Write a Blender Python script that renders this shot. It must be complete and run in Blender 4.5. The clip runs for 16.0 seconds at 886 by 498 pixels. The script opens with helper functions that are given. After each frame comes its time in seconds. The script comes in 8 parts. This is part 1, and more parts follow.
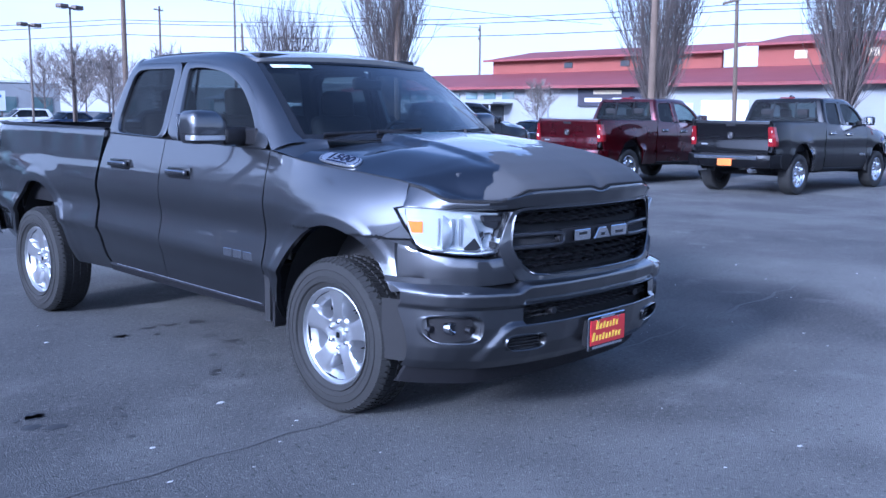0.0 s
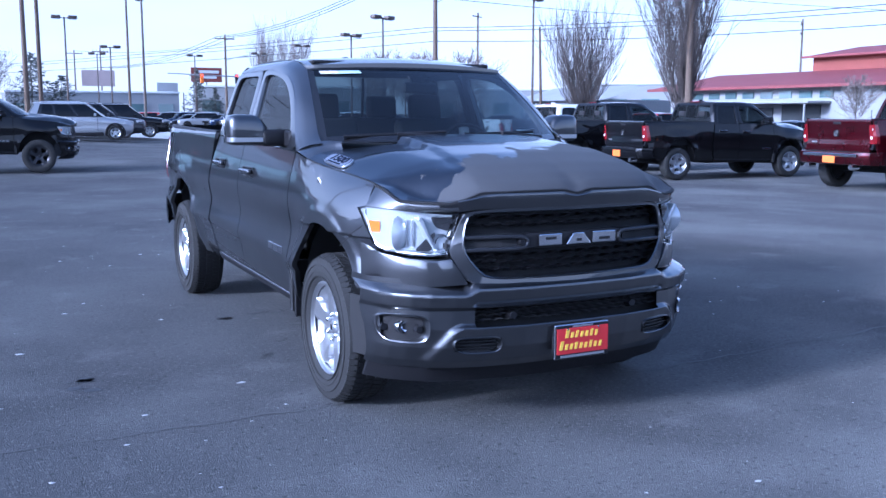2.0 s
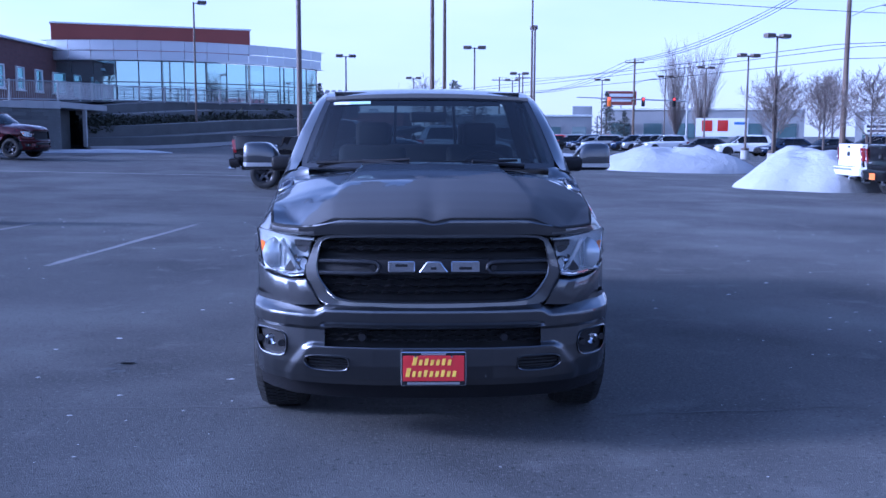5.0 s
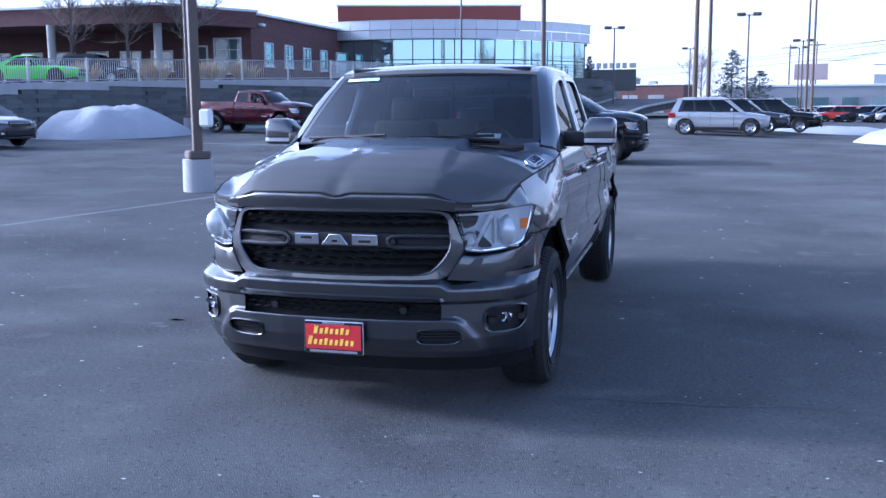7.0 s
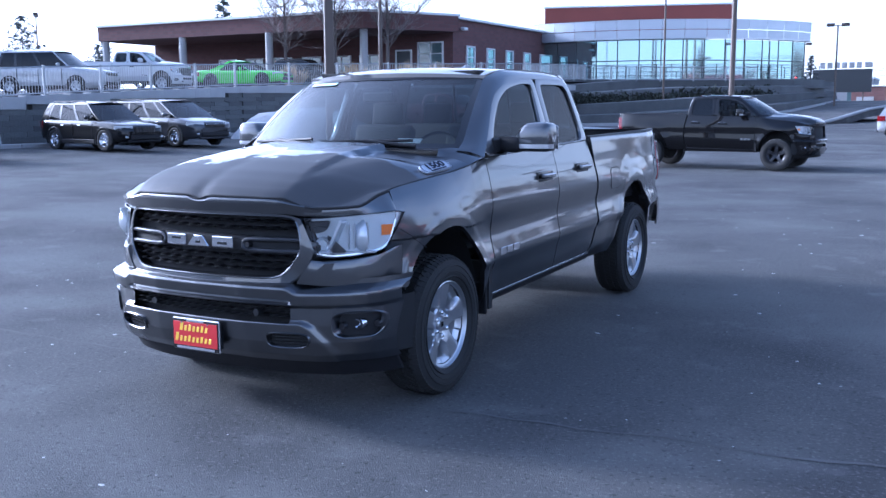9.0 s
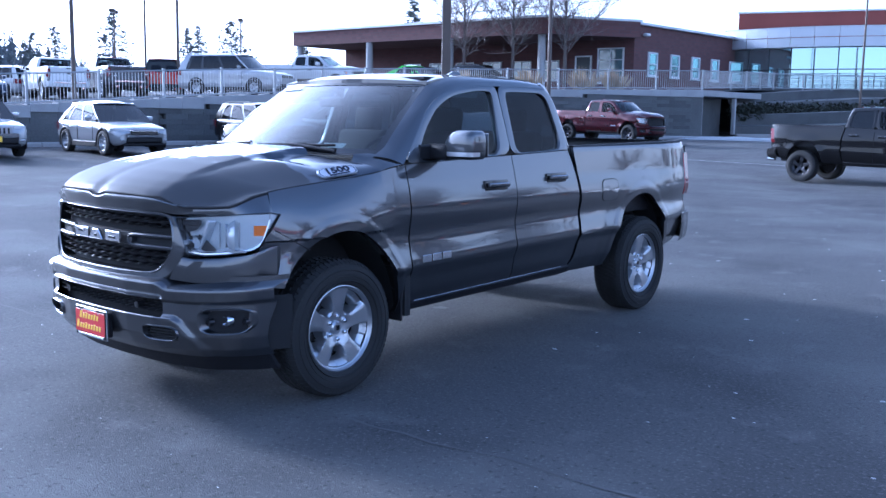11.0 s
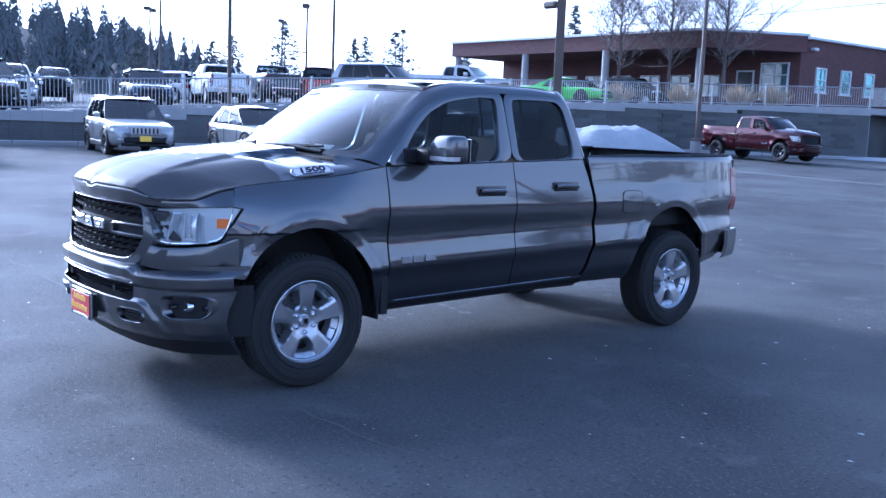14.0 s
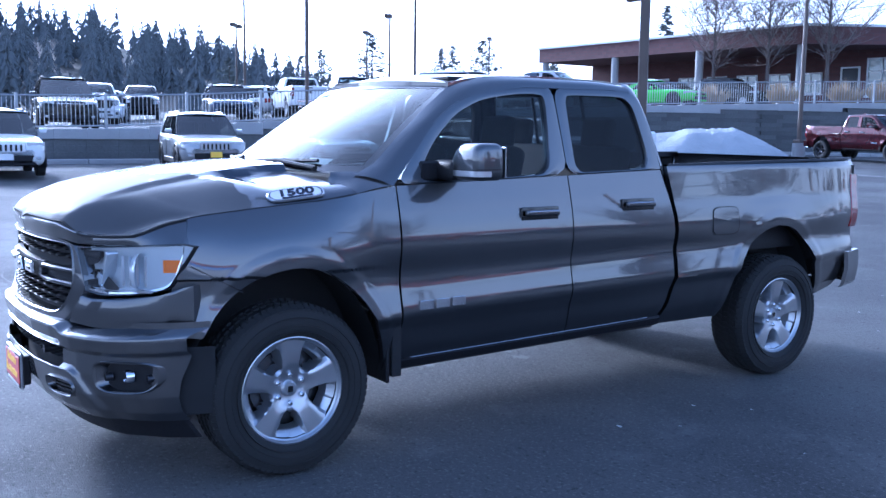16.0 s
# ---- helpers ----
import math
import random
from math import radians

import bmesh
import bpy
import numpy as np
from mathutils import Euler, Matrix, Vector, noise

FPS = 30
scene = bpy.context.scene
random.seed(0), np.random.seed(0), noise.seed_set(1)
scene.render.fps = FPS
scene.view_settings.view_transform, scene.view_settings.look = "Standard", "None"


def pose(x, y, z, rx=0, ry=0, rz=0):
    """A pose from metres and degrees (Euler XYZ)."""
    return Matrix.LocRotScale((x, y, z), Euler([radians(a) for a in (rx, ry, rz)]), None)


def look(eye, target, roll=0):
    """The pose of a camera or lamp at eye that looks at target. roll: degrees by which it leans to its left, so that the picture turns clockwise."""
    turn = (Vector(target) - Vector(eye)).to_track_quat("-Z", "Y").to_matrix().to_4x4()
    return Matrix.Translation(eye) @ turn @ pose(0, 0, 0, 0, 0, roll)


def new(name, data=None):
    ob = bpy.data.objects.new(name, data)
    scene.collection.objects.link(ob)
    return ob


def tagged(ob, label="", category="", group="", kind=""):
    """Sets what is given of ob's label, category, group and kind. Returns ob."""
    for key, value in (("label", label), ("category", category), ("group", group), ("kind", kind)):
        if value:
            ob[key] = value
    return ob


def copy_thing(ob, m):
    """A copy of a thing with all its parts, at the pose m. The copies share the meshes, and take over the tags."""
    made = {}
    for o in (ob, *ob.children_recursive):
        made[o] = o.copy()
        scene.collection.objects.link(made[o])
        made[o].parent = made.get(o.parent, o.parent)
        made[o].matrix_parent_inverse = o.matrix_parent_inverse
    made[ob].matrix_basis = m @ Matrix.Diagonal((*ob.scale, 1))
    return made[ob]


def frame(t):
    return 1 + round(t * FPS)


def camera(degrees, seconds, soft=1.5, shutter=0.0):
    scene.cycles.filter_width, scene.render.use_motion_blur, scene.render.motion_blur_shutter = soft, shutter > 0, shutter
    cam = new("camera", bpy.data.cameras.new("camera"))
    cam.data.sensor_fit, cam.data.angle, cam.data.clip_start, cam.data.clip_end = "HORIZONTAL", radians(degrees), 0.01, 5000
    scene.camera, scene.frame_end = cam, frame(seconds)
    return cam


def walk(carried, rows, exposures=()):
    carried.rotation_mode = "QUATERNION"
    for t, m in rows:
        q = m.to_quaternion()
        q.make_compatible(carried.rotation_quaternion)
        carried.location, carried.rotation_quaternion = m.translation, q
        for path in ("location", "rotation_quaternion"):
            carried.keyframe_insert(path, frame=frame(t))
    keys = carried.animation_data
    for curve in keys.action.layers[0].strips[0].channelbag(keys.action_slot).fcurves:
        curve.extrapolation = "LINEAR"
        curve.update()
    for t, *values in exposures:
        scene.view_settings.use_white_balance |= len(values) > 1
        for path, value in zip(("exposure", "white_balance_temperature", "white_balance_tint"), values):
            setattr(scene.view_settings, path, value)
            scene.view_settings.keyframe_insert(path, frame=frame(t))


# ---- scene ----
cam = camera(49.7, 16.0)
METRES, EYE, TILT, LEAN, TURN = 12.65, 1.54, 0.0, 0.0, -45.9
ROWS = [
    (0.0, 0.0, 0.0, 0.0, 0.07, -8.02, -0.52),
    (0.5, 0.0323, -0.0026, 0.0006, 3.14, -8.09, -0.87),
    (1.0, 0.0662, -0.0038, 0.0017, 7.79, -8.11, -0.46),
    (1.5, 0.0982, 0.0084, 0.0022, 13.62, -8.12, -0.34),
    (2.0, 0.1339, 0.0166, 0.0013, 19.0, -8.05, -0.09),
    (2.5, 0.166, 0.0271, 0.0012, 22.25, -7.7, -0.69),
    (3.0, 0.1948, 0.0485, 0.0024, 24.79, -8.42, -0.63),
    (3.5, 0.2308, 0.0602, 0.0028, 29.2, -7.32, -0.1),
    (4.0, 0.2615, 0.0788, 0.0016, 34.55, -6.03, -0.48),
    (4.5, 0.2904, 0.1008, 0.0032, 39.01, -6.43, -0.65),
    (5.0, 0.3235, 0.1183, 0.0049, 44.04, -6.8, -0.2),
    (7.5, 0.436, 0.2683, 0.0055, 64.55, -8.63, 0.17),
    (8.0, 0.4475, 0.3038, 0.0038, 68.0, -8.41, -0.05),
    (8.5, 0.4611, 0.3389, 0.0049, 71.29, -8.26, 0.15),
    (11.0, 0.4936, 0.5055, 0.0072, 86.09, -7.88, -0.87),
    (11.5, 0.4983, 0.538, 0.0069, 89.64, -7.81, -1.59),
    (12.0, 0.4989, 0.5627, 0.0066, 92.36, -7.13, -3.08),
    (12.5, 0.4969, 0.5794, 0.0067, 94.35, -7.3, -3.19),
    (13.0, 0.5021, 0.5906, 0.0064, 95.58, -7.43, -3.3),
    (13.5, 0.5031, 0.5946, 0.0063, 95.76, -7.04, -2.97),
    (14.0, 0.5001, 0.5968, 0.0063, 96.04, -7.46, -2.27),
    (14.5, 0.4772, 0.5969, 0.0052, 97.12, -8.62, -1.72),
    (15.0, 0.4507, 0.5977, 0.0064, 98.29, -8.89, -0.73),
    (15.5, 0.4188, 0.6079, 0.0068, 99.9, -7.91, 0.01),
    (16.0, 0.3846, 0.6098, 0.0052, 101.48, -7.06, -0.77),
]
EXPOSURES = [(0.0, 0.96, 4480, 21), (3.0, 1.02, 4460, 22), (5.0, 0.68, 4240, 30), (7.5, 1.34, 4720, 19), (8.5, 1.40, 4720, 19), (11.0, 1.44, 4540, 18), (12.5, 1.36, 4460, 18), (14.0, 1.38, 4460, 18), (16.0, 1.52, 4440, 18)]
walk(cam, [(t, pose(-4.03, -3.80, EYE, TILT, LEAN, TURN) @ pose(METRES * x, METRES * y, METRES * z, 90 + pitch, roll, yaw)) for t, x, y, z, yaw, pitch, roll in ROWS], EXPOSURES)

# ---- light: low hazy winter sun from the -x side ----
SUN_EL, SUN_TO = 20.0, Vector((-1.0, -0.10, 0))
world = bpy.data.worlds.new("sky")
scene.world = world
world.use_nodes = True
wn = world.node_tree.nodes
wl = world.node_tree.links
sky = wn.new("ShaderNodeTexSky")
sky.sky_type = "NISHITA"
sky.sun_disc = False
sky.sun_elevation = radians(SUN_EL)
sky.sun_rotation = math.atan2(SUN_TO.x, SUN_TO.y)
sky.air_density, sky.dust_density, sky.ozone_density = 1.0, 1.2, 1.0
# thin high cloud veils the sky
veil_tc, veil_map, veil_noise = wn.new("ShaderNodeTexCoord"), wn.new("ShaderNodeMapping"), wn.new("ShaderNodeTexNoise")
veil_map.inputs["Scale"].default_value = (1.0, 1.6, 4.5)
veil_noise.inputs["Scale"].default_value, veil_noise.inputs["Detail"].default_value = 2.2, 7.0
veil_range, veil_mix = wn.new("ShaderNodeMapRange"), wn.new("ShaderNodeMix")
veil_range.inputs["From Min"].default_value, veil_range.inputs["From Max"].default_value = 0.32, 0.70
veil_range.inputs["To Min"].default_value, veil_range.inputs["To Max"].default_value = 0.48, 0.88
veil_mix.data_type = "RGBA"
# the haze is brighter towards the sun
glow_dot, glow_pow, glow_gain, glow_col = wn.new("ShaderNodeVectorMath"), wn.new("ShaderNodeMath"), wn.new("ShaderNodeMath"), wn.new("ShaderNodeVectorMath")
glow_dot.operation = "DOT_PRODUCT"
glow_dot.inputs[1].default_value = (-math.cos(radians(SUN_EL)), 0.0, math.sin(radians(SUN_EL)))
wl.new(veil_tc.outputs["Generated"], glow_dot.inputs[0])
glow_pow.operation, glow_gain.operation, glow_col.operation = "POWER", "MULTIPLY_ADD", "SCALE"
glow_clamp = wn.new("ShaderNodeMath")
glow_clamp.operation = "MAXIMUM"
glow_clamp.inputs[1].default_value = 0.0
wl.new(glow_dot.outputs["Value"], glow_clamp.inputs[0])
wl.new(glow_clamp.outputs[0], glow_pow.inputs[0])
glow_pow.inputs[1].default_value = 3.0
# a broad glow and a narrow aureole round the veiled sun
aureole, glow_sum = wn.new("ShaderNodeMath"), wn.new("ShaderNodeMath")
aureole.operation, glow_sum.operation = "POWER", "MULTIPLY_ADD"
wl.new(glow_clamp.outputs[0], aureole.inputs[0])
aureole.inputs[1].default_value = 14.0
wl.new(aureole.outputs[0], glow_sum.inputs[0])
glow_sum.inputs[1].default_value = 4.0
wl.new(glow_pow.outputs[0], glow_sum.inputs[2])
wl.new(glow_sum.outputs[0], glow_gain.inputs[0])
glow_gain.inputs[1].default_value, glow_gain.inputs[2].default_value = 2.0, 1.0
glow_col.inputs[0].default_value = (5.7, 5.65, 5.74)
wl.new(glow_gain.outputs[0], glow_col.inputs["Scale"])
wl.new(glow_col.outputs[0], veil_mix.inputs["B"])
wl.new(veil_tc.outputs["Generated"], veil_map.inputs[0])
wl.new(veil_map.outputs[0], veil_noise.inputs["Vector"])
wl.new(veil_noise.outputs[0], veil_range.inputs[0])
# the haze thins out overhead, but for the side of the sun
veil_sep, veil_high, veil_mul, veil_sun = wn.new("ShaderNodeSeparateXYZ"), wn.new("ShaderNodeMapRange"), wn.new("ShaderNodeMath"), wn.new("ShaderNodeMath")
wl.new(veil_tc.outputs["Generated"], veil_sep.inputs[0])
wl.new(veil_sep.outputs["Z"], veil_high.inputs[0])
veil_high.inputs["From Min"].default_value, veil_high.inputs["From Max"].default_value = 0.15, 0.55
veil_high.inputs["To Min"].default_value, veil_high.inputs["To Max"].default_value = 1.0, 0.14
veil_mul.operation, veil_sun.operation = "MULTIPLY", "MULTIPLY_ADD"
veil_sun.use_clamp = True
wl.new(veil_range.outputs[0], veil_mul.inputs[0])
wl.new(veil_high.outputs[0], veil_mul.inputs[1])
wl.new(glow_pow.outputs[0], veil_sun.inputs[0])
veil_sun.inputs[1].default_value = 0.45
wl.new(veil_mul.outputs[0], veil_sun.inputs[2])
wl.new(veil_sun.outputs[0], veil_mix.inputs["Factor"])
wl.new(sky.outputs[0], veil_mix.inputs["A"])
wl.new(veil_mix.outputs["Result"], wn["Background"].inputs[0])
wn["Background"].inputs[1].default_value = 0.117

sun = new("sun", bpy.data.lights.new("sun", "SUN"))
sun.data.energy, sun.data.angle, sun.data.color = 2.75, radians(8.0), (1.0, 0.91, 0.77)
el = radians(SUN_EL)
sun_way = Vector((SUN_TO.normalized().x * math.cos(el), SUN_TO.normalized().y * math.cos(el), math.sin(el)))
sun.matrix_world = look((-60, 0, 40), Vector((-60, 0, 40)) - sun_way)


# ---- material helpers ----
def material(name, base, rough=0.5, metal=0.0, coat=0.0, spec=0.5, vary=0.0, scale=4.0, fine=0.0, fine_scale=60.0,
             bump=0.0, bump_scale=80.0, emit=0.0, each=0.0, rough_vary=0.0, tint2=None):
    """A node material: base colour varied at two scales, roughness, relief; each: varies from object to object."""
    m = bpy.data.materials.new(name)
    m.use_nodes = True
    n, l = m.node_tree.nodes, m.node_tree.links
    b = n["Principled BSDF"]
    b.inputs["Base Color"].default_value = (*base, 1)
    b.inputs["Roughness"].default_value = rough
    b.inputs["Metallic"].default_value = metal
    b.inputs["Coat Weight"].default_value = coat
    b.inputs["Coat Roughness"].default_value = 0.02
    b.inputs["Specular IOR Level"].default_value = spec
    if emit:
        b.inputs["Emission Color"].default_value = (*base, 1)
        b.inputs["Emission Strength"].default_value = emit
    if not (vary or fine or bump or each or rough_vary):
        return m
    tc = n.new("ShaderNodeTexCoord")
    geo = n.new("ShaderNodeNewGeometry")
    value = None

    def noise_at(s, detail=4.0):
        t = n.new("ShaderNodeTexNoise")
        t.inputs["Scale"].default_value, t.inputs["Detail"].default_value = s, detail
        l.new(geo.outputs["Position"] if not each else tc.outputs["Object"], t.inputs["Vector"])
        return t.outputs[0]

    def math_node(op, a, c):
        k = n.new("ShaderNodeMath")
        k.operation = op
        for i, v in enumerate((a, c)):
            if isinstance(v, (int, float)):
                k.inputs[i].default_value = v
            else:
                l.new(v, k.inputs[i])
        return k.outputs[0]

    value = 1.0
    if vary:
        big = noise_at(scale, 6.0)
        value = math_node("MULTIPLY_ADD", big, 2 * vary)
        value.node.inputs[2].default_value = 1 - vary
    if fine:
        small = noise_at(fine_scale, 3.0)
        f = math_node("MULTIPLY_ADD", small, 2 * fine)
        f.node.inputs[2].default_value = 1 - fine
        value = math_node("MULTIPLY", value, f)
    if each:
        info = n.new("ShaderNodeObjectInfo")
        f = math_node("MULTIPLY_ADD", info.outputs["Random"], 2 * each)
        f.node.inputs[2].default_value = 1 - each
        value = math_node("MULTIPLY", value, f)
    if not isinstance(value, float):
        hsv = n.new("ShaderNodeHueSaturation")
        hsv.inputs["Color"].default_value = (*base, 1)
        if tint2:
            mix = n.new("ShaderNodeMix")
            mix.data_type = "RGBA"
            mix.inputs["A"].default_value, mix.inputs["B"].default_value = (*base, 1), (*tint2, 1)
            l.new(noise_at(scale * 0.7, 5.0), mix.inputs["Factor"])
            l.new(mix.outputs["Result"], hsv.inputs["Color"])
        l.new(value, hsv.inputs["Value"])
        l.new(hsv.outputs[0], b.inputs["Base Color"])
    if rough_vary:
        r = math_node("MULTIPLY_ADD", noise_at(scale * 1.3, 5.0), 2 * rough_vary)
        r.node.inputs[2].default_value = rough - rough_vary
        l.new(r, b.inputs["Roughness"])
    if bump:
        bp = n.new("ShaderNodeBump")
        bp.inputs["Strength"].default_value, bp.inputs["Distance"].default_value = 1.0, bump
        l.new(noise_at(bump_scale, 5.0), bp.inputs["Height"])
        l.new(bp.outputs[0], b.inputs["Normal"])
    return m


def glass(name, tint, gloss_rough=0.0, ior=1.5, rim=1.0):
    """Thin glass: see-through, with a mirror share that grows to grazing angles."""
    m = bpy.data.materials.new(name)
    m.use_nodes = True
    n, l = m.node_tree.nodes, m.node_tree.links
    n.remove(n["Principled BSDF"])
    tr, gl, mx, fr = (n.new(k) for k in ("ShaderNodeBsdfTransparent", "ShaderNodeBsdfGlossy", "ShaderNodeMixShader", "ShaderNodeLayerWeight"))
    tr.inputs[0].default_value = (*tint, 1)
    gl.inputs["Roughness"].default_value = gloss_rough
    # the mirror share of a thin pane, alike from both of its sides
    fr.inputs["Blend"].default_value = 0.5
    f0 = 1.7 * ((ior - 1) / (ior + 1)) ** 2
    power, share = n.new("ShaderNodeMath"), n.new("ShaderNodeMath")
    power.operation, share.operation = "POWER", "MULTIPLY_ADD"
    l.new(fr.outputs["Facing"], power.inputs[0])
    power.inputs[1].default_value = 5.0
    l.new(power.outputs[0], share.inputs[0])
    share.inputs[1].default_value, share.inputs[2].default_value = rim * (1 - f0), f0
    l.new(share.outputs[0], mx.inputs[0])
    l.new(tr.outputs[0], mx.inputs[1])
    l.new(gl.outputs[0], mx.inputs[2])
    l.new(mx.outputs[0], n["Material Output"].inputs[0])
    return m


# ---- mesh helpers ----
def link(name, verts, faces, mat, parent=None, label="", smooth=True, sharp=32):
    me = bpy.data.meshes.new(name)
    me.from_pydata([tuple(map(float, v)) for v in verts], [], faces)
    me.materials.append(mat)
    if smooth:
        me.shade_smooth()
        me.set_sharp_from_angle(angle=radians(sharp))
    me.update()
    ob = new(name, me)
    ob.parent = parent
    if label:
        ob["label"] = label
    return ob


def part(name, bm, mat, parent=None, label="", smooth=True, sharp=32):
    bmesh.ops.recalc_face_normals(bm, faces=bm.faces)
    me = bpy.data.meshes.new(name)
    bm.to_mesh(me)
    bm.free()
    me.materials.append(mat)
    if smooth:
        me.shade_smooth()
        me.set_sharp_from_angle(angle=radians(sharp))
    ob = new(name, me)
    ob.parent = parent
    if label:
        ob["label"] = label
    return ob


def fix(ob):
    """Turns the faces of a mesh outwards."""
    bm = bmesh.new()
    bm.from_mesh(ob.data)
    bmesh.ops.remove_doubles(bm, verts=bm.verts, dist=1e-5)
    bmesh.ops.recalc_face_normals(bm, faces=bm.faces)
    bm.to_mesh(ob.data)
    bm.free()
    return ob


def facing(ob, way):
    """Turns an open sheet so that its normals point along way."""
    me = ob.data
    total = Vector((0, 0, 0))
    for p in me.polygons:
        total += p.normal * p.area
    if total.dot(Vector(way)) < 0:
        me.flip_normals()
    return ob


def box(bm, size, at=(0, 0, 0), bevel=0.0, turn=None, segments=1):
    """A bevelled block in bm."""
    m = Matrix.Translation(at) @ (turn or Matrix.Identity(4)) @ Matrix.Diagonal((*size, 1))
    made = bmesh.ops.create_cube(bm, size=1, matrix=m)
    if bevel:
        edges = {e for v in made["verts"] for e in v.link_edges}
        bmesh.ops.bevel(bm, geom=list(edges), offset=bevel, segments=segments, affect="EDGES", profile=0.5)


def block(name, size, at, mat, parent=None, bevel=0.01, label="", turn=None, segments=1):
    bm = bmesh.new()
    box(bm, size, at, bevel, turn, segments)
    return part(name, bm, mat, parent, label, smooth=bevel > 0)


def rod(bm, a, b, r0, r1=None, n=8, caps=True):
    """A tapered round bar from a to b."""
    a, b = Vector(a), Vector(b)
    r1 = r0 if r1 is None else r1
    q = (b - a).to_track_quat("Z", "Y").to_matrix()
    rings = []
    for p, r in ((a, r0), (b, r1)):
        rings.append([bm.verts.new(p + q @ Vector((r * math.cos(k * math.tau / n), r * math.sin(k * math.tau / n), 0))) for k in range(n)])
    for k in range(n):
        bm.faces.new((rings[0][k], rings[0][(k + 1) % n], rings[1][(k + 1) % n], rings[1][k]))
    if caps:
        bm.faces.new(rings[0][::-1])
        bm.faces.new(rings[1])


def tube(bm, path, r, n=6):
    for a, b in zip(path[:-1], path[1:]):
        rod(bm, a, b, r, r, n)


def lathe(profile, n=40, axis="x"):
    """A turned shape: profile of (along, radius) pairs round the x or z axis."""
    verts, faces = [], []
    for k in range(n):
        c, s = math.cos(k * math.tau / n), math.sin(k * math.tau / n)
        for h, r in profile:
            verts.append((h, r * c, r * s) if axis == "x" else (r * c, r * s, h))
    m = len(profile)
    for k in range(n):
        for i in range(m - 1):
            a, b = k * m + i, ((k + 1) % n) * m + i
            faces.append((a, b, b + 1, a + 1))
    return verts, faces


def sheet(rows, lip=None, closed=False, offset=0):
    """A grid of points as a surface; lip: a vector by which its border folds back."""
    R, C = len(rows), len(rows[0])
    verts = [tuple(p) for row in rows for p in row]
    faces = []
    for i in range(R - 1):
        for j in range(C if closed else C - 1):
            k = (j + 1) % C
            faces.append((i * C + j, i * C + k, (i + 1) * C + k, (i + 1) * C + j))
    if lip is not None:
        if closed:
            rims = [[j for j in range(C)] + [0], [(R - 1) * C + j for j in range(C)] + [(R - 1) * C]]
        else:
            rim = [j for j in range(C)] + [i * C + C - 1 for i in range(1, R)] + [(R - 1) * C + j for j in range(C - 2, -1, -1)] + [i * C for i in range(R - 2, -1, -1)]
            rims = [rim]
        for rim in rims:
            base = len(verts)
            for v in rim:
                verts.append(tuple(np.add(verts[v], lip)))
            for i in range(len(rim) - 1):
                faces.append((rim[i], rim[i + 1], base + i + 1, base + i))
    return verts, faces


def mirrored(verts, faces):
    return [(-x, y, z) for x, y, z in verts], [f[::-1] for f in faces]


def joined(*meshes):
    verts, faces = [], []
    for v, f in meshes:
        k = len(verts)
        verts += list(v)
        faces += [tuple(i + k for i in q) for q in f]
    return verts, faces


def resample(pts, n):
    p = np.array(pts, float)
    d = np.r_[0, np.cumsum(np.linalg.norm(np.diff(p, axis=0), axis=1))]
    s = np.linspace(0, d[-1], n)
    return np.stack([np.interp(s, d, p[:, i]) for i in range(p.shape[1])], 1)


def chaikin(pts, times=2, closed=True, cut=0.25):
    p = np.array(pts, float)
    for _ in range(times):
        q = np.roll(p, -1, 0) if closed else p[1:]
        a = p if closed else p[:-1]
        out = np.empty((2 * len(a), p.shape[1]))
        out[0::2], out[1::2] = a + cut * (q - a), q - cut * (q - a)
        p = out if closed else np.vstack([p[:1], out, p[-1:]])
    return p


def smoothstep(a, b, x):
    t = np.clip((np.asarray(x, float) - a) / (b - a), 0, 1)
    return t * t * (3 - 2 * t)


def empty(name, m, label, category, group="", kind=""):
    ob = new(name)
    ob.matrix_world = m
    return tagged(ob, label, category, group, kind)


def writing(name, body, size, m, mat, parent=None, depth=0.002, shear=0.0, width=1.0, bold=0.0):
    """Letters in the built-in font, as a mesh."""
    cu = bpy.data.curves.new(name, "FONT")
    cu.body, cu.size, cu.extrude, cu.align_x, cu.align_y, cu.shear = body, size, depth, "CENTER", "CENTER", shear
    cu.offset = bold
    tmp = bpy.data.objects.new(name, cu)
    me = bpy.data.meshes.new_from_object(tmp)
    bpy.data.objects.remove(tmp)
    me.materials.clear()
    me.materials.append(mat)
    me.transform(Matrix.Diagonal((width, 1, 1, 1)))
    ob = new(name, me)
    ob.parent = parent
    ob.matrix_local = m
    return ob


def ground_z(x, y):
    """The lot is level round the truck and climbs gently towards the retaining wall."""
    left = 0.021 * max(0.0, -x - 4.0) * (1.0 if x > -30 else 1.0)
    left = min(left, 0.55)
    back = 0.021 * max(0.0, min(y, 60.0) - 21.0) * float(smoothstep(12, -2, x))
    right = -0.16 * float(smoothstep(6, 15, x)) * float(smoothstep(60, 20, y))
    return left * float(smoothstep(60, 30, y)) + (back if back > 0 else 0) * 0.9 + right

# ---- materials ----
def paint(name, base, metal=0.6, rough=0.34, coat=1.0, ior=1.5):
    m = material(name, base, rough, metal, coat=coat, spec=0.08, vary=0.05, scale=2.5, fine=0.10, fine_scale=900.0, rough_vary=0.03)
    m.node_tree.nodes["Principled BSDF"].inputs["Coat IOR"].default_value = ior
    return m


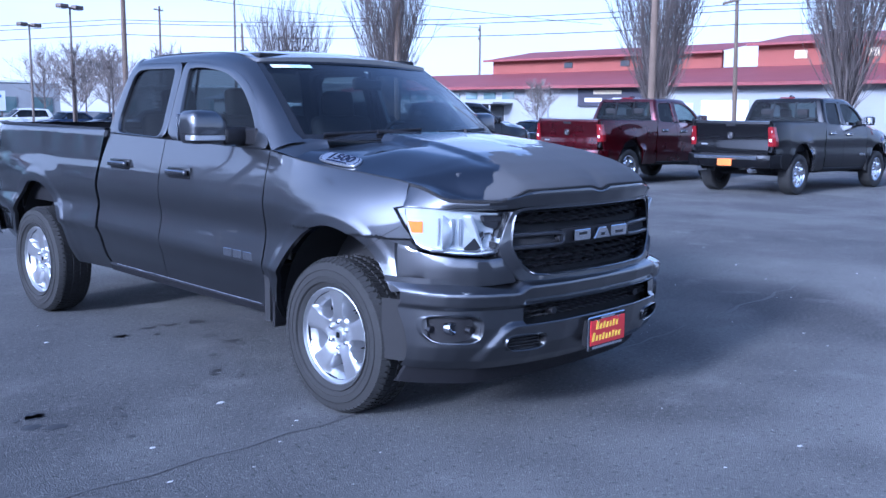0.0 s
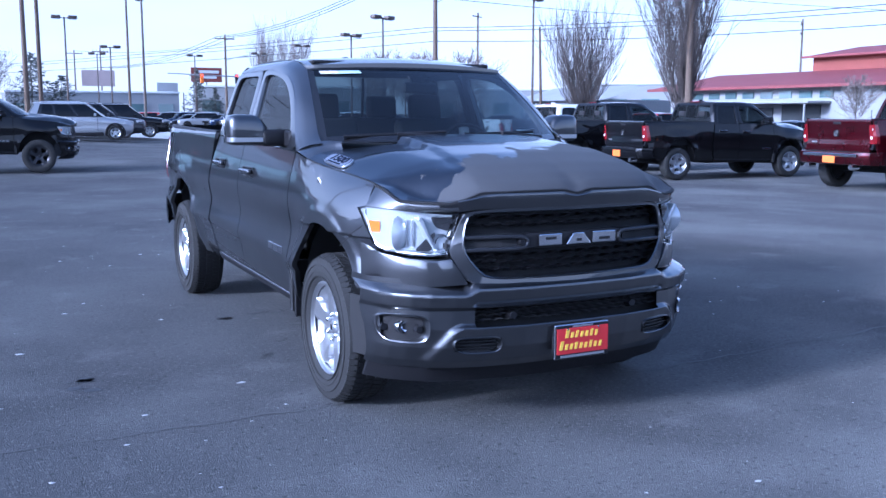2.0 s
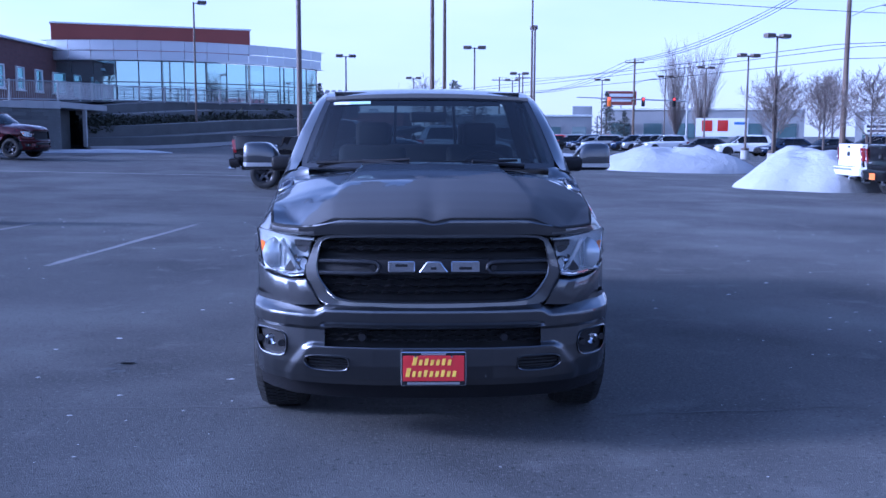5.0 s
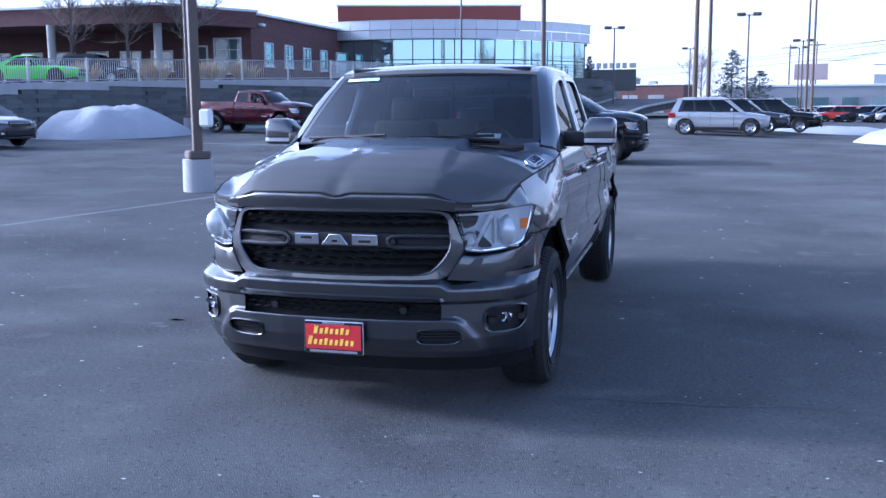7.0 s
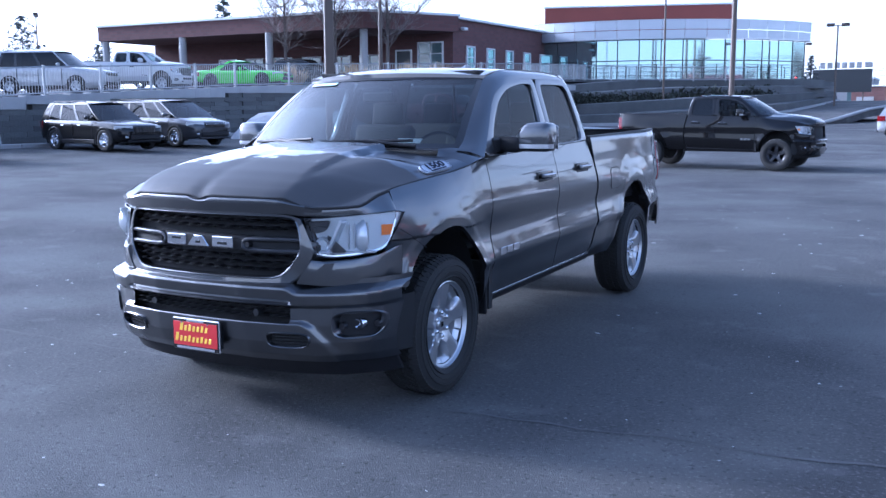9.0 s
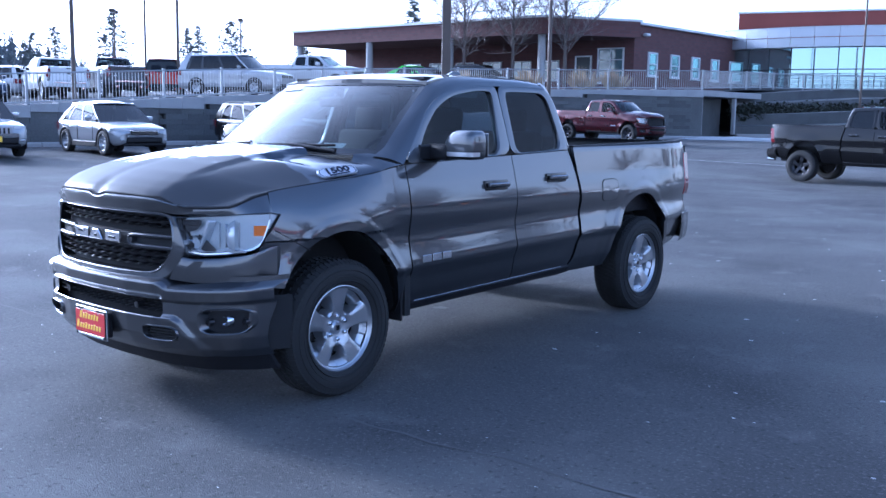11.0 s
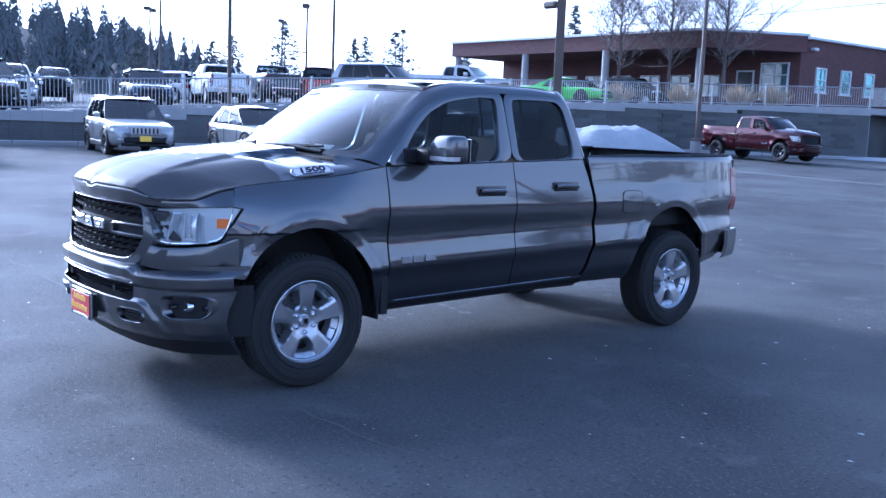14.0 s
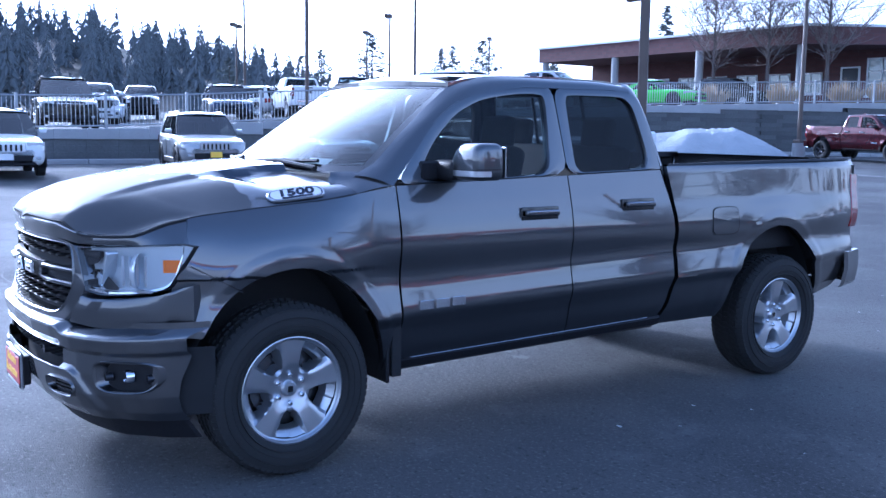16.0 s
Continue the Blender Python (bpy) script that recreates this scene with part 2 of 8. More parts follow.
def hood_paint(name, base, metal):
    """Car paint half covered by a dull film of dried dew, with a ragged border."""
    m = paint(name, base, metal)
    n, l = m.node_tree.nodes, m.node_tree.links
    b = n["Principled BSDF"]
    tc = n.new("ShaderNodeTexCoord")
    sep = n.new("ShaderNodeSeparateXYZ")
    l.new(tc.outputs["Object"], sep.inputs[0])
    nz, nf = n.new("ShaderNodeTexNoise"), n.new("ShaderNodeTexNoise")
    nz.inputs["Scale"].default_value, nz.inputs["Detail"].default_value = 5.0, 7.0
    nf.inputs["Scale"].default_value, nf.inputs["Detail"].default_value = 22.0, 3.0
    l.new(tc.outputs["Object"], nz.inputs["Vector"])
    l.new(tc.outputs["Object"], nf.inputs["Vector"])
    # border of the film at about half of the hood, wandering by the noise
    a = n.new("ShaderNodeMath")
    a.operation = "MULTIPLY_ADD"
    l.new(nz.outputs[0], a.inputs[0])
    a.inputs[1].default_value = 0.75
    lean = n.new("ShaderNodeMath")
    lean.operation = "MULTIPLY_ADD"
    l.new(sep.outputs["X"], lean.inputs[0])
    lean.inputs[1].default_value = -0.42
    l.new(sep.outputs["Y"], lean.inputs[2])
    l.new(lean.outputs[0], a.inputs[2])
    ramp = n.new("ShaderNodeValToRGB")
    ramp.color_ramp.elements[0].position, ramp.color_ramp.elements[1].position = 0.060, 0.070
    sh = n.new("ShaderNodeMath")
    sh.operation = "ADD"
    l.new(a.outputs[0], sh.inputs[0])
    sh.inputs[1].default_value = 0.20
    l.new(sh.outputs[0], ramp.inputs[0])
    inv = n.new("ShaderNodeInvert")
    l.new(ramp.outputs[0], inv.inputs["Color"])
    film = inv.outputs[0]
    for socket, dry, wet in (("Coat Weight", 0.12, 1.0), ("Coat Roughness", 0.30, 0.05), ("Roughness", 0.70, 0.34), ("Metallic", 0.05, 1.0)):
        mx = n.new("ShaderNodeMix")
        mx.inputs["A"].default_value, mx.inputs["B"].default_value = wet, dry
        l.new(film, mx.inputs["Factor"])
        l.new(mx.outputs["Result"], b.inputs[socket])
    # the dried film itself is a little paler than the paint
    dust = n.new("ShaderNodeMix")
    dust.data_type = "RGBA"
    old = b.inputs["Base Color"].links[0].from_socket
    part_film = n.new("ShaderNodeMath")
    part_film.operation = "MULTIPLY"
    l.new(film, part_film.inputs[0])
    part_film.inputs[1].default_value = 0.75
    l.new(part_film.outputs[0], dust.inputs["Factor"])
    l.new(old, dust.inputs["A"])
    dust.inputs["B"].default_value = (0.080, 0.079, 0.080, 1)
    l.new(dust.outputs["Result"], b.inputs["Base Color"])
    return m


GREY = (0.055, 0.062, 0.076)
M_GREY = paint("grey metallic car paint", (0.066, 0.069, 0.076), 1.0, 0.42, 1.0, 1.85)
M_HOOD = hood_paint("grey car paint with dried dew", GREY, 1.0)
M_BLACKP = paint("black car paint", (0.003, 0.003, 0.004), 0.0, 0.4)
M_BLACKP.node_tree.nodes["Principled BSDF"].inputs["Coat IOR"].default_value = 1.42
M_REDP = paint("dark red car paint", (0.045, 0.002, 0.005), 0.6, 0.28)
M_WHITEP = paint("white car paint", (0.72, 0.73, 0.74), 0.0, 0.4)
M_SILVERP = paint("silver car paint", (0.38, 0.39, 0.405), 0.5, 0.32)
M_PEARLP = paint("silver-white car paint", (0.52, 0.53, 0.54), 0.2, 0.36)
M_CHARP = paint("charcoal car paint", (0.045, 0.047, 0.055), 0.5, 0.3)
M_BLUEP = paint("dark blue car paint", (0.02, 0.035, 0.08), 0.4, 0.3)
M_GREENP = paint("bright green car paint", (0.12, 0.62, 0.06), 0.1, 0.35)
M_BRIGHTRED = paint("red car paint", (0.42, 0.03, 0.025), 0.1, 0.35)
M_TRIM = material("black plastic trim", (0.010, 0.010, 0.012), 0.55, spec=0.3, vary=0.2, scale=9, bump=0.0004, bump_scale=900)
M_GLOSSBLACK = material("gloss black plastic", (0.008, 0.008, 0.009), 0.22, coat=0.5, vary=0.1)
M_RUBBER = material("tyre rubber", (0.016, 0.016, 0.016), 0.8, vary=0.25, scale=7, fine=0.2, fine_scale=120, bump=0.0008, bump_scale=300)
M_ALLOY = material("silver alloy", (0.50, 0.51, 0.53), 0.34, 0.90, vary=0.08, scale=12, rough_vary=0.06)
M_DARKALLOY = material("dark alloy", (0.05, 0.05, 0.055), 0.35, 0.8, vary=0.1)
M_MESH = material("gloss black grille mesh", (0.004, 0.004, 0.005), 0.42, spec=0.35, vary=0.1)
M_SATINBLACK = material("dark grey satin plastic", (0.028, 0.029, 0.033), 0.36, 0.3, coat=0.2, vary=0.1)
M_CHROME = material("chrome", (0.78, 0.79, 0.82), 0.08, 1.0, vary=0.04, scale=20)
M_SATIN = material("satin silver", (0.6, 0.61, 0.64), 0.3, 0.9, vary=0.05)
M_UNDER = material("dark underbody", (0.012, 0.012, 0.013), 0.85, vary=0.3, scale=6)
M_SEAT = material("black seat cloth", (0.018, 0.018, 0.02), 0.85, vary=0.2, scale=20, bump=0.001, bump_scale=400)
M_GLASS = glass("windscreen glass", (0.36, 0.44, 0.45), 0.0, 1.52)
M_CARGLASS = glass("car windscreen glass", (0.24, 0.28, 0.30), 0.0, 1.62, 0.8)
M_TINT = glass("lightly tinted side glass", (0.30, 0.34, 0.36), 0.0, 1.26, 0.6)
M_TINT2 = glass("tinted rear side glass", (0.16, 0.18, 0.19), 0.0, 1.26, 0.6)
M_PRIVACY = glass("dark privacy glass", (0.025, 0.028, 0.03), 0.0, 1.4, 0.4)
M_LENS = glass("clear lamp lens", (0.93, 0.95, 0.97))
M_REFLECTOR = material("lamp reflector", (0.58, 0.61, 0.64), 0.25, 0.45, vary=0.08, scale=30)
M_AMBER = material("amber reflector", (0.85, 0.20, 0.015), 0.25, vary=0.12, scale=60)
M_REDLENS = material("red lamp lens", (0.17, 0.006, 0.010), 0.12, coat=1.0, vary=0.2, scale=40)
M_WHITE = material("white plastic", (0.75, 0.76, 0.76), 0.4, vary=0.05)
M_PLATE_RED = material("red plate", (0.62, 0.03, 0.035), 0.35, coat=0.4, vary=0.06, scale=30)
M_PLATE_YELLOW = material("yellow print", (0.95, 0.62, 0.06), 0.4, vary=0.04, scale=50)
M_PLATE_ORANGE = material("orange plate", (0.85, 0.20, 0.03), 0.4, vary=0.1, scale=30)
M_BADGE_BLUE = material("dark blue print", (0.008, 0.012, 0.03), 0.55, spec=0.2, vary=0.05)
M_STICKER = material("pale green sticker", (0.50, 0.68, 0.64), 0.5, vary=0.1, scale=40)
M_DISC = material("brake disc steel", (0.09, 0.09, 0.095), 0.5, 0.9, vary=0.2, scale=30)

# ---- pickup truck ----
# Local axes: the front axle at y = 0, the nose towards -y, the driver's side at +x.
WB, HUB_X, HUB_Z = 3.56, 0.852, 0.405
AXLES = (-0.05, 3.51)
# wheel arch openings: centre, half length, height over the hub
ARCH_F, ARCH_R = (-0.05, 0.49, 0.575), (3.44, 0.485, 0.615)
PLAN = np.array([(0, -1.0), (0.2, -0.99), (0.4, -0.962), (0.57, -0.91), (0.66, -0.865), (0.75, -0.80), (0.83, -0.715), (0.89, -0.62), (0.93, -0.54), (0.955, -0.47), (0.972, -0.40)])
HOOD_C = np.array([(-1.03, 1.185), (-0.99, 1.232), (-0.92, 1.272), (-0.8, 1.315), (-0.6, 1.36), (-0.3, 1.402), (0.0, 1.43), (0.3, 1.45)])
HOOD_S = np.array([(-0.95, 1.140), (-0.75, 1.144), (-0.68, 1.163), (-0.59, 1.198), (-0.43, 1.226), (-0.18, 1.251), (0.1, 1.275), (0.25, 1.296), (0.31, 1.308), (0.5, 1.335)])


def nose_y(x, z):
    """The front's plan, leaning back above the bumper."""
    return np.interp(abs(x), PLAN[:, 0], PLAN[:, 1]) + 0.12 * (z - 0.95) * (1 if z > 0.95 else 0.5)


def arch(y, z, yc, a, b):
    return math.hypot((y - yc) / a, (z - HUB_Z) / b)


SIDE = np.array([(0.30, 0.86), (0.42, 0.905), (0.50, 0.945), (0.60, 0.964), (0.665, 0.974), (0.685, 0.995), (0.70, 0.998), (0.74, 0.9905), (0.78, 0.9825), (0.82, 0.9745), (0.86, 0.968), (0.90, 0.967), (0.95, 0.974), (0.99, 0.981), (1.03, 0.986), (1.06, 0.987), (1.1, 0.983), (1.16, 0.973), (1.22, 0.960), (1.3, 0.939), (1.42, 0.908), (1.5, 0.885)])
_z = np.linspace(0.30, 1.50, 121)
_x = np.interp(_z, SIDE[:, 0], SIDE[:, 1])
_x = np.convolve(np.r_[_x[:1], _x, _x[-1:]], np.ones(3) / 3, "valid")
SIDE = np.stack([_z, _x], 1)


def side_x(y, z, bed=False):
    """Half the body's width at the side."""
    zz = z - 0.024 * (y - 0.54) if z < 0.85 else z - 0.024 * (y - 0.54) * max(0, 1 - (z - 0.85) / 0.15)
    x = np.interp(zz, SIDE[:, 0], SIDE[:, 1])
    if bed:
        x = max(x, 0.963 - 0.11 * (z - 1.2) - 0.5 * max(0, z - 1.40)) if z > 1.2 else x
    if y < 0.52 and z > 0.95:
        top = np.interp(y, HOOD_S[:, 0], HOOD_S[:, 1])
        w = float(np.clip((z - 0.95) / (top - 0.95), 0, 1.0))
        k = float(smoothstep(0.52, -0.25, y))
        rim_x = (1 - k) * np.interp(top, SIDE[:, 0], SIDE[:, 1]) + k * 0.994
        taper = 0.085 * min(1.0, max(0, -y) / 0.6) ** 2.2
        x = (1 - k) * x + k * 0.994 + (np.interp(y, HOOD_RIM[:, 0], HOOD_RIM[:, 1]) + 0.004 + taper - rim_x) * w ** 2.6 * float(smoothstep(0.52, 0.30, y))
    for yc, a, b in (ARCH_F, ARCH_R):
        r = arch(y, z, yc, a, b)
        if z > 0.3:
            x += 0.006 * (1 - float(smoothstep(1.08, 1.18, r))) + 0.012 * (1 - float(smoothstep(1.05, 1.45, r)))
    if y < 0:
        x -= 0.085 * min(1.0, (-y / 0.6)) ** 2.2
    if y > 3.9:
        x -= 0.09 * ((y - 3.9) / 0.5) ** 2
    return x


def fender_x(y, z):
    """The fender's side, tucked to the plan of the nose beside the lamp."""
    proud = 0.003 + 0.007 * float(smoothstep(0.87, 0.95, z))
    return min(side_x(y, z), np.interp(y, PLAN[:, 1], PLAN[:, 0]) + proud) if y < -0.40 else side_x(y, z)


def panel(lower, upper, rows, cols, fx, lip=(-0.03, 0, 0), bend=None):
    """A body panel between two edges; bend shifts its points along the car."""
    lo, up = resample(lower, cols), resample(upper, cols)
    grid = []
    for i in range(rows):
        t = i / (rows - 1)
        row_ = []
        for a, b in zip(lo, up):
            y, z = a + (b - a) * t
            y = y if bend is None else bend(y, z)
            row_.append((fx(y, z), y, z))
        grid.append(row_)
    return sheet(grid, lip)


def cab_edge(z):
    """The swept rear edge of the rear door."""
    return float(np.interp(z, [0.46, 0.52, 0.59, 0.72, 0.85, 1.0, 1.11, 1.25, 1.37, 1.41], [2.335, 2.385, 2.418, 2.446, 2.455, 2.452, 2.438, 2.408, 2.376, 2.372]))


def door_bend(y, z):
    line = 2.335 + (2.376 - 2.335) * (z - 0.50) / 0.89
    return y + (cab_edge(z) - line) * float(np.clip((y - 1.64) / (line - 1.64), 0, 1)) ** 2.5


def bed_bend(y, z):
    line = 2.37 + (2.404 - 2.37) * (z - 0.455) / 0.957
    return y + (cab_edge(z) + 0.034 - line) * float(np.clip(1 - (y - line) / 0.5, 0, 1)) ** 1.5


def arc(yc, a, b, d0, d1, n=26):
    """Points of a wheel arch between two angles (180 is the front)."""
    return [(yc + a * math.cos(radians(d)), HUB_Z + b * math.sin(radians(d))) for d in np.linspace(d0, d1, n)]


def glass_x(z):
    return np.interp(z, [1.33, 1.37, 1.45, 1.6, 1.75, 1.81, 1.845, 1.88, 1.91], [0.935, 0.924, 0.900, 0.853, 0.805, 0.785, 0.771, 0.748, 0.705])


def ring(outer, inner, inset=0.012, lip=0.03):
    """A window surround between two outlines with as many points."""
    o, i = chaikin(outer, 2, cut=0.2), chaikin(inner, 2, cut=0.2)
    rows = []
    for t, d in ((0, 0), (0.5, 0.006), (0.93, 0.003), (1, -inset)):
        rows.append([(glass_x(z) + d, y, z) for y, z in o + (i - o) * t])
    return sheet(rows, (-lip, 0, 0), closed=True)


def pane(outline, inset=0.014):
    o = chaikin(outline, 2, cut=0.2)
    verts = [(glass_x(z) - inset, y, z) for y, z in o]
    return verts, [tuple(range(len(verts)))]


def both(name, mesh, mat, parent, label=""):
    link(name, *mesh, mat, parent, label)
    link(name, *mirrored(*mesh), mat, parent, label)


def wheel(name, parent, at, side, style, fine, tyre_r=0.40):
    """A tyre on an alloy rim, the outside towards side (+1 or -1)."""
    w = new(name)
    w.parent = parent
    w.matrix_local = pose(*at, 0, 0, 0 if side > 0 else 180)
    R = tyre_r
    n = 56 if fine else 28
    prof = [(-0.10, 0.242), (-0.128, 0.268), (-0.138, 0.31), (-0.136, R - 0.06), (-0.122, R - 0.022), (-0.10, R - 0.008), (0.10, R - 0.008), (0.122, R - 0.022), (0.136, R - 0.06), (0.138, 0.31), (0.128, 0.270), (0.112, 0.254), (0.10, 0.242)]
    tyre = link("tyre", *lathe(prof, n), M_RUBBER, w)
    if fine:
        verts, faces = [], []
        for k in range(72):
            for row, (x0, x1, r0, r1, tw) in enumerate(((-0.126, -0.086, R - 0.020, R, 0.030), (-0.078, -0.03, R - 0.004, R + 0.001, 0.028), (-0.022, 0.022, R - 0.004, R + 0.001, 0.030), (0.03, 0.078, R - 0.004, R + 0.001, 0.028), (0.086, 0.126, R, R - 0.020, 0.030))):
                a0 = (k + 0.5 * (row % 2)) * math.tau / 72
                b = len(verts)
                skew = 0.02 if row in (1, 3) else 0.0
                for rr in (-0.014, 0.0):
                    for x, r, s in ((x0, r0, -1), (x1, r1, -1), (x1, r1, 1), (x0, r0, 1)):
                        a = a0 + s * tw + skew * (1 if x == x1 else -1)
                        verts.append((x, (r + rr) * math.cos(a), (r + rr) * math.sin(a)))
                faces += [(b + 4, b + 5, b + 6, b + 7)] + [(b + i, b + (i + 1) % 4, b + 4 + (i + 1) % 4, b + 4 + i) for i in range(4)]
        tagged(link("tread", verts, faces, M_RUBBER, w, "black chunky all-terrain tread blocks", smooth=False), kind="stuff")
        for r in (0.282, 0.31, 0.345):
            link("sidewall_rib", *lathe([(0.130, r - 0.004), (0.1405, r), (0.130, r + 0.004)], n), M_RUBBER, tyre)
    alloy = {"silver": M_ALLOY, "black": M_DARKALLOY, "chrome": M_CHROME}[style]
    lip_mesh = lathe([(0.094, 0.232), (0.100, 0.240), (0.110, 0.245), (0.115, 0.249), (0.113, 0.254), (0.10, 0.256)], n)
    barrel = lathe([(-0.10, 0.240), (-0.09, 0.218), (0.06, 0.224), (0.094, 0.232)], n)
    link("rim_barrel", *barrel, M_DARKALLOY, w)
    if fine:
        link("brake_disc", *lathe([(-0.01, 0.0), (-0.01, 0.165), (-0.035, 0.165), (-0.035, 0.2)], 24), M_DISC, w)
    link("hub_backing", *lathe([(-0.05, 0.0), (-0.05, 0.216)], 24), M_UNDER, w)
    # the cast face: five broad spokes, pockets cut through between them
    na = 160 if fine else 60
    radii = (0.020, 0.045, 0.070, 0.090, 0.100, 0.106, 0.112, 0.120, 0.135, 0.150, 0.165, 0.178, 0.186, 0.192, 0.198, 0.206, 0.216, 0.226, 0.233)
    verts, deep = [], []
    for k in range(na):
        a = k * math.tau / na
        for r in radii:
            u = ((a - 0.3 + math.pi / 5) % (math.tau / 5) - math.pi / 5) * r
            hw = np.interp(r, [0.07, 0.12, 0.17, 0.21, 0.24], [0.044, 0.041, 0.048, 0.056, 0.062])
            face = np.interp(r, [0.02, 0.06, 0.085, 0.12, 0.17, 0.21, 0.233], [0.060, 0.062, 0.076, 0.086, 0.092, 0.095, 0.097])
            drop = np.interp(r, [0.085, 0.100, 0.106, 0.116, 0.186, 0.198, 0.206, 0.233], [0.0, 0.010, 0.016, 0.085, 0.085, 0.034, 0.024, 0.008])
            side_cut = float(smoothstep(hw, hw + 0.012, abs(u)))
            chamfer = 0.006 * float(smoothstep(hw * 0.55, hw, u)) * float(smoothstep(0.10, 0.13, r))
            verts.append((face - drop * side_cut - chamfer, r * math.cos(a), r * math.sin(a)))
            deep.append(drop * side_cut > 0.060)
    m = len(radii)
    faces = []
    for k in range(na):
        for q in range(m - 1):
            f4 = (k * m + q, ((k + 1) % na) * m + q, ((k + 1) % na) * m + q + 1, k * m + q + 1)
            if not all(deep[v] for v in f4):
                faces.append(f4)
    v, f = joined(lip_mesh, (verts, faces))
    fix(link("rim", v, f, alloy, w, sharp=24))
    hub_mesh = lathe([(0.050, 0.040), (0.070, 0.038), (0.074, 0.034), (0.080, 0.030), (0.082, 0.0)], 24)
    cap = fix(link("centre_cap", *hub_mesh, M_SATIN if fine else alloy, w))
    if fine:
        for k in range(6):
            a = (k + 0.5) * math.tau / 6
            bm = bmesh.new()
            c, q = 0.068 * math.cos(a), 0.068 * math.sin(a)
            rod(bm, (0.058, c, q), (0.084, c, q), 0.0150, 0.0135, 10)
            rod(bm, (0.084, c, q), (0.091, c, q), 0.0135, 0.007, 10)
            part("lug_nut", bm, M_CHROME, w)
        block("emblem", (0.002, 0.026, 0.030), (0.083, 0, 0), M_GLOSSBLACK, cap, 0.0008)
    return w


def strip_bars(x0, x1, z, parent, mat, amp=0.0045, step=0.084, phase=0.0, yf=None, t=0.005):
    """One row of the grille's lattice: long raised runs with short pinched steps between them."""
    pts, x = [], x0 - phase * step
    while x < x1:
        for u, h, d in ((0.0, -1, 0.014), (0.12, 0.9, 0.004), (0.18, 1, 0.0), (0.50, 1, 0.0), (0.56, 0.9, 0.004), (0.68, -1, 0.014)):
            pts.append((min(max(x + u * step, x0), x1), z + h * amp, d))
        x += step
    rows = []
    for dz, dy in ((-t, 0.034), (-t, 0.006), (-t * 0.3, 0.002), (t * 0.5, 0.0), (t, 0.007), (t, 0.034)):
        rows.append([(px, yf(px, pz) + dy + d, pz + dz) for px, pz, d in pts])
    return fix(link("grille_bar", *sheet(rows), mat, parent))


def seat(parent, x, y, wide=0.5):
    s = new("seat")
    s.parent = parent
    s.matrix_local = pose(x, y, 0)
    block("cushion", (wide, 0.5, 0.16), (0, 0, 0.93), M_SEAT, s, 0.05, segments=3)
    block("backrest", (wide, 0.13, 0.62), (0, 0.27, 1.22), M_SEAT, s, 0.05, turn=Matrix.Rotation(radians(-14), 4, "X"), segments=3)
    for hx in ((0,) if wide < 0.8 else (-0.4, 0.4)):
        block("headrest", (0.25, 0.09, 0.19), (hx, 0.37, 1.60), M_SEAT, s, 0.035, turn=Matrix.Rotation(radians(-8), 4, "X"), segments=3)
        bm = bmesh.new()
        for dx in (-0.05, 0.05):
            rod(bm, (hx + dx, 0.36, 1.46), (hx + dx, 0.37, 1.55), 0.007)
        part("headrest_post", bm, M_SATIN, s)


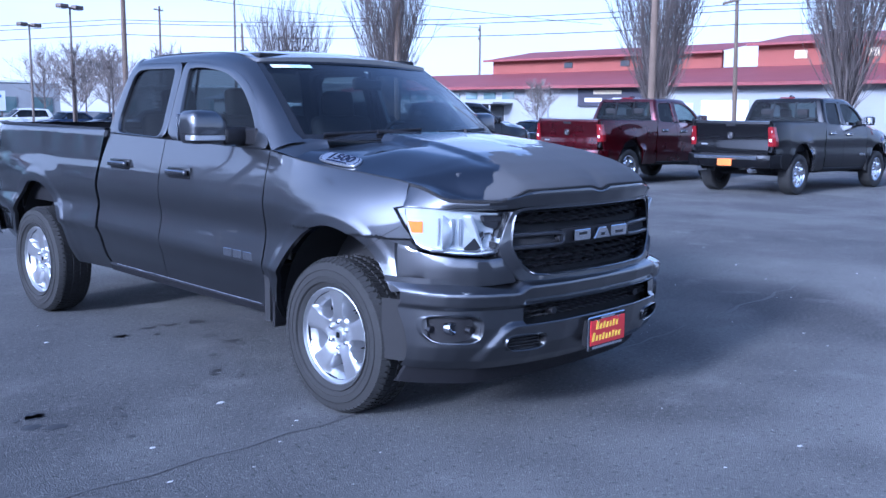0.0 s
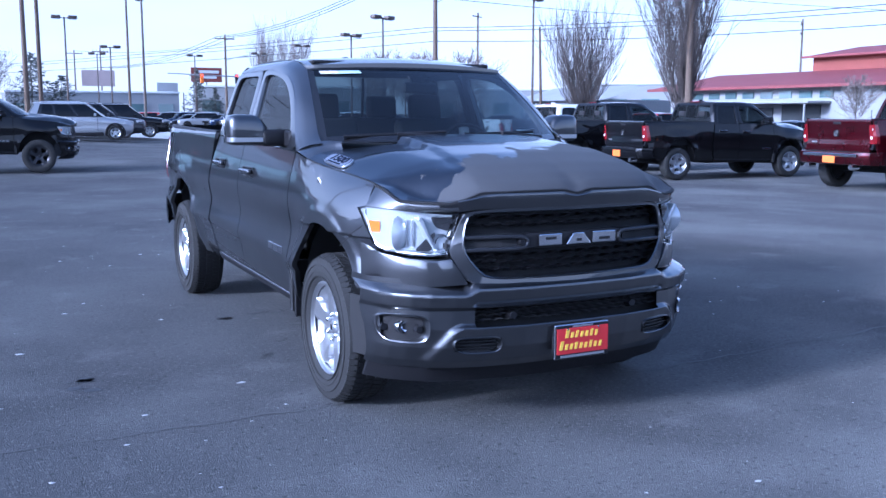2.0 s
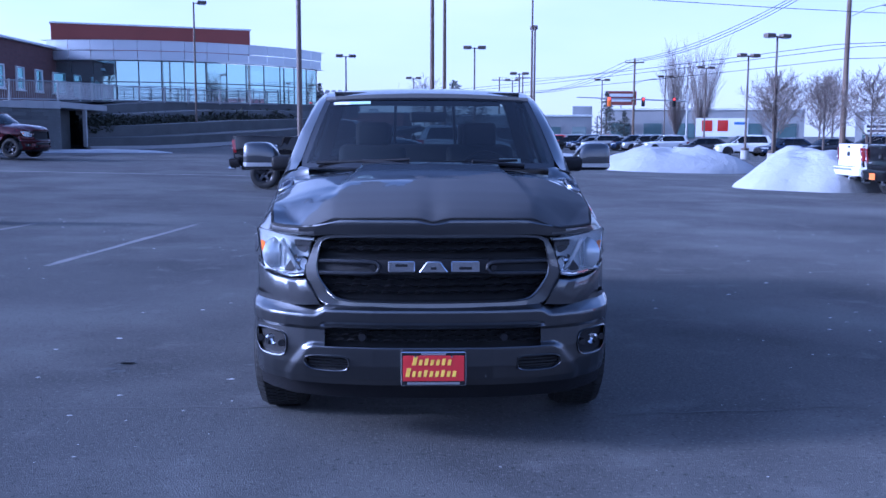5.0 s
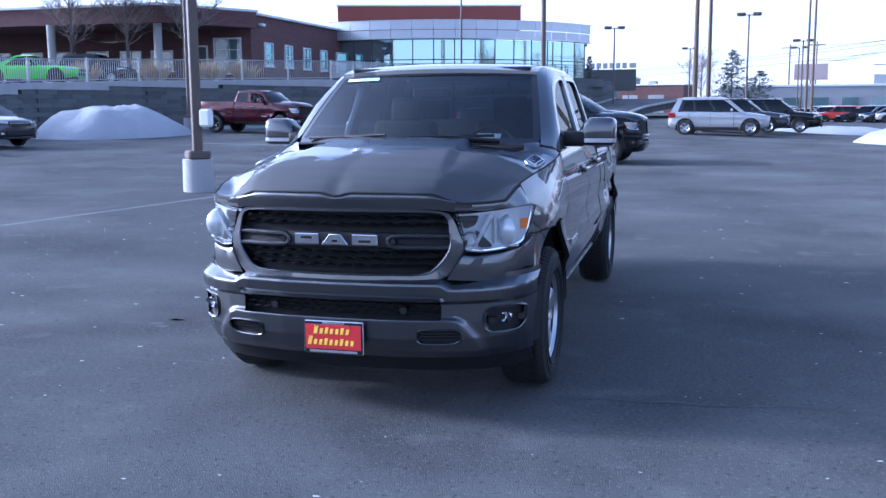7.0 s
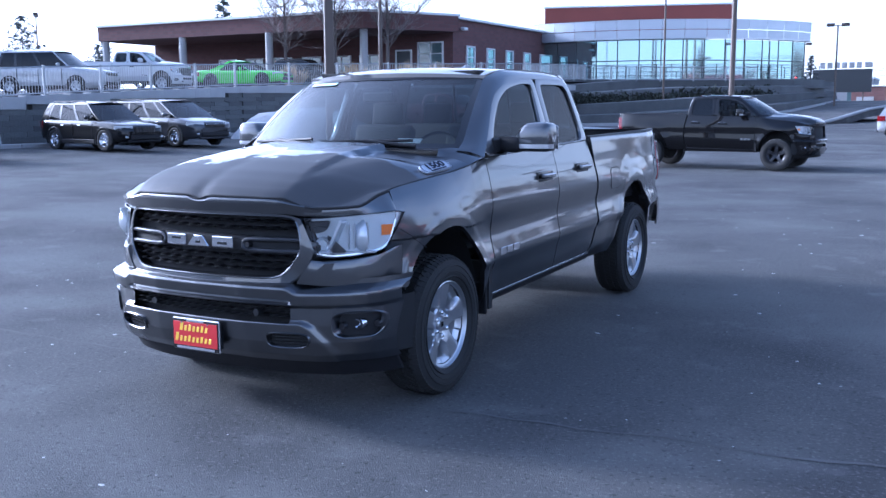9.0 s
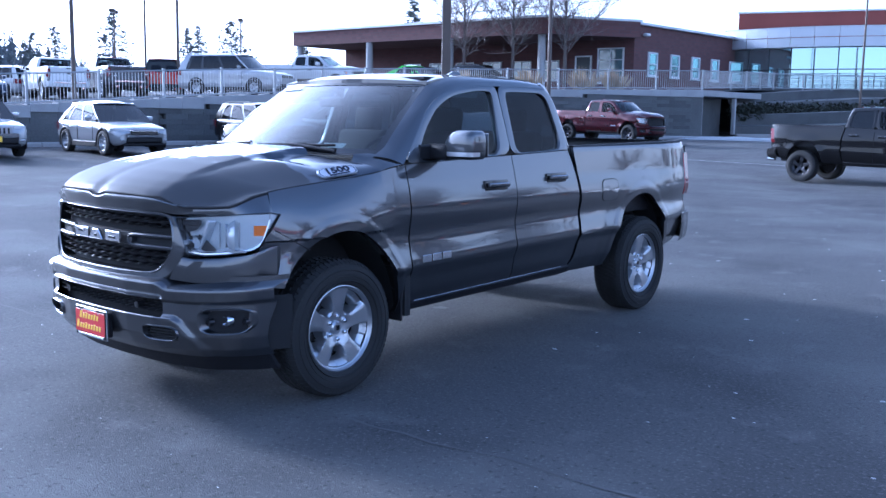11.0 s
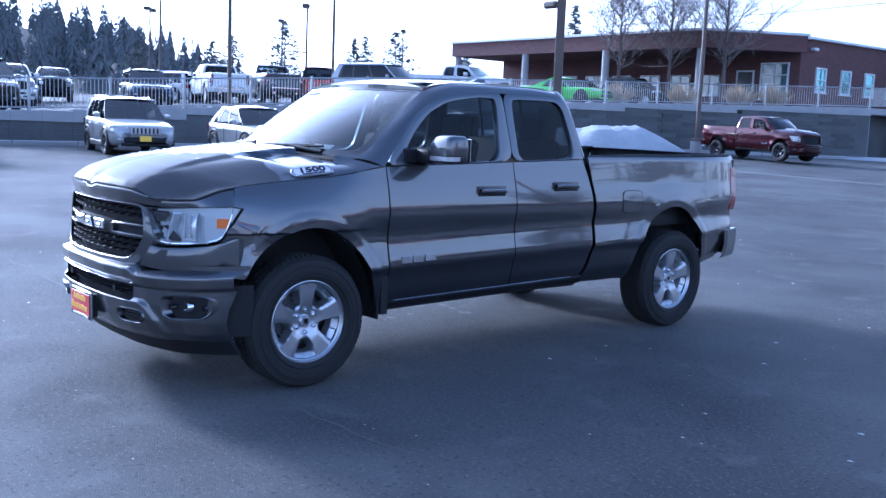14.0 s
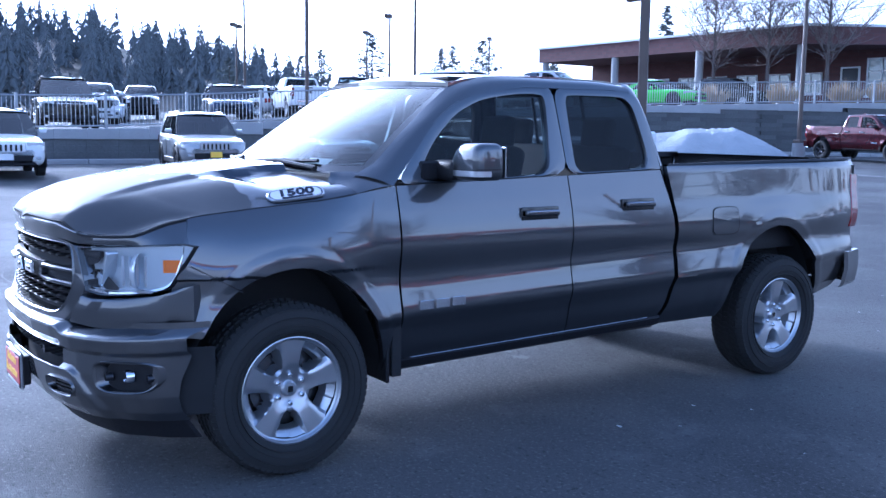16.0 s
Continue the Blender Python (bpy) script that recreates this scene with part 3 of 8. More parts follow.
def headlamp(parent, side, fine, surround):
    """A wrap-round headlamp unit: housing, reflectors, amber marker and clear lens."""
    h = new("headlight")
    h.parent = parent
    lo = [(0.655, 0.896), (0.72, 0.884), (0.80, 0.888), (0.86, 0.897), (0.895, 0.912), (0.908, 0.930)]
    up = [(0.604, 1.083), (0.68, 1.086), (0.78, 1.094), (0.88, 1.104), (0.93, 1.108), (0.946, 1.096)]

    def skin(d, n=14, m=6, s=side, a=0.0):
        L, U = resample(lo, n), resample(up, n)
        return sheet([[(s * x, nose_y(x, 0.95) + (d if d < 0 else d * max(0.12, 1 - ((x - 0.57) / 0.37) ** 2)) + 0.04 * (z - 0.95), z) for x, z in (p + (q - p) * (a + (1 - 2 * a) * k / (m - 1)) for p, q in zip(L, U))] for k in range(m)])

    facing(link("lens", *skin(-0.012), M_LENS, h, "clear plastic lens"), (side * 0.6, -1, 0)).visible_shadow = False
    fix(link("housing", *skin(0.045), M_REFLECTOR, h))
    # border of the lamp
    L, U = resample(lo, 14), resample(up, 14)
    loop = np.vstack([L, U[::-1]])
    c = loop.mean(0)
    rows = [[(side * x, nose_y(x, 0.95) + 0.04 * (z - 0.95) + d, z) for x, z in c + (loop - c) * np.array((1 + (k - 1) * 0.7, 1 + (k - 1) * 2.2))] for k, d in ((1.016, 0.004), (1.012, -0.013), (1.0, -0.015), (0.985, 0.01))]
    fix(link("bezel", *sheet(rows, closed=True), surround, h))
    # main bowl, projector and divider
    bowl = link("main_reflector", *lathe([(0.02, 0.088), (0.012, 0.084), (-0.012, 0.066), (-0.025, 0.04), (-0.03, 0.0)], 20), M_REFLECTOR, h)
    bowl.matrix_local = pose(side * 0.80, -0.70, 0.985, 0, 0, 90 - side * 40)
    small = link("projector", *lathe([(-0.01, 0.042), (0.0, 0.046), (0.012, 0.040), (0.0, 0.034), (-0.012, 0.026), (-0.02, 0.0)], 18), M_CHROME, h)
    small.matrix_local = pose(side * 0.665, -0.832, 0.945, 0, 0, 270 + side * 25)
    fix(small)
    block("divider", (0.02, 0.05, 0.20), (side * 0.725, -0.80, 0.985), M_REFLECTOR, h, 0.004, turn=Matrix.Rotation(side * radians(28), 4, "Y"))
    block("top_lamp", (0.10, 0.03, 0.03), (side * 0.655, -0.842, 1.055), M_DARKALLOY, h, 0.006, turn=Matrix.Rotation(side * radians(25), 4, "Z"))
    for k in range(4):
        x = 0.775 + 0.022 * k
        block("flute", (0.004, 0.012, 0.13), (side * x, nose_y(x, 0.95) + 0.018, 0.99), M_SATIN, h, 0.0015)
    block("lower_trim", (0.30, 0.02, 0.012), (side * 0.765, -0.758, 0.905), M_SATIN, h, 0.003, turn=Matrix.Rotation(side * radians(38), 4, "Z"))
    for pts_ in ([(0.622, 1.070), (0.712, 1.074), (0.690, 1.020), (0.640, 1.004)], [(0.690, 1.000), (0.712, 0.985), (0.775, 0.905), (0.705, 0.905)]):
        o_ = chaikin(pts_, 2, cut=0.15)
        link("dark_inlay", [(side * x, nose_y(x, 0.95) + 0.012, z) for x, z in o_], [tuple(range(len(o_)))], M_DARKALLOY, h)
    edge_ = resample(lo[:-1] + [(0.912, 0.945), (0.930, 1.06), (0.930, 1.085)], 24)
    rows = [[(side * (x - a), nose_y(x, 0.95) + b, z + c) for x, z in edge_] for a, b, c in ((0.0, -0.002, 0.004), (0.004, -0.004, 0.012), (0.006, 0.006, 0.016))]
    fix(link("inner_rim", *sheet(rows), M_CHROME, h))
    rows = [[(side * x, nose_y(x, 0.95) + 0.008, z) for x in np.linspace(0.886, 0.922, 6)] for z in (0.985, 0.995, 1.03, 1.04)]
    fix(link("amber_marker", *sheet(rows), M_AMBER, h, "amber side marker"))
    return h


HOOD_W = [0.822, 0.845, 0.865, 0.886, 0.905, 0.926]


def hood_edge(t):
    xe = np.interp(t, [0, 0.12, 0.3, 0.55, 0.8, 1.0], HOOD_W)
    y0 = nose_y(xe, 1.0) - 0.004
    y1 = 0.30 - 0.17 * (1 - (xe / 0.926) ** 2)
    y = y0 + (y1 - y0) * t
    return np.array((xe + 0.004, y, np.interp(y, HOOD_S[:, 0], HOOD_S[:, 1]) - 0.003))


HOOD_RIM = np.array([hood_edge(t)[1::-1] for t in np.linspace(0, 1, 30)])


def hood_point(u, t):
    """The hood's surface; u: -1 to 1 across, t: 0 at the nose, 1 at the windscreen."""
    e = abs(u)
    xe = np.interp(t, [0, 0.12, 0.3, 0.55, 0.8, 1.0], HOOD_W)
    xx = xe * e
    y0 = nose_y(xx, 1.0) - 0.004
    y1 = 0.30 - 0.17 * (1 - (xx / 0.926) ** 2)
    y = y0 + (y1 - y0) * t
    zc = np.interp(y - (y0 + 1.02) * (1 - t) * 0.9, HOOD_C[:, 0], HOOD_C[:, 1])
    zs = np.interp(y, HOOD_S[:, 0], HOOD_S[:, 1])
    bulge = np.interp(t, [0, 0.25, 0.6, 1.0], [0.50, 0.48, 0.43, 0.41])
    step = 0.016 * float(smoothstep(0.05, 0.3, t)) + 0.024 * float(smoothstep(0.62, 0.74, t))
    # the flank grows steeper towards the windscreen, where it carries the badge
    k0 = np.interp(t, [0, 0.3, 0.75, 1.0], [0.50, bulge + 0.05, 0.66, 0.74])
    k1 = np.interp(t, [0, 0.04, 0.25], [0.625, 0.67, xe])
    k = float(np.clip((xx - k0) / (k1 - k0), 0, 1)) ** np.interp(t, [0, 0.2, 0.4, 0.8], [1.0, 1.4, 1.7, 2.0])
    z = zc - 0.012 * (xx / 0.45) ** 2 - 0.02 * float(smoothstep(bulge, 0.8, xx)) * t - step * float(smoothstep(bulge, bulge + 0.028, xx)) * (1 - k)
    z = z * (1 - k) + zs * k
    # dip in the middle of the leading edge
    z -= 0.012 * math.exp(-(xx / 0.045) ** 2) * float(smoothstep(0.10, 0.0, t))
    z -= 0.006 * math.exp(-(xx / 0.05) ** 2) * (1 - t)
    return Vector((xx * (1 if u > 0 else -1), y, z))


def pickup(name, m, label, paint_mat, hood_mat=None, style="silver", fine=False, lift=0.0, front_plate=None, rear_plate=None, category="pickup truck", group="", trim=None, sticker=False):
    """A full-size pickup with an extended cab; every panel is a mesh of its own."""
    T = empty(name, m, label, category, group)
    hood_mat = hood_mat or paint_mat
    D = 22 if fine else 10
    body = new("body")
    body.parent = T
    body.matrix_local = pose(0, 0, lift)
    # front fender with the strip over the headlamp
    lower = [(-0.64, 0.715)] + arc(*ARCH_F, 150, 4) + [(0.45, 0.40), (0.515, 0.405)]
    upper = [(y, np.interp(y, HOOD_S[:, 0], HOOD_S[:, 1]) - 0.004) for y in (-0.50, -0.45)] + [(y, np.interp(y, HOOD_S[:, 0], HOOD_S[:, 1]) - 0.004) for y in np.linspace(-0.4, 0.3, 10)] + [(0.40, 1.318), (0.515, 1.334)]
    main = panel(lower, upper, 2 * D if fine else D, 5 * D if fine else 3 * D, fender_x)
    strip = []
    low = resample([(x, nose_y(x, 0.95) - 0.004, 1.103) for x in (0.60, 0.68, 0.76, 0.83, 0.89, 0.93, 0.946)], 14)
    high = resample([np.array(hood_point(x / HOOD_W[0], 0.0)) for x in (0.60, 0.64, 0.70, 0.76)] + [hood_edge(t) for t in np.linspace(0.0, 0.19, 6)], 14)
    low[-1] = (side_x(-0.512, 1.11), -0.512, 1.11)
    for k in range(5):
        t = k / 4
        strip.append([tuple(p + (q - p) * t + np.array((0.35, -0.3, 0.0)) * 0.006 * math.sin(math.pi * t)) for p, q in zip(low, high)])
    both("front_fender", joined(main, sheet(strip, (-0.02, 0.02, -0.01))), paint_mat, body)
    if fine:
        for s in (1, -1):
            top_ = [(q + np.array((0.002, -0.002, 0.0))) * np.array((s, 1, 1)) for q in high]
            link("shut_line", *sheet([[tuple(q + np.array((s * a, b, c))) for q in top_] for a, b, c in ((0.0, 0.006, -0.014), (0.007, -0.008, -0.012), (0.007, -0.008, -0.002), (0.0, 0.006, 0.002))]), M_UNDER, body)
            seam = [(y, z) for y, z in zip(np.linspace(-0.512, -0.29, 8), np.linspace(1.01, 0.885, 8))]
            link("shut_line", *sheet([[(s * (side_x(y, z) + d), y, z + dz) for y, z in seam] for d, dz in ((-0.004, -0.004), (0.0015, -0.002), (0.0015, 0.002), (-0.004, 0.004))]), M_UNDER, body)
    # corner panel between the hood, the windscreen pillar and the fender
    back = resample([np.array(hood_point(x / HOOD_W[-1], 1.0)) + np.array((0.0, 0.006, -0.003)) for x in np.linspace(0.926, 0.74, 12)], 12)
    tip = resample([(0.930, 0.515, 1.340), (0.86, 0.44, 1.385), (0.80, 0.345, 1.404), (0.74, 0.262, 1.398)], 12)
    rim = [[tuple(a + (b - a) * k / 6 + np.array((0.5, 0, 0.5)) * 0.012 * math.sin(math.pi * k / 6)) for a, b in zip(back, tip)] for k in range(7)]
    both("cowl_corner", sheet(rim), paint_mat, body)
    # doors
    belt = lambda y: 1.335 + 0.030 * (y - 0.52)
    y_split = 1.635
    both("front_door", panel([(0.53, 0.475), (y_split - 0.004, 0.495)], [(0.523, belt(0.523)), (y_split - 0.004, belt(y_split))], D, D, side_x), paint_mat, body)
    lo = [(y_split + 0.004, 0.496), (2.24, 0.505), (2.335, 0.51)]
    both("rear_door", panel(lo, [(y_split + 0.004, belt(y_split)), (2.30, belt(2.3)), (2.376, belt(2.376))], D, D, side_x, bend=door_bend), paint_mat, body)
    both("cab_gap", sheet([[(x, y, z) for y in (2.25, 2.55)] for x, z in ((0.87, 0.48), (0.93, 0.9), (0.90, 1.33))]), M_UNDER, body)
    # bed side
    bl = [(2.37, 0.455), (2.60, 0.45), (2.93, 0.45)] + arc(*ARCH_R, 172, 10) + [(3.97, 0.51), (4.12, 0.545), (4.16, 0.57), (4.30, 0.78)]
    bu = [(2.404, 1.412), (3.0, 1.425), (3.6, 1.436), (4.2, 1.445), (4.385, 1.442)]
    both("bed_side", panel(bl, bu, 2 * D if fine else D, 6 * D if fine else 4 * D, lambda y, z: side_x(y, z, True), bend=bed_bend), paint_mat, body)
    if fine:
        o = chaikin([(2.79, 0.985), (3.03, 0.985), (3.03, 1.155), (2.79, 1.155)], 3, cut=0.14)
        rows = [[(side_x(y, z, True) + d, y, z) for y, z in np.array((2.91, 1.07)) + (o - np.array((2.91, 1.07))) * k] for k, d in ((1.0, -0.004), (0.985, 0.004), (0.5, 0.004), (0.05, 0.004))]
        fuel_door = fix(link("fuel_door", *sheet(rows, closed=True), paint_mat, body))
        rows = [[(side_x(y, z, True) + d, y, z) for y, z in np.array((2.91, 1.07)) + (o - np.array((2.91, 1.07))) * k] for k, d in ((1.045, -0.002), (1.04, 0.002), (1.0, 0.0015))]
        fix(link("shut_line", *sheet(rows, closed=True), M_UNDER, fuel_door))
    # bed rail cap, inner walls and floor
    both("bed_rail", sheet([[(side_x(y, 1.42, True) + dx, y, np.interp(y, [2.42, 4.39], [1.412, 1.442]) + dz) for y in np.linspace(2.43, 4.375, 14)] for dx, dz in ((0.004, 0.0), (-0.008, 0.014), (-0.055, 0.012), (-0.062, -0.03))]), M_TRIM, body)
    bm = bmesh.new()
    for s in (-1, 1):
        box(bm, (0.03, 1.92, 0.52), (s * 0.86, 3.41, 1.14))
        box(bm, (0.22, 0.86, 0.24), (s * 0.76, WB, 1.0), 0.05)
    box(bm, (1.72, 1.92, 0.04), (0, 3.41, 0.87))
    box(bm, (1.80, 0.04, 0.52), (0, 2.44, 1.14))
    part("bed_liner", bm, M_TRIM, body)
    # tailgate
    rows = [[(x, 4.36 + 0.03 * (1 - (x / 0.86) ** 2) + dy, z) for x in np.linspace(-0.80, 0.80, 13)] for z, dy in ((0.77, -0.01), (0.80, 0.02), (0.95, 0.025), (1.0, 0.012), (1.30, 0.016), (1.38, 0.035), (1.435, 0.02), (1.445, -0.03))]
    gate = fix(link("tailgate", *sheet(rows, (0, -0.05, 0)), paint_mat, body))
    block("gate_handle", (0.20, 0.02, 0.05), (0, 4.42, 1.36), M_TRIM, gate, 0.006)
    block("gate_emblem", (0.11, 0.012, 0.13), (0, 4.415, 1.16), M_DISC, gate, 0.035, segments=2)
    block("gate_badge", (0.14, 0.008, 0.03), (0.58, 4.40, 0.98), M_SATIN, gate, 0.003)
    for s in (-1, 1):
        rows = []
        for k in range(8):
            t = k / 7
            z = 0.965 + 0.37 * t
            y0 = 4.275 + 0.045 * t
            x0 = side_x(y0, z, True) + 0.010
            rows.append([(s * x0, y0 - 0.01, z), (s * (x0 - 0.008), y0 + 0.07, z), (s * (x0 - 0.05), y0 + 0.105, z), (s * 0.80, y0 + 0.115, z)])
        lamp = fix(link("tail_light", *sheet(rows, (-s * 0.02, -0.02, 0)), M_REDLENS, body, "red tail light"))
        for z in (1.08, 1.24):
            block("reverse_lens", (0.05, 0.01, 0.055), (s * 0.845, 4.405, z), M_WHITE, lamp, 0.004)
    # rear bumper
    rows = []
    for z, d in ((0.545, -0.03), (0.56, 0.0), (0.66, 0.03), (0.72, 0.03), (0.79, 0.02), (0.80, -0.03)):
        row = []
        for x in np.linspace(-0.97, 0.97, 25):
            y = np.interp(abs(x), [0, 0.6, 0.8, 0.9, 0.945, 0.97], [4.56, 4.55, 4.51, 4.44, 4.34, 4.20])
            row.append((x, y + d, z))
        rows.append(row)
    rb = fix(link("rear_bumper", *sheet(rows, (0, -0.04, 0)), paint_mat, body))
    if trim == "chrome":
        block("bumper_strip", (1.36, 0.02, 0.06), (0, 4.60, 0.735), M_CHROME, rb, 0.008)
    block("step_pad", (1.2, 0.10, 0.02), (0, 4.49, 0.80), M_TRIM, rb, 0.008)
    for s in (-1, 1):
        bm = bmesh.new()
        rod(bm, (s * 0.55, 4.40, 0.50), (s * 0.55, 4.60, 0.50), 0.05, 0.05, 14)
        part("exhaust_tip", bm, M_CHROME, rb)
    if rear_plate:
        block("licence_plate", (0.31, 0.012, 0.16), (0, 4.60, 0.655), rear_plate, rb, 0.004)
    # hood
    cols = 81 if fine else 17
    rows = []
    N = 40 if fine else 12
    for i in range(N):
        t = (i / (N - 1)) ** 1.25
        row = [tuple(hood_point(x, t)) for x in np.linspace(-1, 1, cols)]
        rows.append(row)
    fix(link("hood", *sheet(rows, (0, 0, -0.03)), hood_mat, body, "dusty hood with dried dew" if hood_mat is not paint_mat else "", sharp=40))
    if fine:
        # dark gap between hood and fender
        for s in (-1, 1):
            mid = [Vector(hood_edge(t) * np.array((s, 1, 1))) + Vector((s * 0.003, 0, 0.001)) for t in np.linspace(0.04, 1.0, 24)]
            link("shut_line", *sheet([[tuple(p + q) for q in (Vector((s * 0.004, 0, -0.003)), Vector((s * 0.0015, 0, 0.002)), Vector((-s * 0.003, 0, 0.0015)), Vector((0, 0, -0.006)))] for p in mid], closed=True), M_UNDER, body)
    # header panel between hood and grille
    rows = []
    for t in (0, 0.3, 0.6, 0.9, 1.0):
        row = []
        for x in np.linspace(-0.68, 0.68, 33):
            top = np.interp(abs(x), [0, 0.035, 0.08, 0.45, 0.60, 0.69], [1.166, 1.168, 1.184, 1.182, 1.150, 1.138])
            bot = np.interp(abs(x), [0, 0.5, 0.6, 0.68], [1.110, 1.108, 1.096, 1.10])
            z = bot + (top - bot) * t
            row.append((x, nose_y(x, 1.10) - 0.014 - 0.020 * t + 0.05 * max(0, t - 0.85), z))
        rows.append(row)
    fix(link("header_panel", *sheet(rows, (0, 0.05, 0)), paint_mat, body))
    if fine:
        edge_h = [hood_point(u, 0.0) for u in np.linspace(-0.71, 0.71, 61)]
        link("shut_line", *sheet([[(p.x, p.y + d, p.z + dz) for p in edge_h] for d, dz in ((-0.006, -0.010), (-0.007, -0.005), (0.004, 0.0005), (0.02, -0.004))]), M_UNDER, body)
    # grille
    gr = new("grille")
    gr.parent = body
    outer = [(0.0, 1.112), (0.30, 1.112), (0.565, 1.106), (0.600, 1.06), (0.640, 0.965), (0.656, 0.915), (0.600, 0.79), (0.535, 0.738), (0.25, 0.735), (0.0, 0.735)]
    inner = [(0.0, 1.094), (0.30, 1.094), (0.535, 1.092), (0.566, 1.06), (0.580, 0.965), (0.583, 0.905), (0.505, 0.805), (0.455, 0.782), (0.25, 0.780), (0.0, 0.780)]
    o, i = resample(chaikin(outer, 2, False), 40), resample(chaikin(inner, 2, False), 40)
    rows = []
    for t, d in ((0, 0.03), (0.04, -0.010), (0.15, -0.016), (0.80, -0.014), (0.90, -0.020), (1.0, -0.014), (1.0, 0.05)):
        rows.append([(x, nose_y(x, z) + d, z) for x, z in o + (i - o) * t])
    gf = sheet(rows)
    fix(link("grille_frame", *joined(gf, mirrored(*gf)), paint_mat if fine else M_TRIM, gr))
    rows = [[(x, nose_y(x, z) + 0.055, z) for x in np.linspace(-0.60, 0.60, 17)] for z in (0.76, 0.85, 0.95, 1.05, 1.11)]
    link("grille_back", *sheet(rows), M_UNDER, gr)
    if fine:
        for k, z in enumerate((1.064, 1.030, 0.884, 0.851, 0.818)):
            w = np.interp(z, [0.79, 0.90, 1.03, 1.08], [0.49, 0.578, 0.570, 0.552])
            strip_bars(-w, w, z, gr, M_MESH, phase=0.5 * (k % 2), yf=nose_y)
        # two brackets, open outwards, beside the lettering
        rows = [[(x, nose_y(x, z) + d, z) for x in np.linspace(-0.28, 0.28, 15)] for z, d in ((0.990, 0.03), (0.986, 0.004), (0.916, 0.004), (0.910, 0.03))]
        fix(link("badge_bar", *sheet(rows), M_TRIM, gr))
        for s in (-1, 1):
            path = chaikin([(0.620, 0.972), (0.45, 0.974), (0.295, 0.974), (0.270, 0.962), (0.270, 0.930), (0.295, 0.917), (0.45, 0.915), (0.652, 0.911)], 2, False)
            path = resample(path, 40)
            way = np.gradient(path, axis=0)
            way /= np.linalg.norm(way, axis=1)[:, None]
            nor = np.stack([-way[:, 1], way[:, 0]], 1)
            rows = [[(s * (p[0] + o_ * q[0]), nose_y(p[0], p[1]) + d, p[1] + o_ * q[1]) for p, q in zip(path, nor)] for o_, d in ((-0.011, 0.03), (-0.010, -0.006), (-0.004, -0.012), (0.004, -0.012), (0.010, -0.006), (0.011, 0.03))]
            fix(link("grille_bracket", *sheet(rows), M_SATINBLACK, gr))
            rows = [[(s * x, nose_y(x, z) + 0.012, z) for x in np.linspace(0.27, 0.60, 9)] for z in (0.915, 0.974)]
            link("bracket_floor", *sheet(rows), M_UNDER, gr)
            bm = bmesh.new()
            rod(bm, (s * 0.300, -0.990, 0.945), (s * 0.300, -0.95, 0.945), 0.015, 0.017, 16)
            part("sensor", bm, M_TRIM, gr)
        # the maker's chrome lettering as three plain slanted shapes
        for k, x in enumerate((-0.158, 0.0, 0.158)):
            bm = bmesh.new()
            w0, w1 = ((0.066, 0.066), (0.074, 0.032), (0.070, 0.070))[k]
            vs = [bm.verts.new((x + a * w, nose_y(x, 0.95) - b, z)) for b in (0.008, 0.026) for a, w, z in ((-1, w0, 0.926), (1, w0, 0.926), (1, w1, 0.982), (-1, w1, 0.982))]
            for q in ((3, 2, 1, 0), (4, 5, 6, 7), (0, 1, 5, 4), (1, 2, 6, 5), (2, 3, 7, 6), (3, 0, 4, 7)):
                bm.faces.new([vs[j] for j in q])
            bmesh.ops.bevel(bm, geom=list(bm.edges), offset=0.004, segments=1, affect="EDGES")
            part("chrome_shape", bm, M_CHROME, gr)
            block("dark_slot", (w1 * 0.9, 0.004, 0.014), (x, nose_y(x, 0.95) - 0.0275, 0.962 if k < 1 else 0.948), M_GLOSSBLACK, gr, 0.001)
    # headlamps and the cheeks below them
    for s in (1, -1):
        headlamp(body, s, fine, M_GLOSSBLACK)
    lo = [(0.565, 0.748), (0.70, 0.735), (0.80, 0.728), (0.90, 0.720), (0.942, 0.716)]
    up = [(0.645, 0.878), (0.70, 0.868), (0.80, 0.874), (0.885, 0.890), (0.942, 0.930)]
    L, U = resample(lo, 20), resample(up, 20)
    rows = []
    for t, d in ((0, 0.006), (0.04, -0.014), (0.5, -0.024), (0.90, -0.022), (0.97, -0.014), (1.0, 0.008)):
        rows.append([(x, nose_y(x, 0.95) + (d - 0.01) * float(smoothstep(0.945, 0.86, x)), z) for x, z in L + (U - L) * t])
    both("cheek_panel", sheet(rows, (-0.02, 0.05, 0)), paint_mat, body)
    # front bumper: a skin with openings for the air slot, fog lamps and lower ducts
    bp = new("front_bumper")
    bp.parent = body

    def bump_y(x, z):
        x = min(abs(x), 0.985)
        base = np.interp(x, [0, 0.3, 0.5, 0.65, 0.75, 0.83, 0.89, 0.93, 0.955, 0.972, 0.985], [-1.055, -1.045, -1.012, -0.965, -0.915, -0.852, -0.78, -0.70, -0.61, -0.52, -0.46])
        # the lower middle stands forward, with a bevelled edge that runs down at both ends
        edge = np.interp(z, [0.39, 0.43, 0.53, 0.56], [0.74, 0.72, 0.645, 0.60])
        fore = 0.024 * float(smoothstep(0.568, 0.544, z)) * float(smoothstep(edge + 0.035, edge - 0.015, x))
        zz = z - 0.028 * float(smoothstep(0.60, 0.53, x)) * float(smoothstep(0.645, 0.665, z))
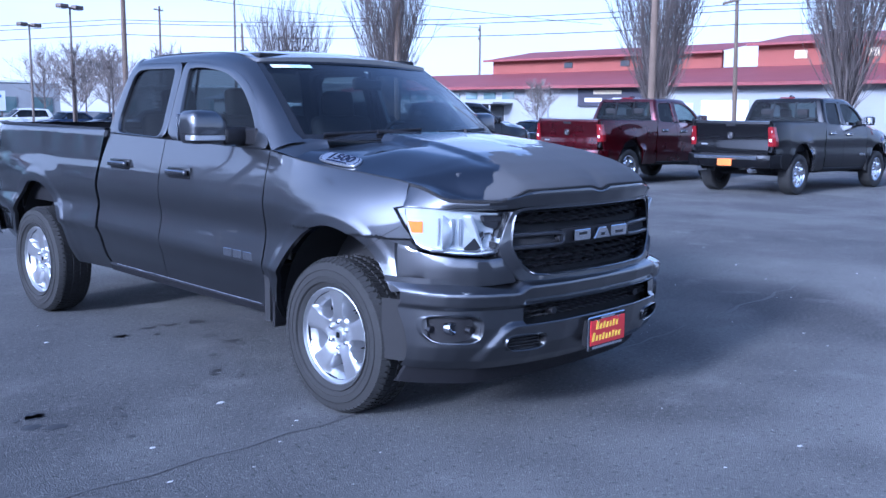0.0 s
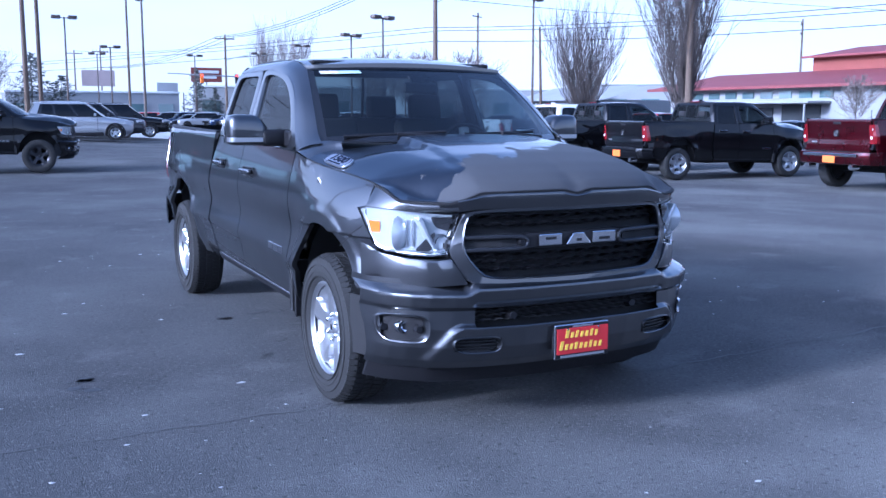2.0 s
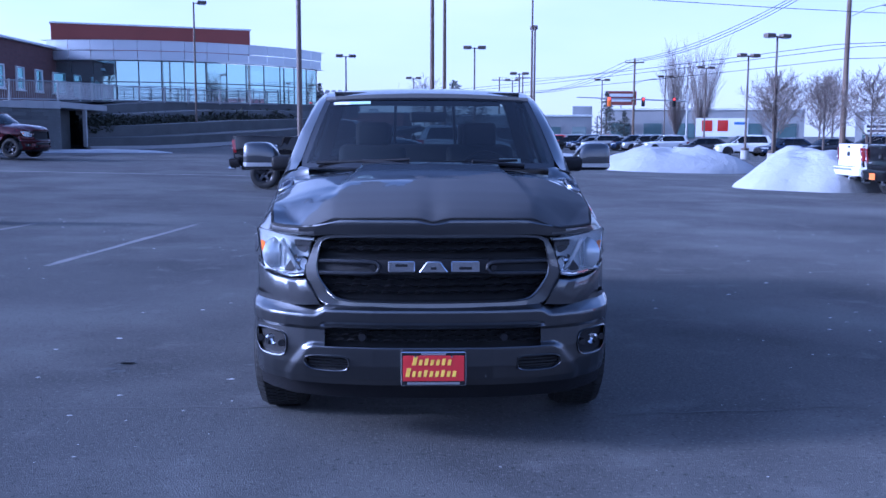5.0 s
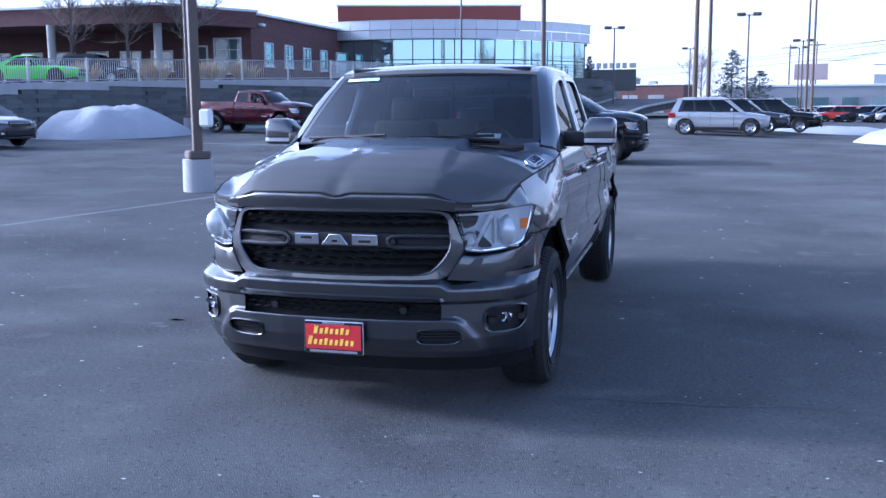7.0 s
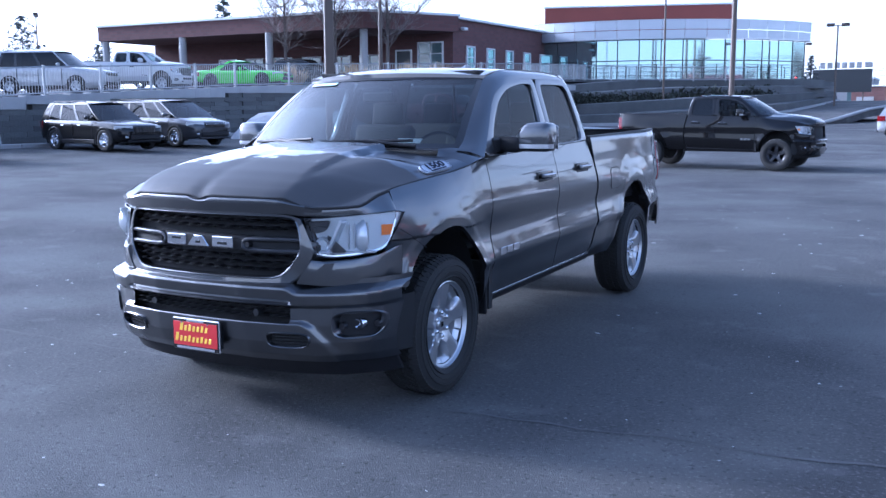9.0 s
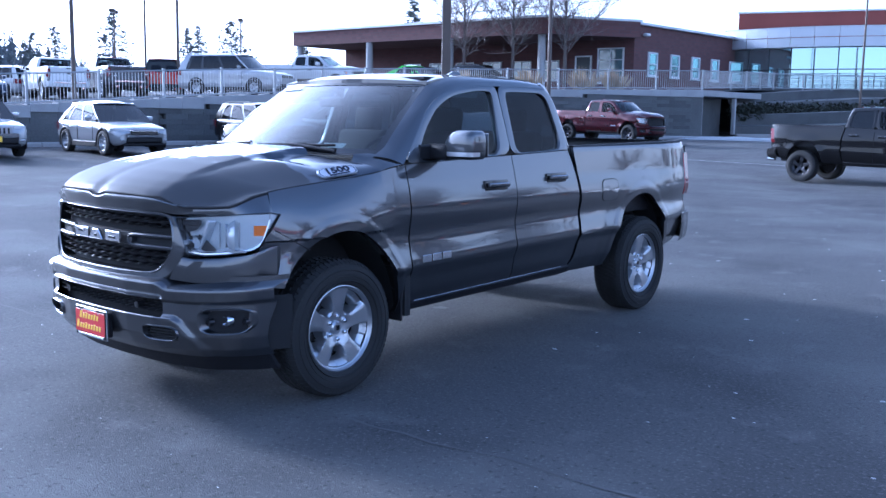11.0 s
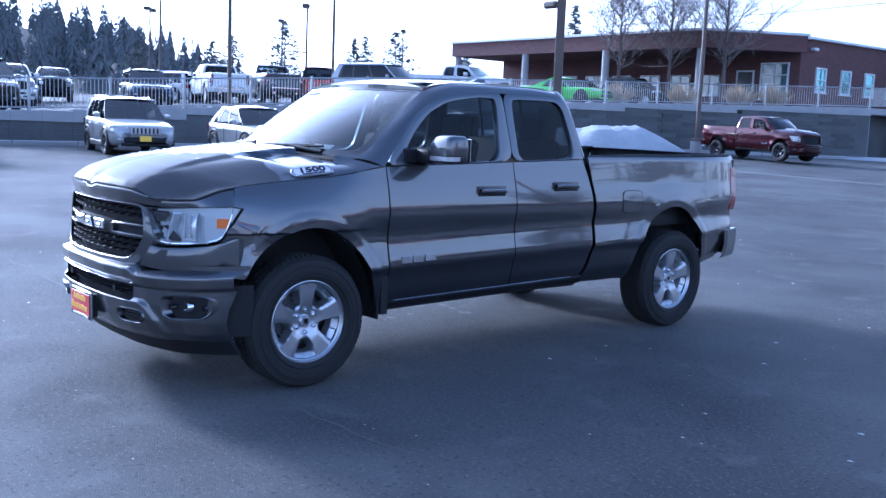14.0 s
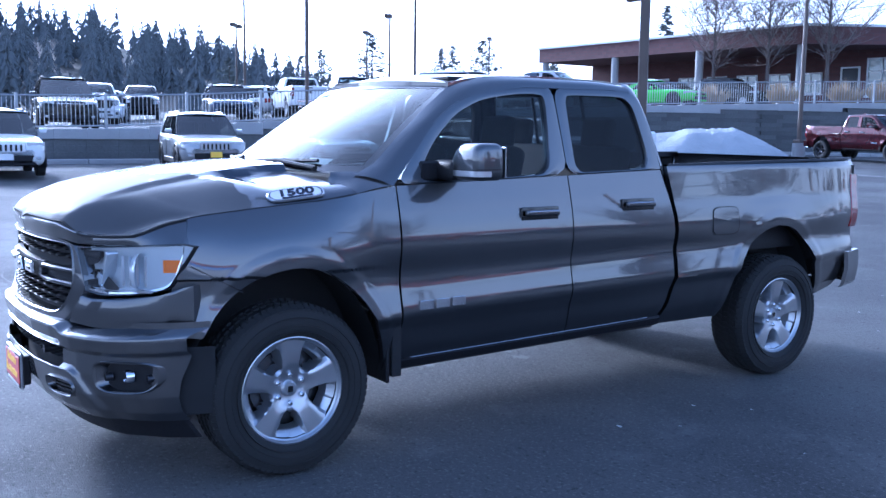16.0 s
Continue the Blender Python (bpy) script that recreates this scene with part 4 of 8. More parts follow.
        return base - fore + np.interp(zz, [0.33, 0.38, 0.45, 0.54, 0.56, 0.632, 0.644, 0.65, 0.700, 0.712, 0.722, 0.745], [0.125, 0.08, 0.050, 0.036, 0.036, 0.036, 0.018, 0.010, 0.0, 0.005, 0.026, 0.11])

    xs = sorted(set(np.round(np.r_[np.linspace(0, 0.966, 90 if fine else 30), 0.42, 0.64, 0.545, 0.755, 0.925], 4)))
    zs = sorted(set(np.round(np.r_[np.linspace(0.34, 0.773, 64 if fine else 20), 0.43, 0.495, 0.478, 0.60, 0.55, 0.642], 4)))
    holes = [(0, 0.545, 0.55, 0.642), (0.755, 0.925, 0.478, 0.60), (0.42, 0.64, 0.43, 0.495)]
    tuck = lambda x, z: x * (1 - 0.022 * float(smoothstep(0.70, 0.36, z)) * float(smoothstep(0.80, 0.985, x)))
    verts = [(tuck(x, z), bump_y(tuck(x, z), z), z) for z in zs for x in xs]
    faces = []
    for i in range(len(zs) - 1):
        for j in range(len(xs) - 1):
            cx, cz = (xs[j] + xs[j + 1]) / 2, (zs[i] + zs[i + 1]) / 2
            if any(a < cx < b and c < cz < d for a, b, c, d in holes):
                continue
            k = i * len(xs) + j
            faces.append((k, k + 1, k + 1 + len(xs), k + len(xs)))
    v, f = joined((verts, faces), mirrored(verts, faces))
    fix(link("bumper_skin", v, f, paint_mat, bp, sharp=25))
    rows = [[(x, bump_y(x, 0.6) + 0.07, z) for x in np.linspace(-0.97, 0.97, 27)] for z in (0.36, 0.5, 0.66)]
    link("bumper_backing", *sheet(rows), M_UNDER, bp)
    if fine:
        for z in (0.575, 0.60, 0.625):
            strip_bars(-0.55, 0.55, z, bp, M_UNDER, amp=0.004, step=0.06, phase=0.5 * (z == 0.60), yf=lambda x, z: bump_y(x, 0.6) + 0.014, t=0.0028)
        for s in (-1, 1):
            bm = bmesh.new()
            rod(bm, (s * 0.355, bump_y(0.355, 0.6) - 0.002, 0.597), (s * 0.355, bump_y(0.355, 0.6) + 0.04, 0.597), 0.019, 0.021, 16)
            part("parking_sensor", bm, M_TRIM, bp)
    # shaped lips round the openings
    def lip(outline, thick, mat_, label, y_of, depth=0.05, s=1):
        o_ = chaikin(outline, 3, cut=0.2)
        c_ = o_.mean(0)
        rows_ = [[(s * x, y_of(x, z) + d, z) for x, z in c_ + (o_ - c_) * np.array(k)] for k, d in ((np.add(1, thick), 0.004), (np.add(1, np.multiply(thick, 0.5)), -0.012), ((1.0, 1.0), -0.008), ((0.94, 0.94), depth))]
        return fix(link("lip", *sheet(rows_, closed=True), mat_, bp, label))

    for s in (-1, 1):
        lip([(0.752, 0.50), (0.79, 0.474), (0.90, 0.474), (0.932, 0.52), (0.93, 0.604), (0.752, 0.604)], (0.10, 0.13), paint_mat, "", bump_y, s=s)
        lip([(0.425, 0.445), (0.455, 0.425), (0.60, 0.425), (0.65, 0.452), (0.64, 0.498), (0.43, 0.500)], (0.07, 0.20), paint_mat, "", bump_y, s=s)
        pocket = [[(s * x, bump_y(x, 0.54) + 0.045, z) for x in np.linspace(0.75, 0.93, 6)] for z in (0.47, 0.54, 0.61)]
        link("fog_pocket", *sheet(pocket), M_TRIM, bp)
        fog = link("fog_lamp", *lathe([(0.012, 0.0), (0.006, 0.018), (-0.008, 0.030), (-0.012, 0.034), (-0.006, 0.038), (0.03, 0.040)], 20), M_CHROME, bp)
        fog.matrix_local = pose(s * 0.84, bump_y(0.84, 0.54) + 0.034, 0.542, 0, 0, 90) @ Matrix.Scale(0.8, 4)
        for dx in (-0.06, 0.065):
            bm = bmesh.new()
            rod(bm, (s * (0.84 + dx), bump_y(0.84 + dx, 0.54) + 0.01, 0.536), (s * (0.84 + dx), bump_y(0.84 + dx, 0.54) + 0.04, 0.536), 0.017, 0.019, 14)
            part("fog_sensor", bm, M_DARKALLOY, bp)
        duct = [[(s * x, bump_y(x, 0.46) + 0.03, z) for x in np.linspace(0.41, 0.65, 6)] for z in (0.42, 0.46, 0.505)]
        link("duct_mesh", *sheet(duct), M_UNDER, bp)
        if fine:
            for z in (0.447, 0.463, 0.479):
                rows = [[(s * x, bump_y(x, 0.46) + d, zz) for x in np.linspace(0.425, 0.64, 7)] for zz, d in ((z - 0.003, 0.03), (z - 0.003, 0.016), (z + 0.003, 0.016), (z + 0.003, 0.03))]
                fix(link("duct_bar", *sheet(rows), M_GLOSSBLACK, bp))
    # black air dam below
    rows = [[(x, bump_y(x, 0.34) + d + 0.02, z) for x in np.linspace(-0.93, 0.93, 29)] for z, d in ((0.35, 0.0), (0.31, 0.03), (0.25 if fine else 0.27, 0.07))]
    link("air_dam", *sheet(rows, (0, 0.02, 0)), M_TRIM, bp)
    if front_plate:
        pl = new("licence_plate")
        pl.parent = bp
        pl.matrix_local = pose(0, -1.062, 0.452, 90, 0, 0)
        block("plate_frame", (0.325, 0.172, 0.018), (0, 0, 0), M_CHROME, pl, 0.006)
        block("frame_inlay", (0.317, 0.164, 0.006), (0, 0, 0.008), M_TRIM, pl, 0.003)
        block("plate_sheet", (0.302, 0.128, 0.004), (0, 0.004, 0.0115), front_plate, pl, 0.001)
        # two lines of slanted yellow bars, the first of each taller
        for x0, n_, cy in ((-0.092, 7, 0.034), (-0.125, 9, -0.024)):
            for k in range(n_):
                h, w = (0.044, 0.020) if k == 0 else (0.034 if (k * 7 + n_) % 3 == 0 else 0.028, 0.0165)
                slant = Matrix.Identity(4)
                slant[0][1] = 0.22
                block("print_bar", (w, h, 0.002), (x0 + 0.0285 * k, cy + (h - 0.028) / 2, 0.0145), M_PLATE_YELLOW, pl, 0.0006, turn=slant)
        block("frame_print", (0.26, 0.012, 0.002), (0, -0.072, 0.0118), M_SATIN, pl, 0.0005)
        block("frame_print", (0.12, 0.008, 0.002), (0, 0.075, 0.0118), M_SATIN, pl, 0.0005)
        for dx in (-0.09, 0.09):
            bm = bmesh.new()
            rod(bm, (dx, 0.064, 0.011), (dx, 0.064, 0.017), 0.006, 0.005, 10)
            part("plate_screw", bm, M_CHROME, pl)
        block("plate_bracket", (0.30, 0.14, 0.04), (0, 0, -0.022), M_TRIM, pl, 0.006)
    # cab: pillars, door frames, roof
    win1o = [(0.515, 1.340), (0.66, 1.505), (0.775, 1.632), (0.93, 1.742), (1.12, 1.812), (1.42, 1.845), (1.55, 1.848), (1.631, 1.848), (1.633, 1.60), (1.634, 1.37), (1.2, 1.357), (0.8, 1.345)]
    win1i = [(0.655, 1.356), (0.715, 1.47), (0.80, 1.57), (0.935, 1.688), (1.12, 1.770), (1.36, 1.806), (1.48, 1.811), (1.560, 1.803), (1.538, 1.60), (1.503, 1.378), (1.2, 1.368), (0.9, 1.358)]
    win2o = [(1.639, 1.371), (1.639, 1.6), (1.639, 1.848), (1.8, 1.850), (2.10, 1.852), (2.245, 1.845), (2.305, 1.79), (2.335, 1.65), (2.372, 1.42), (2.376, 1.392), (2.2, 1.388), (1.9, 1.380)]
    win2i = [(1.700, 1.383), (1.708, 1.6), (1.716, 1.806), (1.8, 1.812), (2.06, 1.814), (2.17, 1.810), (2.228, 1.762), (2.256, 1.62), (2.279, 1.47), (2.25, 1.408), (2.15, 1.396), (1.9, 1.389)]
    both("front_door_frame", ring(win1o, win1i), paint_mat, body)
    both("rear_door_frame", ring(win2o, win2i), paint_mat, body)
    for s in (1, -1):
        for nm, outline, g in (("front_side_window", win1i, M_TINT), ("rear_side_window", win2i, M_PRIVACY if not fine else M_TINT2)):
            v, f = pane(outline)
            ob = link(nm, [(s * x, y, z) for x, y, z in v], f, g, body, smooth=False)
            facing(ob, (s, 0, 0.3)).visible_shadow = False
    # windscreen
    def screen(x, t):
        e = x / (0.82 + (0.69 - 0.82) * t)
        y = (0.13 + 0.28 * e * e) + ((0.90 + 0.09 * e * e) - (0.13 + 0.28 * e * e)) * t
        z = 1.405 + 0.445 * t + 0.035 * math.sin(math.pi * t * 0.9) * 0.6 - 0.012 * e * e
        return x, y, z

    rows = [[screen(u * (0.82 + (0.69 - 0.82) * t), t) for u in np.linspace(-1, 1, 17)] for t in np.linspace(0, 1, 9)]
    ws = fix(link("windscreen", *sheet(rows), M_GLASS, body, "clear windscreen with stickers at its top"))
    facing(ws, (0, -1, 1)).visible_shadow = False
    # black band along the edge of the windscreen
    for s in (1, -1):
        rows = [[(s * screen(w * k, t)[0], screen(w * k, t)[1] + 0.004, screen(w * k, t)[2] + 0.003) for k in (0.95, 1.01)] for t in np.linspace(-0.02, 1.02, 9) for w in (0.82 + (0.69 - 0.82) * t,)]
        fix(link("screen_edge", *sheet(rows), M_GLOSSBLACK, body))
    for t0, t1 in ((0.94, 1.02), (-0.03, 0.05)):
        rows = [[(lambda p: (p[0], p[1] + 0.002, p[2] + 0.004))(screen(u * (0.82 + (0.69 - 0.82) * t), t)) for u in np.linspace(-0.97, 0.97, 15)] for t in (t0, t1)]
        fix(link("screen_edge", *sheet(rows), M_GLOSSBLACK, body))
    # pillars beside the windscreen and the roof
    a_out = resample([(0.50, 1.335), (0.66, 1.502), (0.78, 1.628), (0.93, 1.718), (1.12, 1.803), (1.42, 1.846), (2.10, 1.853), (2.235, 1.843)], 30)
    a_in = [screen(0.82 + (0.69 - 0.82) * t, t) for t in np.linspace(0.0, 1.0, 14)]
    a_in = resample(np.array([(0.83, 0.335, 1.385)] + a_in[1:] + [(0.69, 1.2, 1.897), (0.69, 1.5, 1.905), (0.69, 2.0, 1.903), (0.68, 2.255, 1.886)]), 30)
    rows = []
    for t, d in ((0, 0.0), (0.25, 0.012), (0.6, 0.016), (1.0, 0.004)):
        row = []
        for (y, z), q in zip(a_out, a_in):
            p = np.array((glass_x(z) + 0.002, y, z))
            c = p + (q - p) * t
            row.append((c[0] + d * 0.7, c[1], c[2] + d * 0.8))
        rows.append(row)
    both("roof_pillar", sheet(rows), paint_mat, body)
    rows = []
    for t in np.linspace(0, 1, 12):
        row = []
        for u in np.linspace(-1, 1, 17):
            x = 0.697 * u
            y0 = 0.90 + 0.09 * u * u - 0.012
            y = y0 + (2.30 - 0.05 * u * u - y0) * t
            z = np.interp(t, [0, 0.06, 0.2, 0.5, 0.85, 0.96, 1.0], [1.856, 1.876, 1.903, 1.916, 1.911, 1.901, 1.880]) + 0.026 * (1 - u * u)
            row.append((x, y, z))
        rows.append(row)
    roof = fix(link("roof", *sheet(rows, (0, 0, -0.03)), paint_mat, body))
    bm = bmesh.new()
    vs = [bm.verts.new(p) for p in ((-0.025, 1.98, 1.94), (0.025, 1.98, 1.94), (0.028, 2.17, 1.935), (-0.028, 2.17, 1.935), (-0.006, 2.08, 1.985), (0.006, 2.08, 1.985), (0.008, 2.155, 1.985), (-0.008, 2.155, 1.985))]
    for q in ((0, 1, 5, 4), (1, 2, 6, 5), (2, 3, 7, 6), (3, 0, 4, 7), (4, 5, 6, 7)):
        bm.faces.new([vs[j] for j in q])
    part("roof_antenna", bm, paint_mat, roof)
    bm = bmesh.new()
    box(bm, (0.34, 0.035, 0.025), (0, 2.28, 1.925), 0.008)
    part("brake_light", bm, M_REDLENS, roof)
    # rear corner pillars and back wall of the cab
    ps = []
    for z in (1.36, 1.43, 1.55, 1.66, 1.76, 1.83, 1.87, 1.895):
        y1 = np.interp(z, [1.36, 1.43, 1.656, 1.863, 1.90], [2.425, 2.418, 2.38, 2.317, 2.29])
        y0 = np.interp(z, [1.36, 1.42, 1.65, 1.79, 1.84, 1.90], [2.385, 2.376, 2.321, 2.286, 2.232, 2.20])
        x = glass_x(z)
        ps.append([(x + 0.002, y0, z), (x - 0.004, (y0 + y1) / 2, z), (x - 0.035, y1, z), (x - 0.12, y1 + 0.012, z)])
    both("rear_pillar", sheet(ps), paint_mat, body)
    bz = [(0.95, 0.90, 2.43), (1.40, 0.83, 2.425)]
    rows = [[(x * w, y, z) for x in np.linspace(-1, 1, 9)] for z, w, y in ((0.6, 0.90, 2.40), (1.0, 0.92, 2.42), (1.42, 0.82, 2.43))]
    link("cab_back", *sheet(rows), paint_mat, body)
    rows = [[(x * w, y, z) for x in np.linspace(-1, 1, 9)] for z, w, y in ((1.84, 0.63, 2.33), (1.90, 0.60, 2.30))]
    link("cab_back_top", *sheet(rows), paint_mat, body)
    bw = link("rear_window", [(-0.80, 2.428, 1.42), (0.80, 2.428, 1.42), (0.67, 2.332, 1.84), (-0.67, 2.332, 1.84)], [(0, 1, 2, 3)], M_TINT, body, smooth=False)
    facing(bw, (0, 1, 0.3)).visible_shadow = False
    for s in (-1, 1):
        bm = bmesh.new()
        rod(bm, (s * 0.26, 2.43, 1.42), (s * 0.24, 2.334, 1.84), 0.012)
        part("window_divider", bm, M_TRIM, bw)
    # rocker, sill strip and underbody
    both("rocker", sheet([[(x, y, z + 0.018 * (y - 0.5)) for y in np.linspace(0.50, 2.40, 12)] for x, z in ((0.76, 0.40), (0.87, 0.40), (0.918, 0.42), (0.938, 0.462), (0.92, 0.48))]), M_TRIM, body)
    if fine:
        both("sill_strip", sheet([[(x, y, z + 0.02 * (y - 0.55)) for y in np.linspace(0.60, 2.28, 10)] for x, z in ((0.9445, 0.4755), (0.9465, 0.4768), (0.9455, 0.4783))]), M_SATIN, body)
    bm = bmesh.new()
    box(bm, (1.55, 2.05, 0.30), (0, 1.48, 0.55))
    box(bm, (1.40, 1.9, 0.10), (0, 3.40, 0.78))
    box(bm, (1.30, 0.9, 0.45), (0, -0.42, 0.72))
    for s in (-1, 1):
        box(bm, (0.09, 5.0, 0.14), (s * 0.45, 1.75, 0.52))
        box(bm, (0.24, 0.05, 0.30), (s * 0.86, 0.50, 0.55))
    part("underbody", bm, M_UNDER, body)
    for yc, a, b in (ARCH_F, ARCH_R):
        for s in (1, -1):
            rows = [[(s * x, yc + a * r * math.cos(q), HUB_Z + b * r * math.sin(q)) for q in np.linspace(0.10, math.pi - 0.10, 19)] for x, r in ((0.92, 1.0), (0.90, 1.015), (0.60, 1.02), (0.60, 0.1))]
            link("wheel_liner", *sheet(rows), M_UNDER, body)
    for y in AXLES:
        bm = bmesh.new()
        rod(bm, (-0.75, y, HUB_Z), (0.75, y, HUB_Z), 0.05)
        part("axle", bm, M_UNDER, body)
    if fine:
        link("differential", *[[(px, py + 3.5, pz + 0.4) for px, py, pz in lathe([(-0.12, 0.0), (-0.08, 0.10), (0.02, 0.14), (0.12, 0.09), (0.15, 0.0)], 16)[0]], lathe([(-0.12, 0.0), (-0.08, 0.10), (0.02, 0.14), (0.12, 0.09), (0.15, 0.0)], 16)[1]], M_UNDER, body)
    if fine:
        for s in (-1, 1):
            block("mud_flap", (0.23, 0.02, 0.20), (s * 0.86, 0.455, 0.47), M_TRIM, body, 0.006)
    # mirrors
    for s in (1, -1):
        mi = new("side_mirror")
        mi.parent = body
        bm = bmesh.new()
        rows = []
        # the head: a boxy shell with rounded corners
        def mirror_ring(w, d, z, angles, grow=1.0):
            ring_ = []
            for a in angles:
                ex = abs(math.cos(a)) ** 0.36 * (1 if math.cos(a) > 0 else -1)
                ey = abs(math.sin(a)) ** 0.50 * (1 if math.sin(a) > 0 else -1)
                cut = 0.045 * float(smoothstep(1.47, 1.55, z)) * (ex < 0)
                ring_.append((s * (1.126 + w * ex * grow + cut), 0.875 + d * ey * grow * (1.0 if ey > 0 else 1.3), z))
            return ring_

        whole = [q * math.tau / 28 for q in range(28)]
        for w, d, z in ((0.085, 0.045, 1.366), (0.105, 0.062, 1.370), (0.116, 0.074, 1.385), (0.119, 0.078, 1.42), (0.119, 0.078, 1.47), (0.117, 0.075, 1.51), (0.111, 0.068, 1.533), (0.098, 0.056, 1.545), (0.07, 0.036, 1.550)):
            rows.append(mirror_ring(w, d, z, whole))
        v, f = sheet(rows, closed=True)
        f += [tuple(range(28))[::-1], tuple(range(8 * 28, 9 * 28))]
        fix(link("mirror_shell", v, f, paint_mat, mi, sharp=40))
        block("mirror_glass", (0.21, 0.006, 0.15), (s * 1.135, 0.953, 1.455), M_CHROME, mi, 0.002)
        front = np.linspace(math.pi * 1.36, math.tau - 0.02, 12)
        rows = [mirror_ring(0.117, 0.076, z, front, g) for z, g in ((1.386, 0.97), (1.388, 1.03), (1.413, 1.035), (1.416, 0.97))]
        fix(link("turn_signal", *sheet(rows), M_SATIN, mi, "silver turn signal strip"))
        rows = [mirror_ring(0.117, 0.076, z, whole, g) for z, g in ((1.418, 0.99), (1.419, 1.022), (1.425, 1.022), (1.426, 0.99))]
        fix(link("trim_line", *sheet(rows, closed=True), M_TRIM, mi))
        block("mirror_arm", (0.20, 0.11, 0.10), (s * 0.955, 0.82, 1.410), M_TRIM, mi, 0.03, segments=3)
        block("mirror_sail", (0.03, 0.22, 0.10), (s * 0.905, 0.775, 1.405), M_TRIM, mi, 0.012)
    # handles, badges
    for s in (1, -1):
        for y, z in ((1.40, 1.172), (2.145, 1.195)):
            hd = new("door_handle")
            hd.parent = body
            x = side_x(y, z)
            block("grip", (0.028, 0.235, 0.034), (s * (x + 0.026), y, z + 0.004), paint_mat if trim != "chrome" else M_CHROME, hd, 0.012, segments=3)
            block("grip_trim", (0.006, 0.20, 0.008), (s * (x + 0.040), y, z + 0.012), M_CHROME, hd, 0.002)
            block("cup", (0.012, 0.26, 0.072), (s * (x + 0.001), y, z), M_GLOSSBLACK, hd, 0.005, segments=2)
        # plain shapes where the maker's name stands on the door
        for k in range(3):
            block("door_badge", (0.006, 0.082, 0.046), (s * (side_x(0.7, 0.745) + 0.004), 0.665 + 0.098 * k, 0.745 + 0.002 * k), M_CHROME, body, 0.002)
        if fine:
            bd = new("hood_badge")
            bd.parent = body
            # lies flat on the hood's side and follows its slope
            p0 = hood_point(s * 0.945, 0.735)
            along_v = (hood_point(s * 0.945, 0.81) - hood_point(s * 0.945, 0.66)).normalized() * s
            across = (hood_point(s * 0.985, 0.735) - hood_point(s * 0.905, 0.735)).normalized()
            nx = across.cross(along_v) * 1.0
            nx = nx.normalized() * (1 if nx.z * 1.0 > 0 else -1)
            upw = nx.cross(along_v)
            p0 = p0 + nx * 0.006
            bd.matrix_local = Matrix(((along_v.x, upw.x, nx.x, p0.x), (along_v.y, upw.y, nx.y, p0.y), (along_v.z, upw.z, nx.z, p0.z), (0, 0, 0, 1)))
            hexa = chaikin([(-0.145, 0.0), (-0.122, -0.042), (0.128, -0.046), (0.145, 0.004), (0.122, 0.044), (-0.118, 0.046)], 2, cut=0.18)
            fix(link("badge_plate", *sheet([[(px * k, py * k, pz) for px, py in hexa] for k, pz in ((1.0, -0.004), (1.0, 0.004), (0.97, 0.007), (0.02, 0.007))], closed=True), M_SATIN, bd))
            link("badge_rim", *sheet([[(px * k, py * k, 0.0078) for px, py in hexa] for k in (0.93, 0.885)], closed=True), M_BADGE_BLUE, bd)
            writing("badge_number", "1500", 0.070, pose(0, 0.008, 0.0085), M_BADGE_BLUE, bd, 0.001, 0.15, 1.30, 0.0022)
            block("badge_line", (0.15, 0.010, 0.002), (0.0, -0.028, 0.0082), M_BADGE_BLUE, bd, 0.0005)
    # wipers and cowl
    rows = [[(x, 0.13 + 0.235 * (x / 0.8) ** 2 + d, z - 0.015 * (x / 0.8) ** 2) for x in np.linspace(-0.82, 0.82, 15)] for d, z in ((-0.03, 1.400), (0.04, 1.412))]
    link("cowl", *sheet(rows), M_TRIM, body)
    if fine:
        for x0, x1 in ((-0.70, -0.12), (-0.02, 0.55)):
            bm = bmesh.new()
            pts = [Vector(screen(x0 + (x1 - x0) * t, 0.03 + 0.035 * t)) + Vector((0, -0.012, 0.014)) for t in np.linspace(0, 1, 7)]
            rod(bm, pts[0], pts[-1], 0.010, 0.010, 6)
            wp_ = part("wiper", bm, M_TRIM, body)
            bm = bmesh.new()
            rod(bm, pts[3], Vector(screen(x1 + 0.04, 0.0)) + Vector((0, -0.02, 0.012)), 0.012, 0.014)
            part("wiper_arm", bm, M_TRIM, wp_)
        # stickers at the top of the windscreen
        for x0, x1, mt in ((-0.635, -0.525, M_WHITE), (-0.525, -0.385, M_STICKER)):
            rows = [[(lambda p: (p[0], p[1] - 0.004, p[2] + 0.004))(screen(x, t)) for x in np.linspace(x0, x1, 4)] for t in (0.875, 0.925)]
            fix(link("windscreen_sticker", *sheet(rows), mt, body))
        rows = [[(lambda p: (p[0], p[1] + 0.006, p[2] - 0.004))(screen(x, t)) for x in np.linspace(0.44, 0.58, 3)] for t in (0.06, 0.12)]
        fix(link("dash_label", *sheet(rows), M_WHITE, body))
    # cabin
    ca = new("cabin")
    ca.parent = body
    block("dashboard", (1.55, 0.42, 0.22), (0, 0.52, 1.27), M_SEAT, ca, 0.05, segments=2)
    block("cabin_floor", (1.6, 1.9, 0.04), (0, 1.45, 0.74), M_SEAT, ca, 0)
    for s in (-1, 1):
        block("door_trim", (0.05, 1.85, 0.60), (s * 0.87, 1.45, 1.05), M_SEAT, ca, 0.02)
    block("roof_lining", (1.28, 1.2, 0.02), (0, 1.62, 1.885), M_SEAT, ca, 0.005)
    block("rear_mirror", (0.24, 0.03, 0.07), (0.0, 0.78, 1.72), M_TRIM, ca, 0.012)
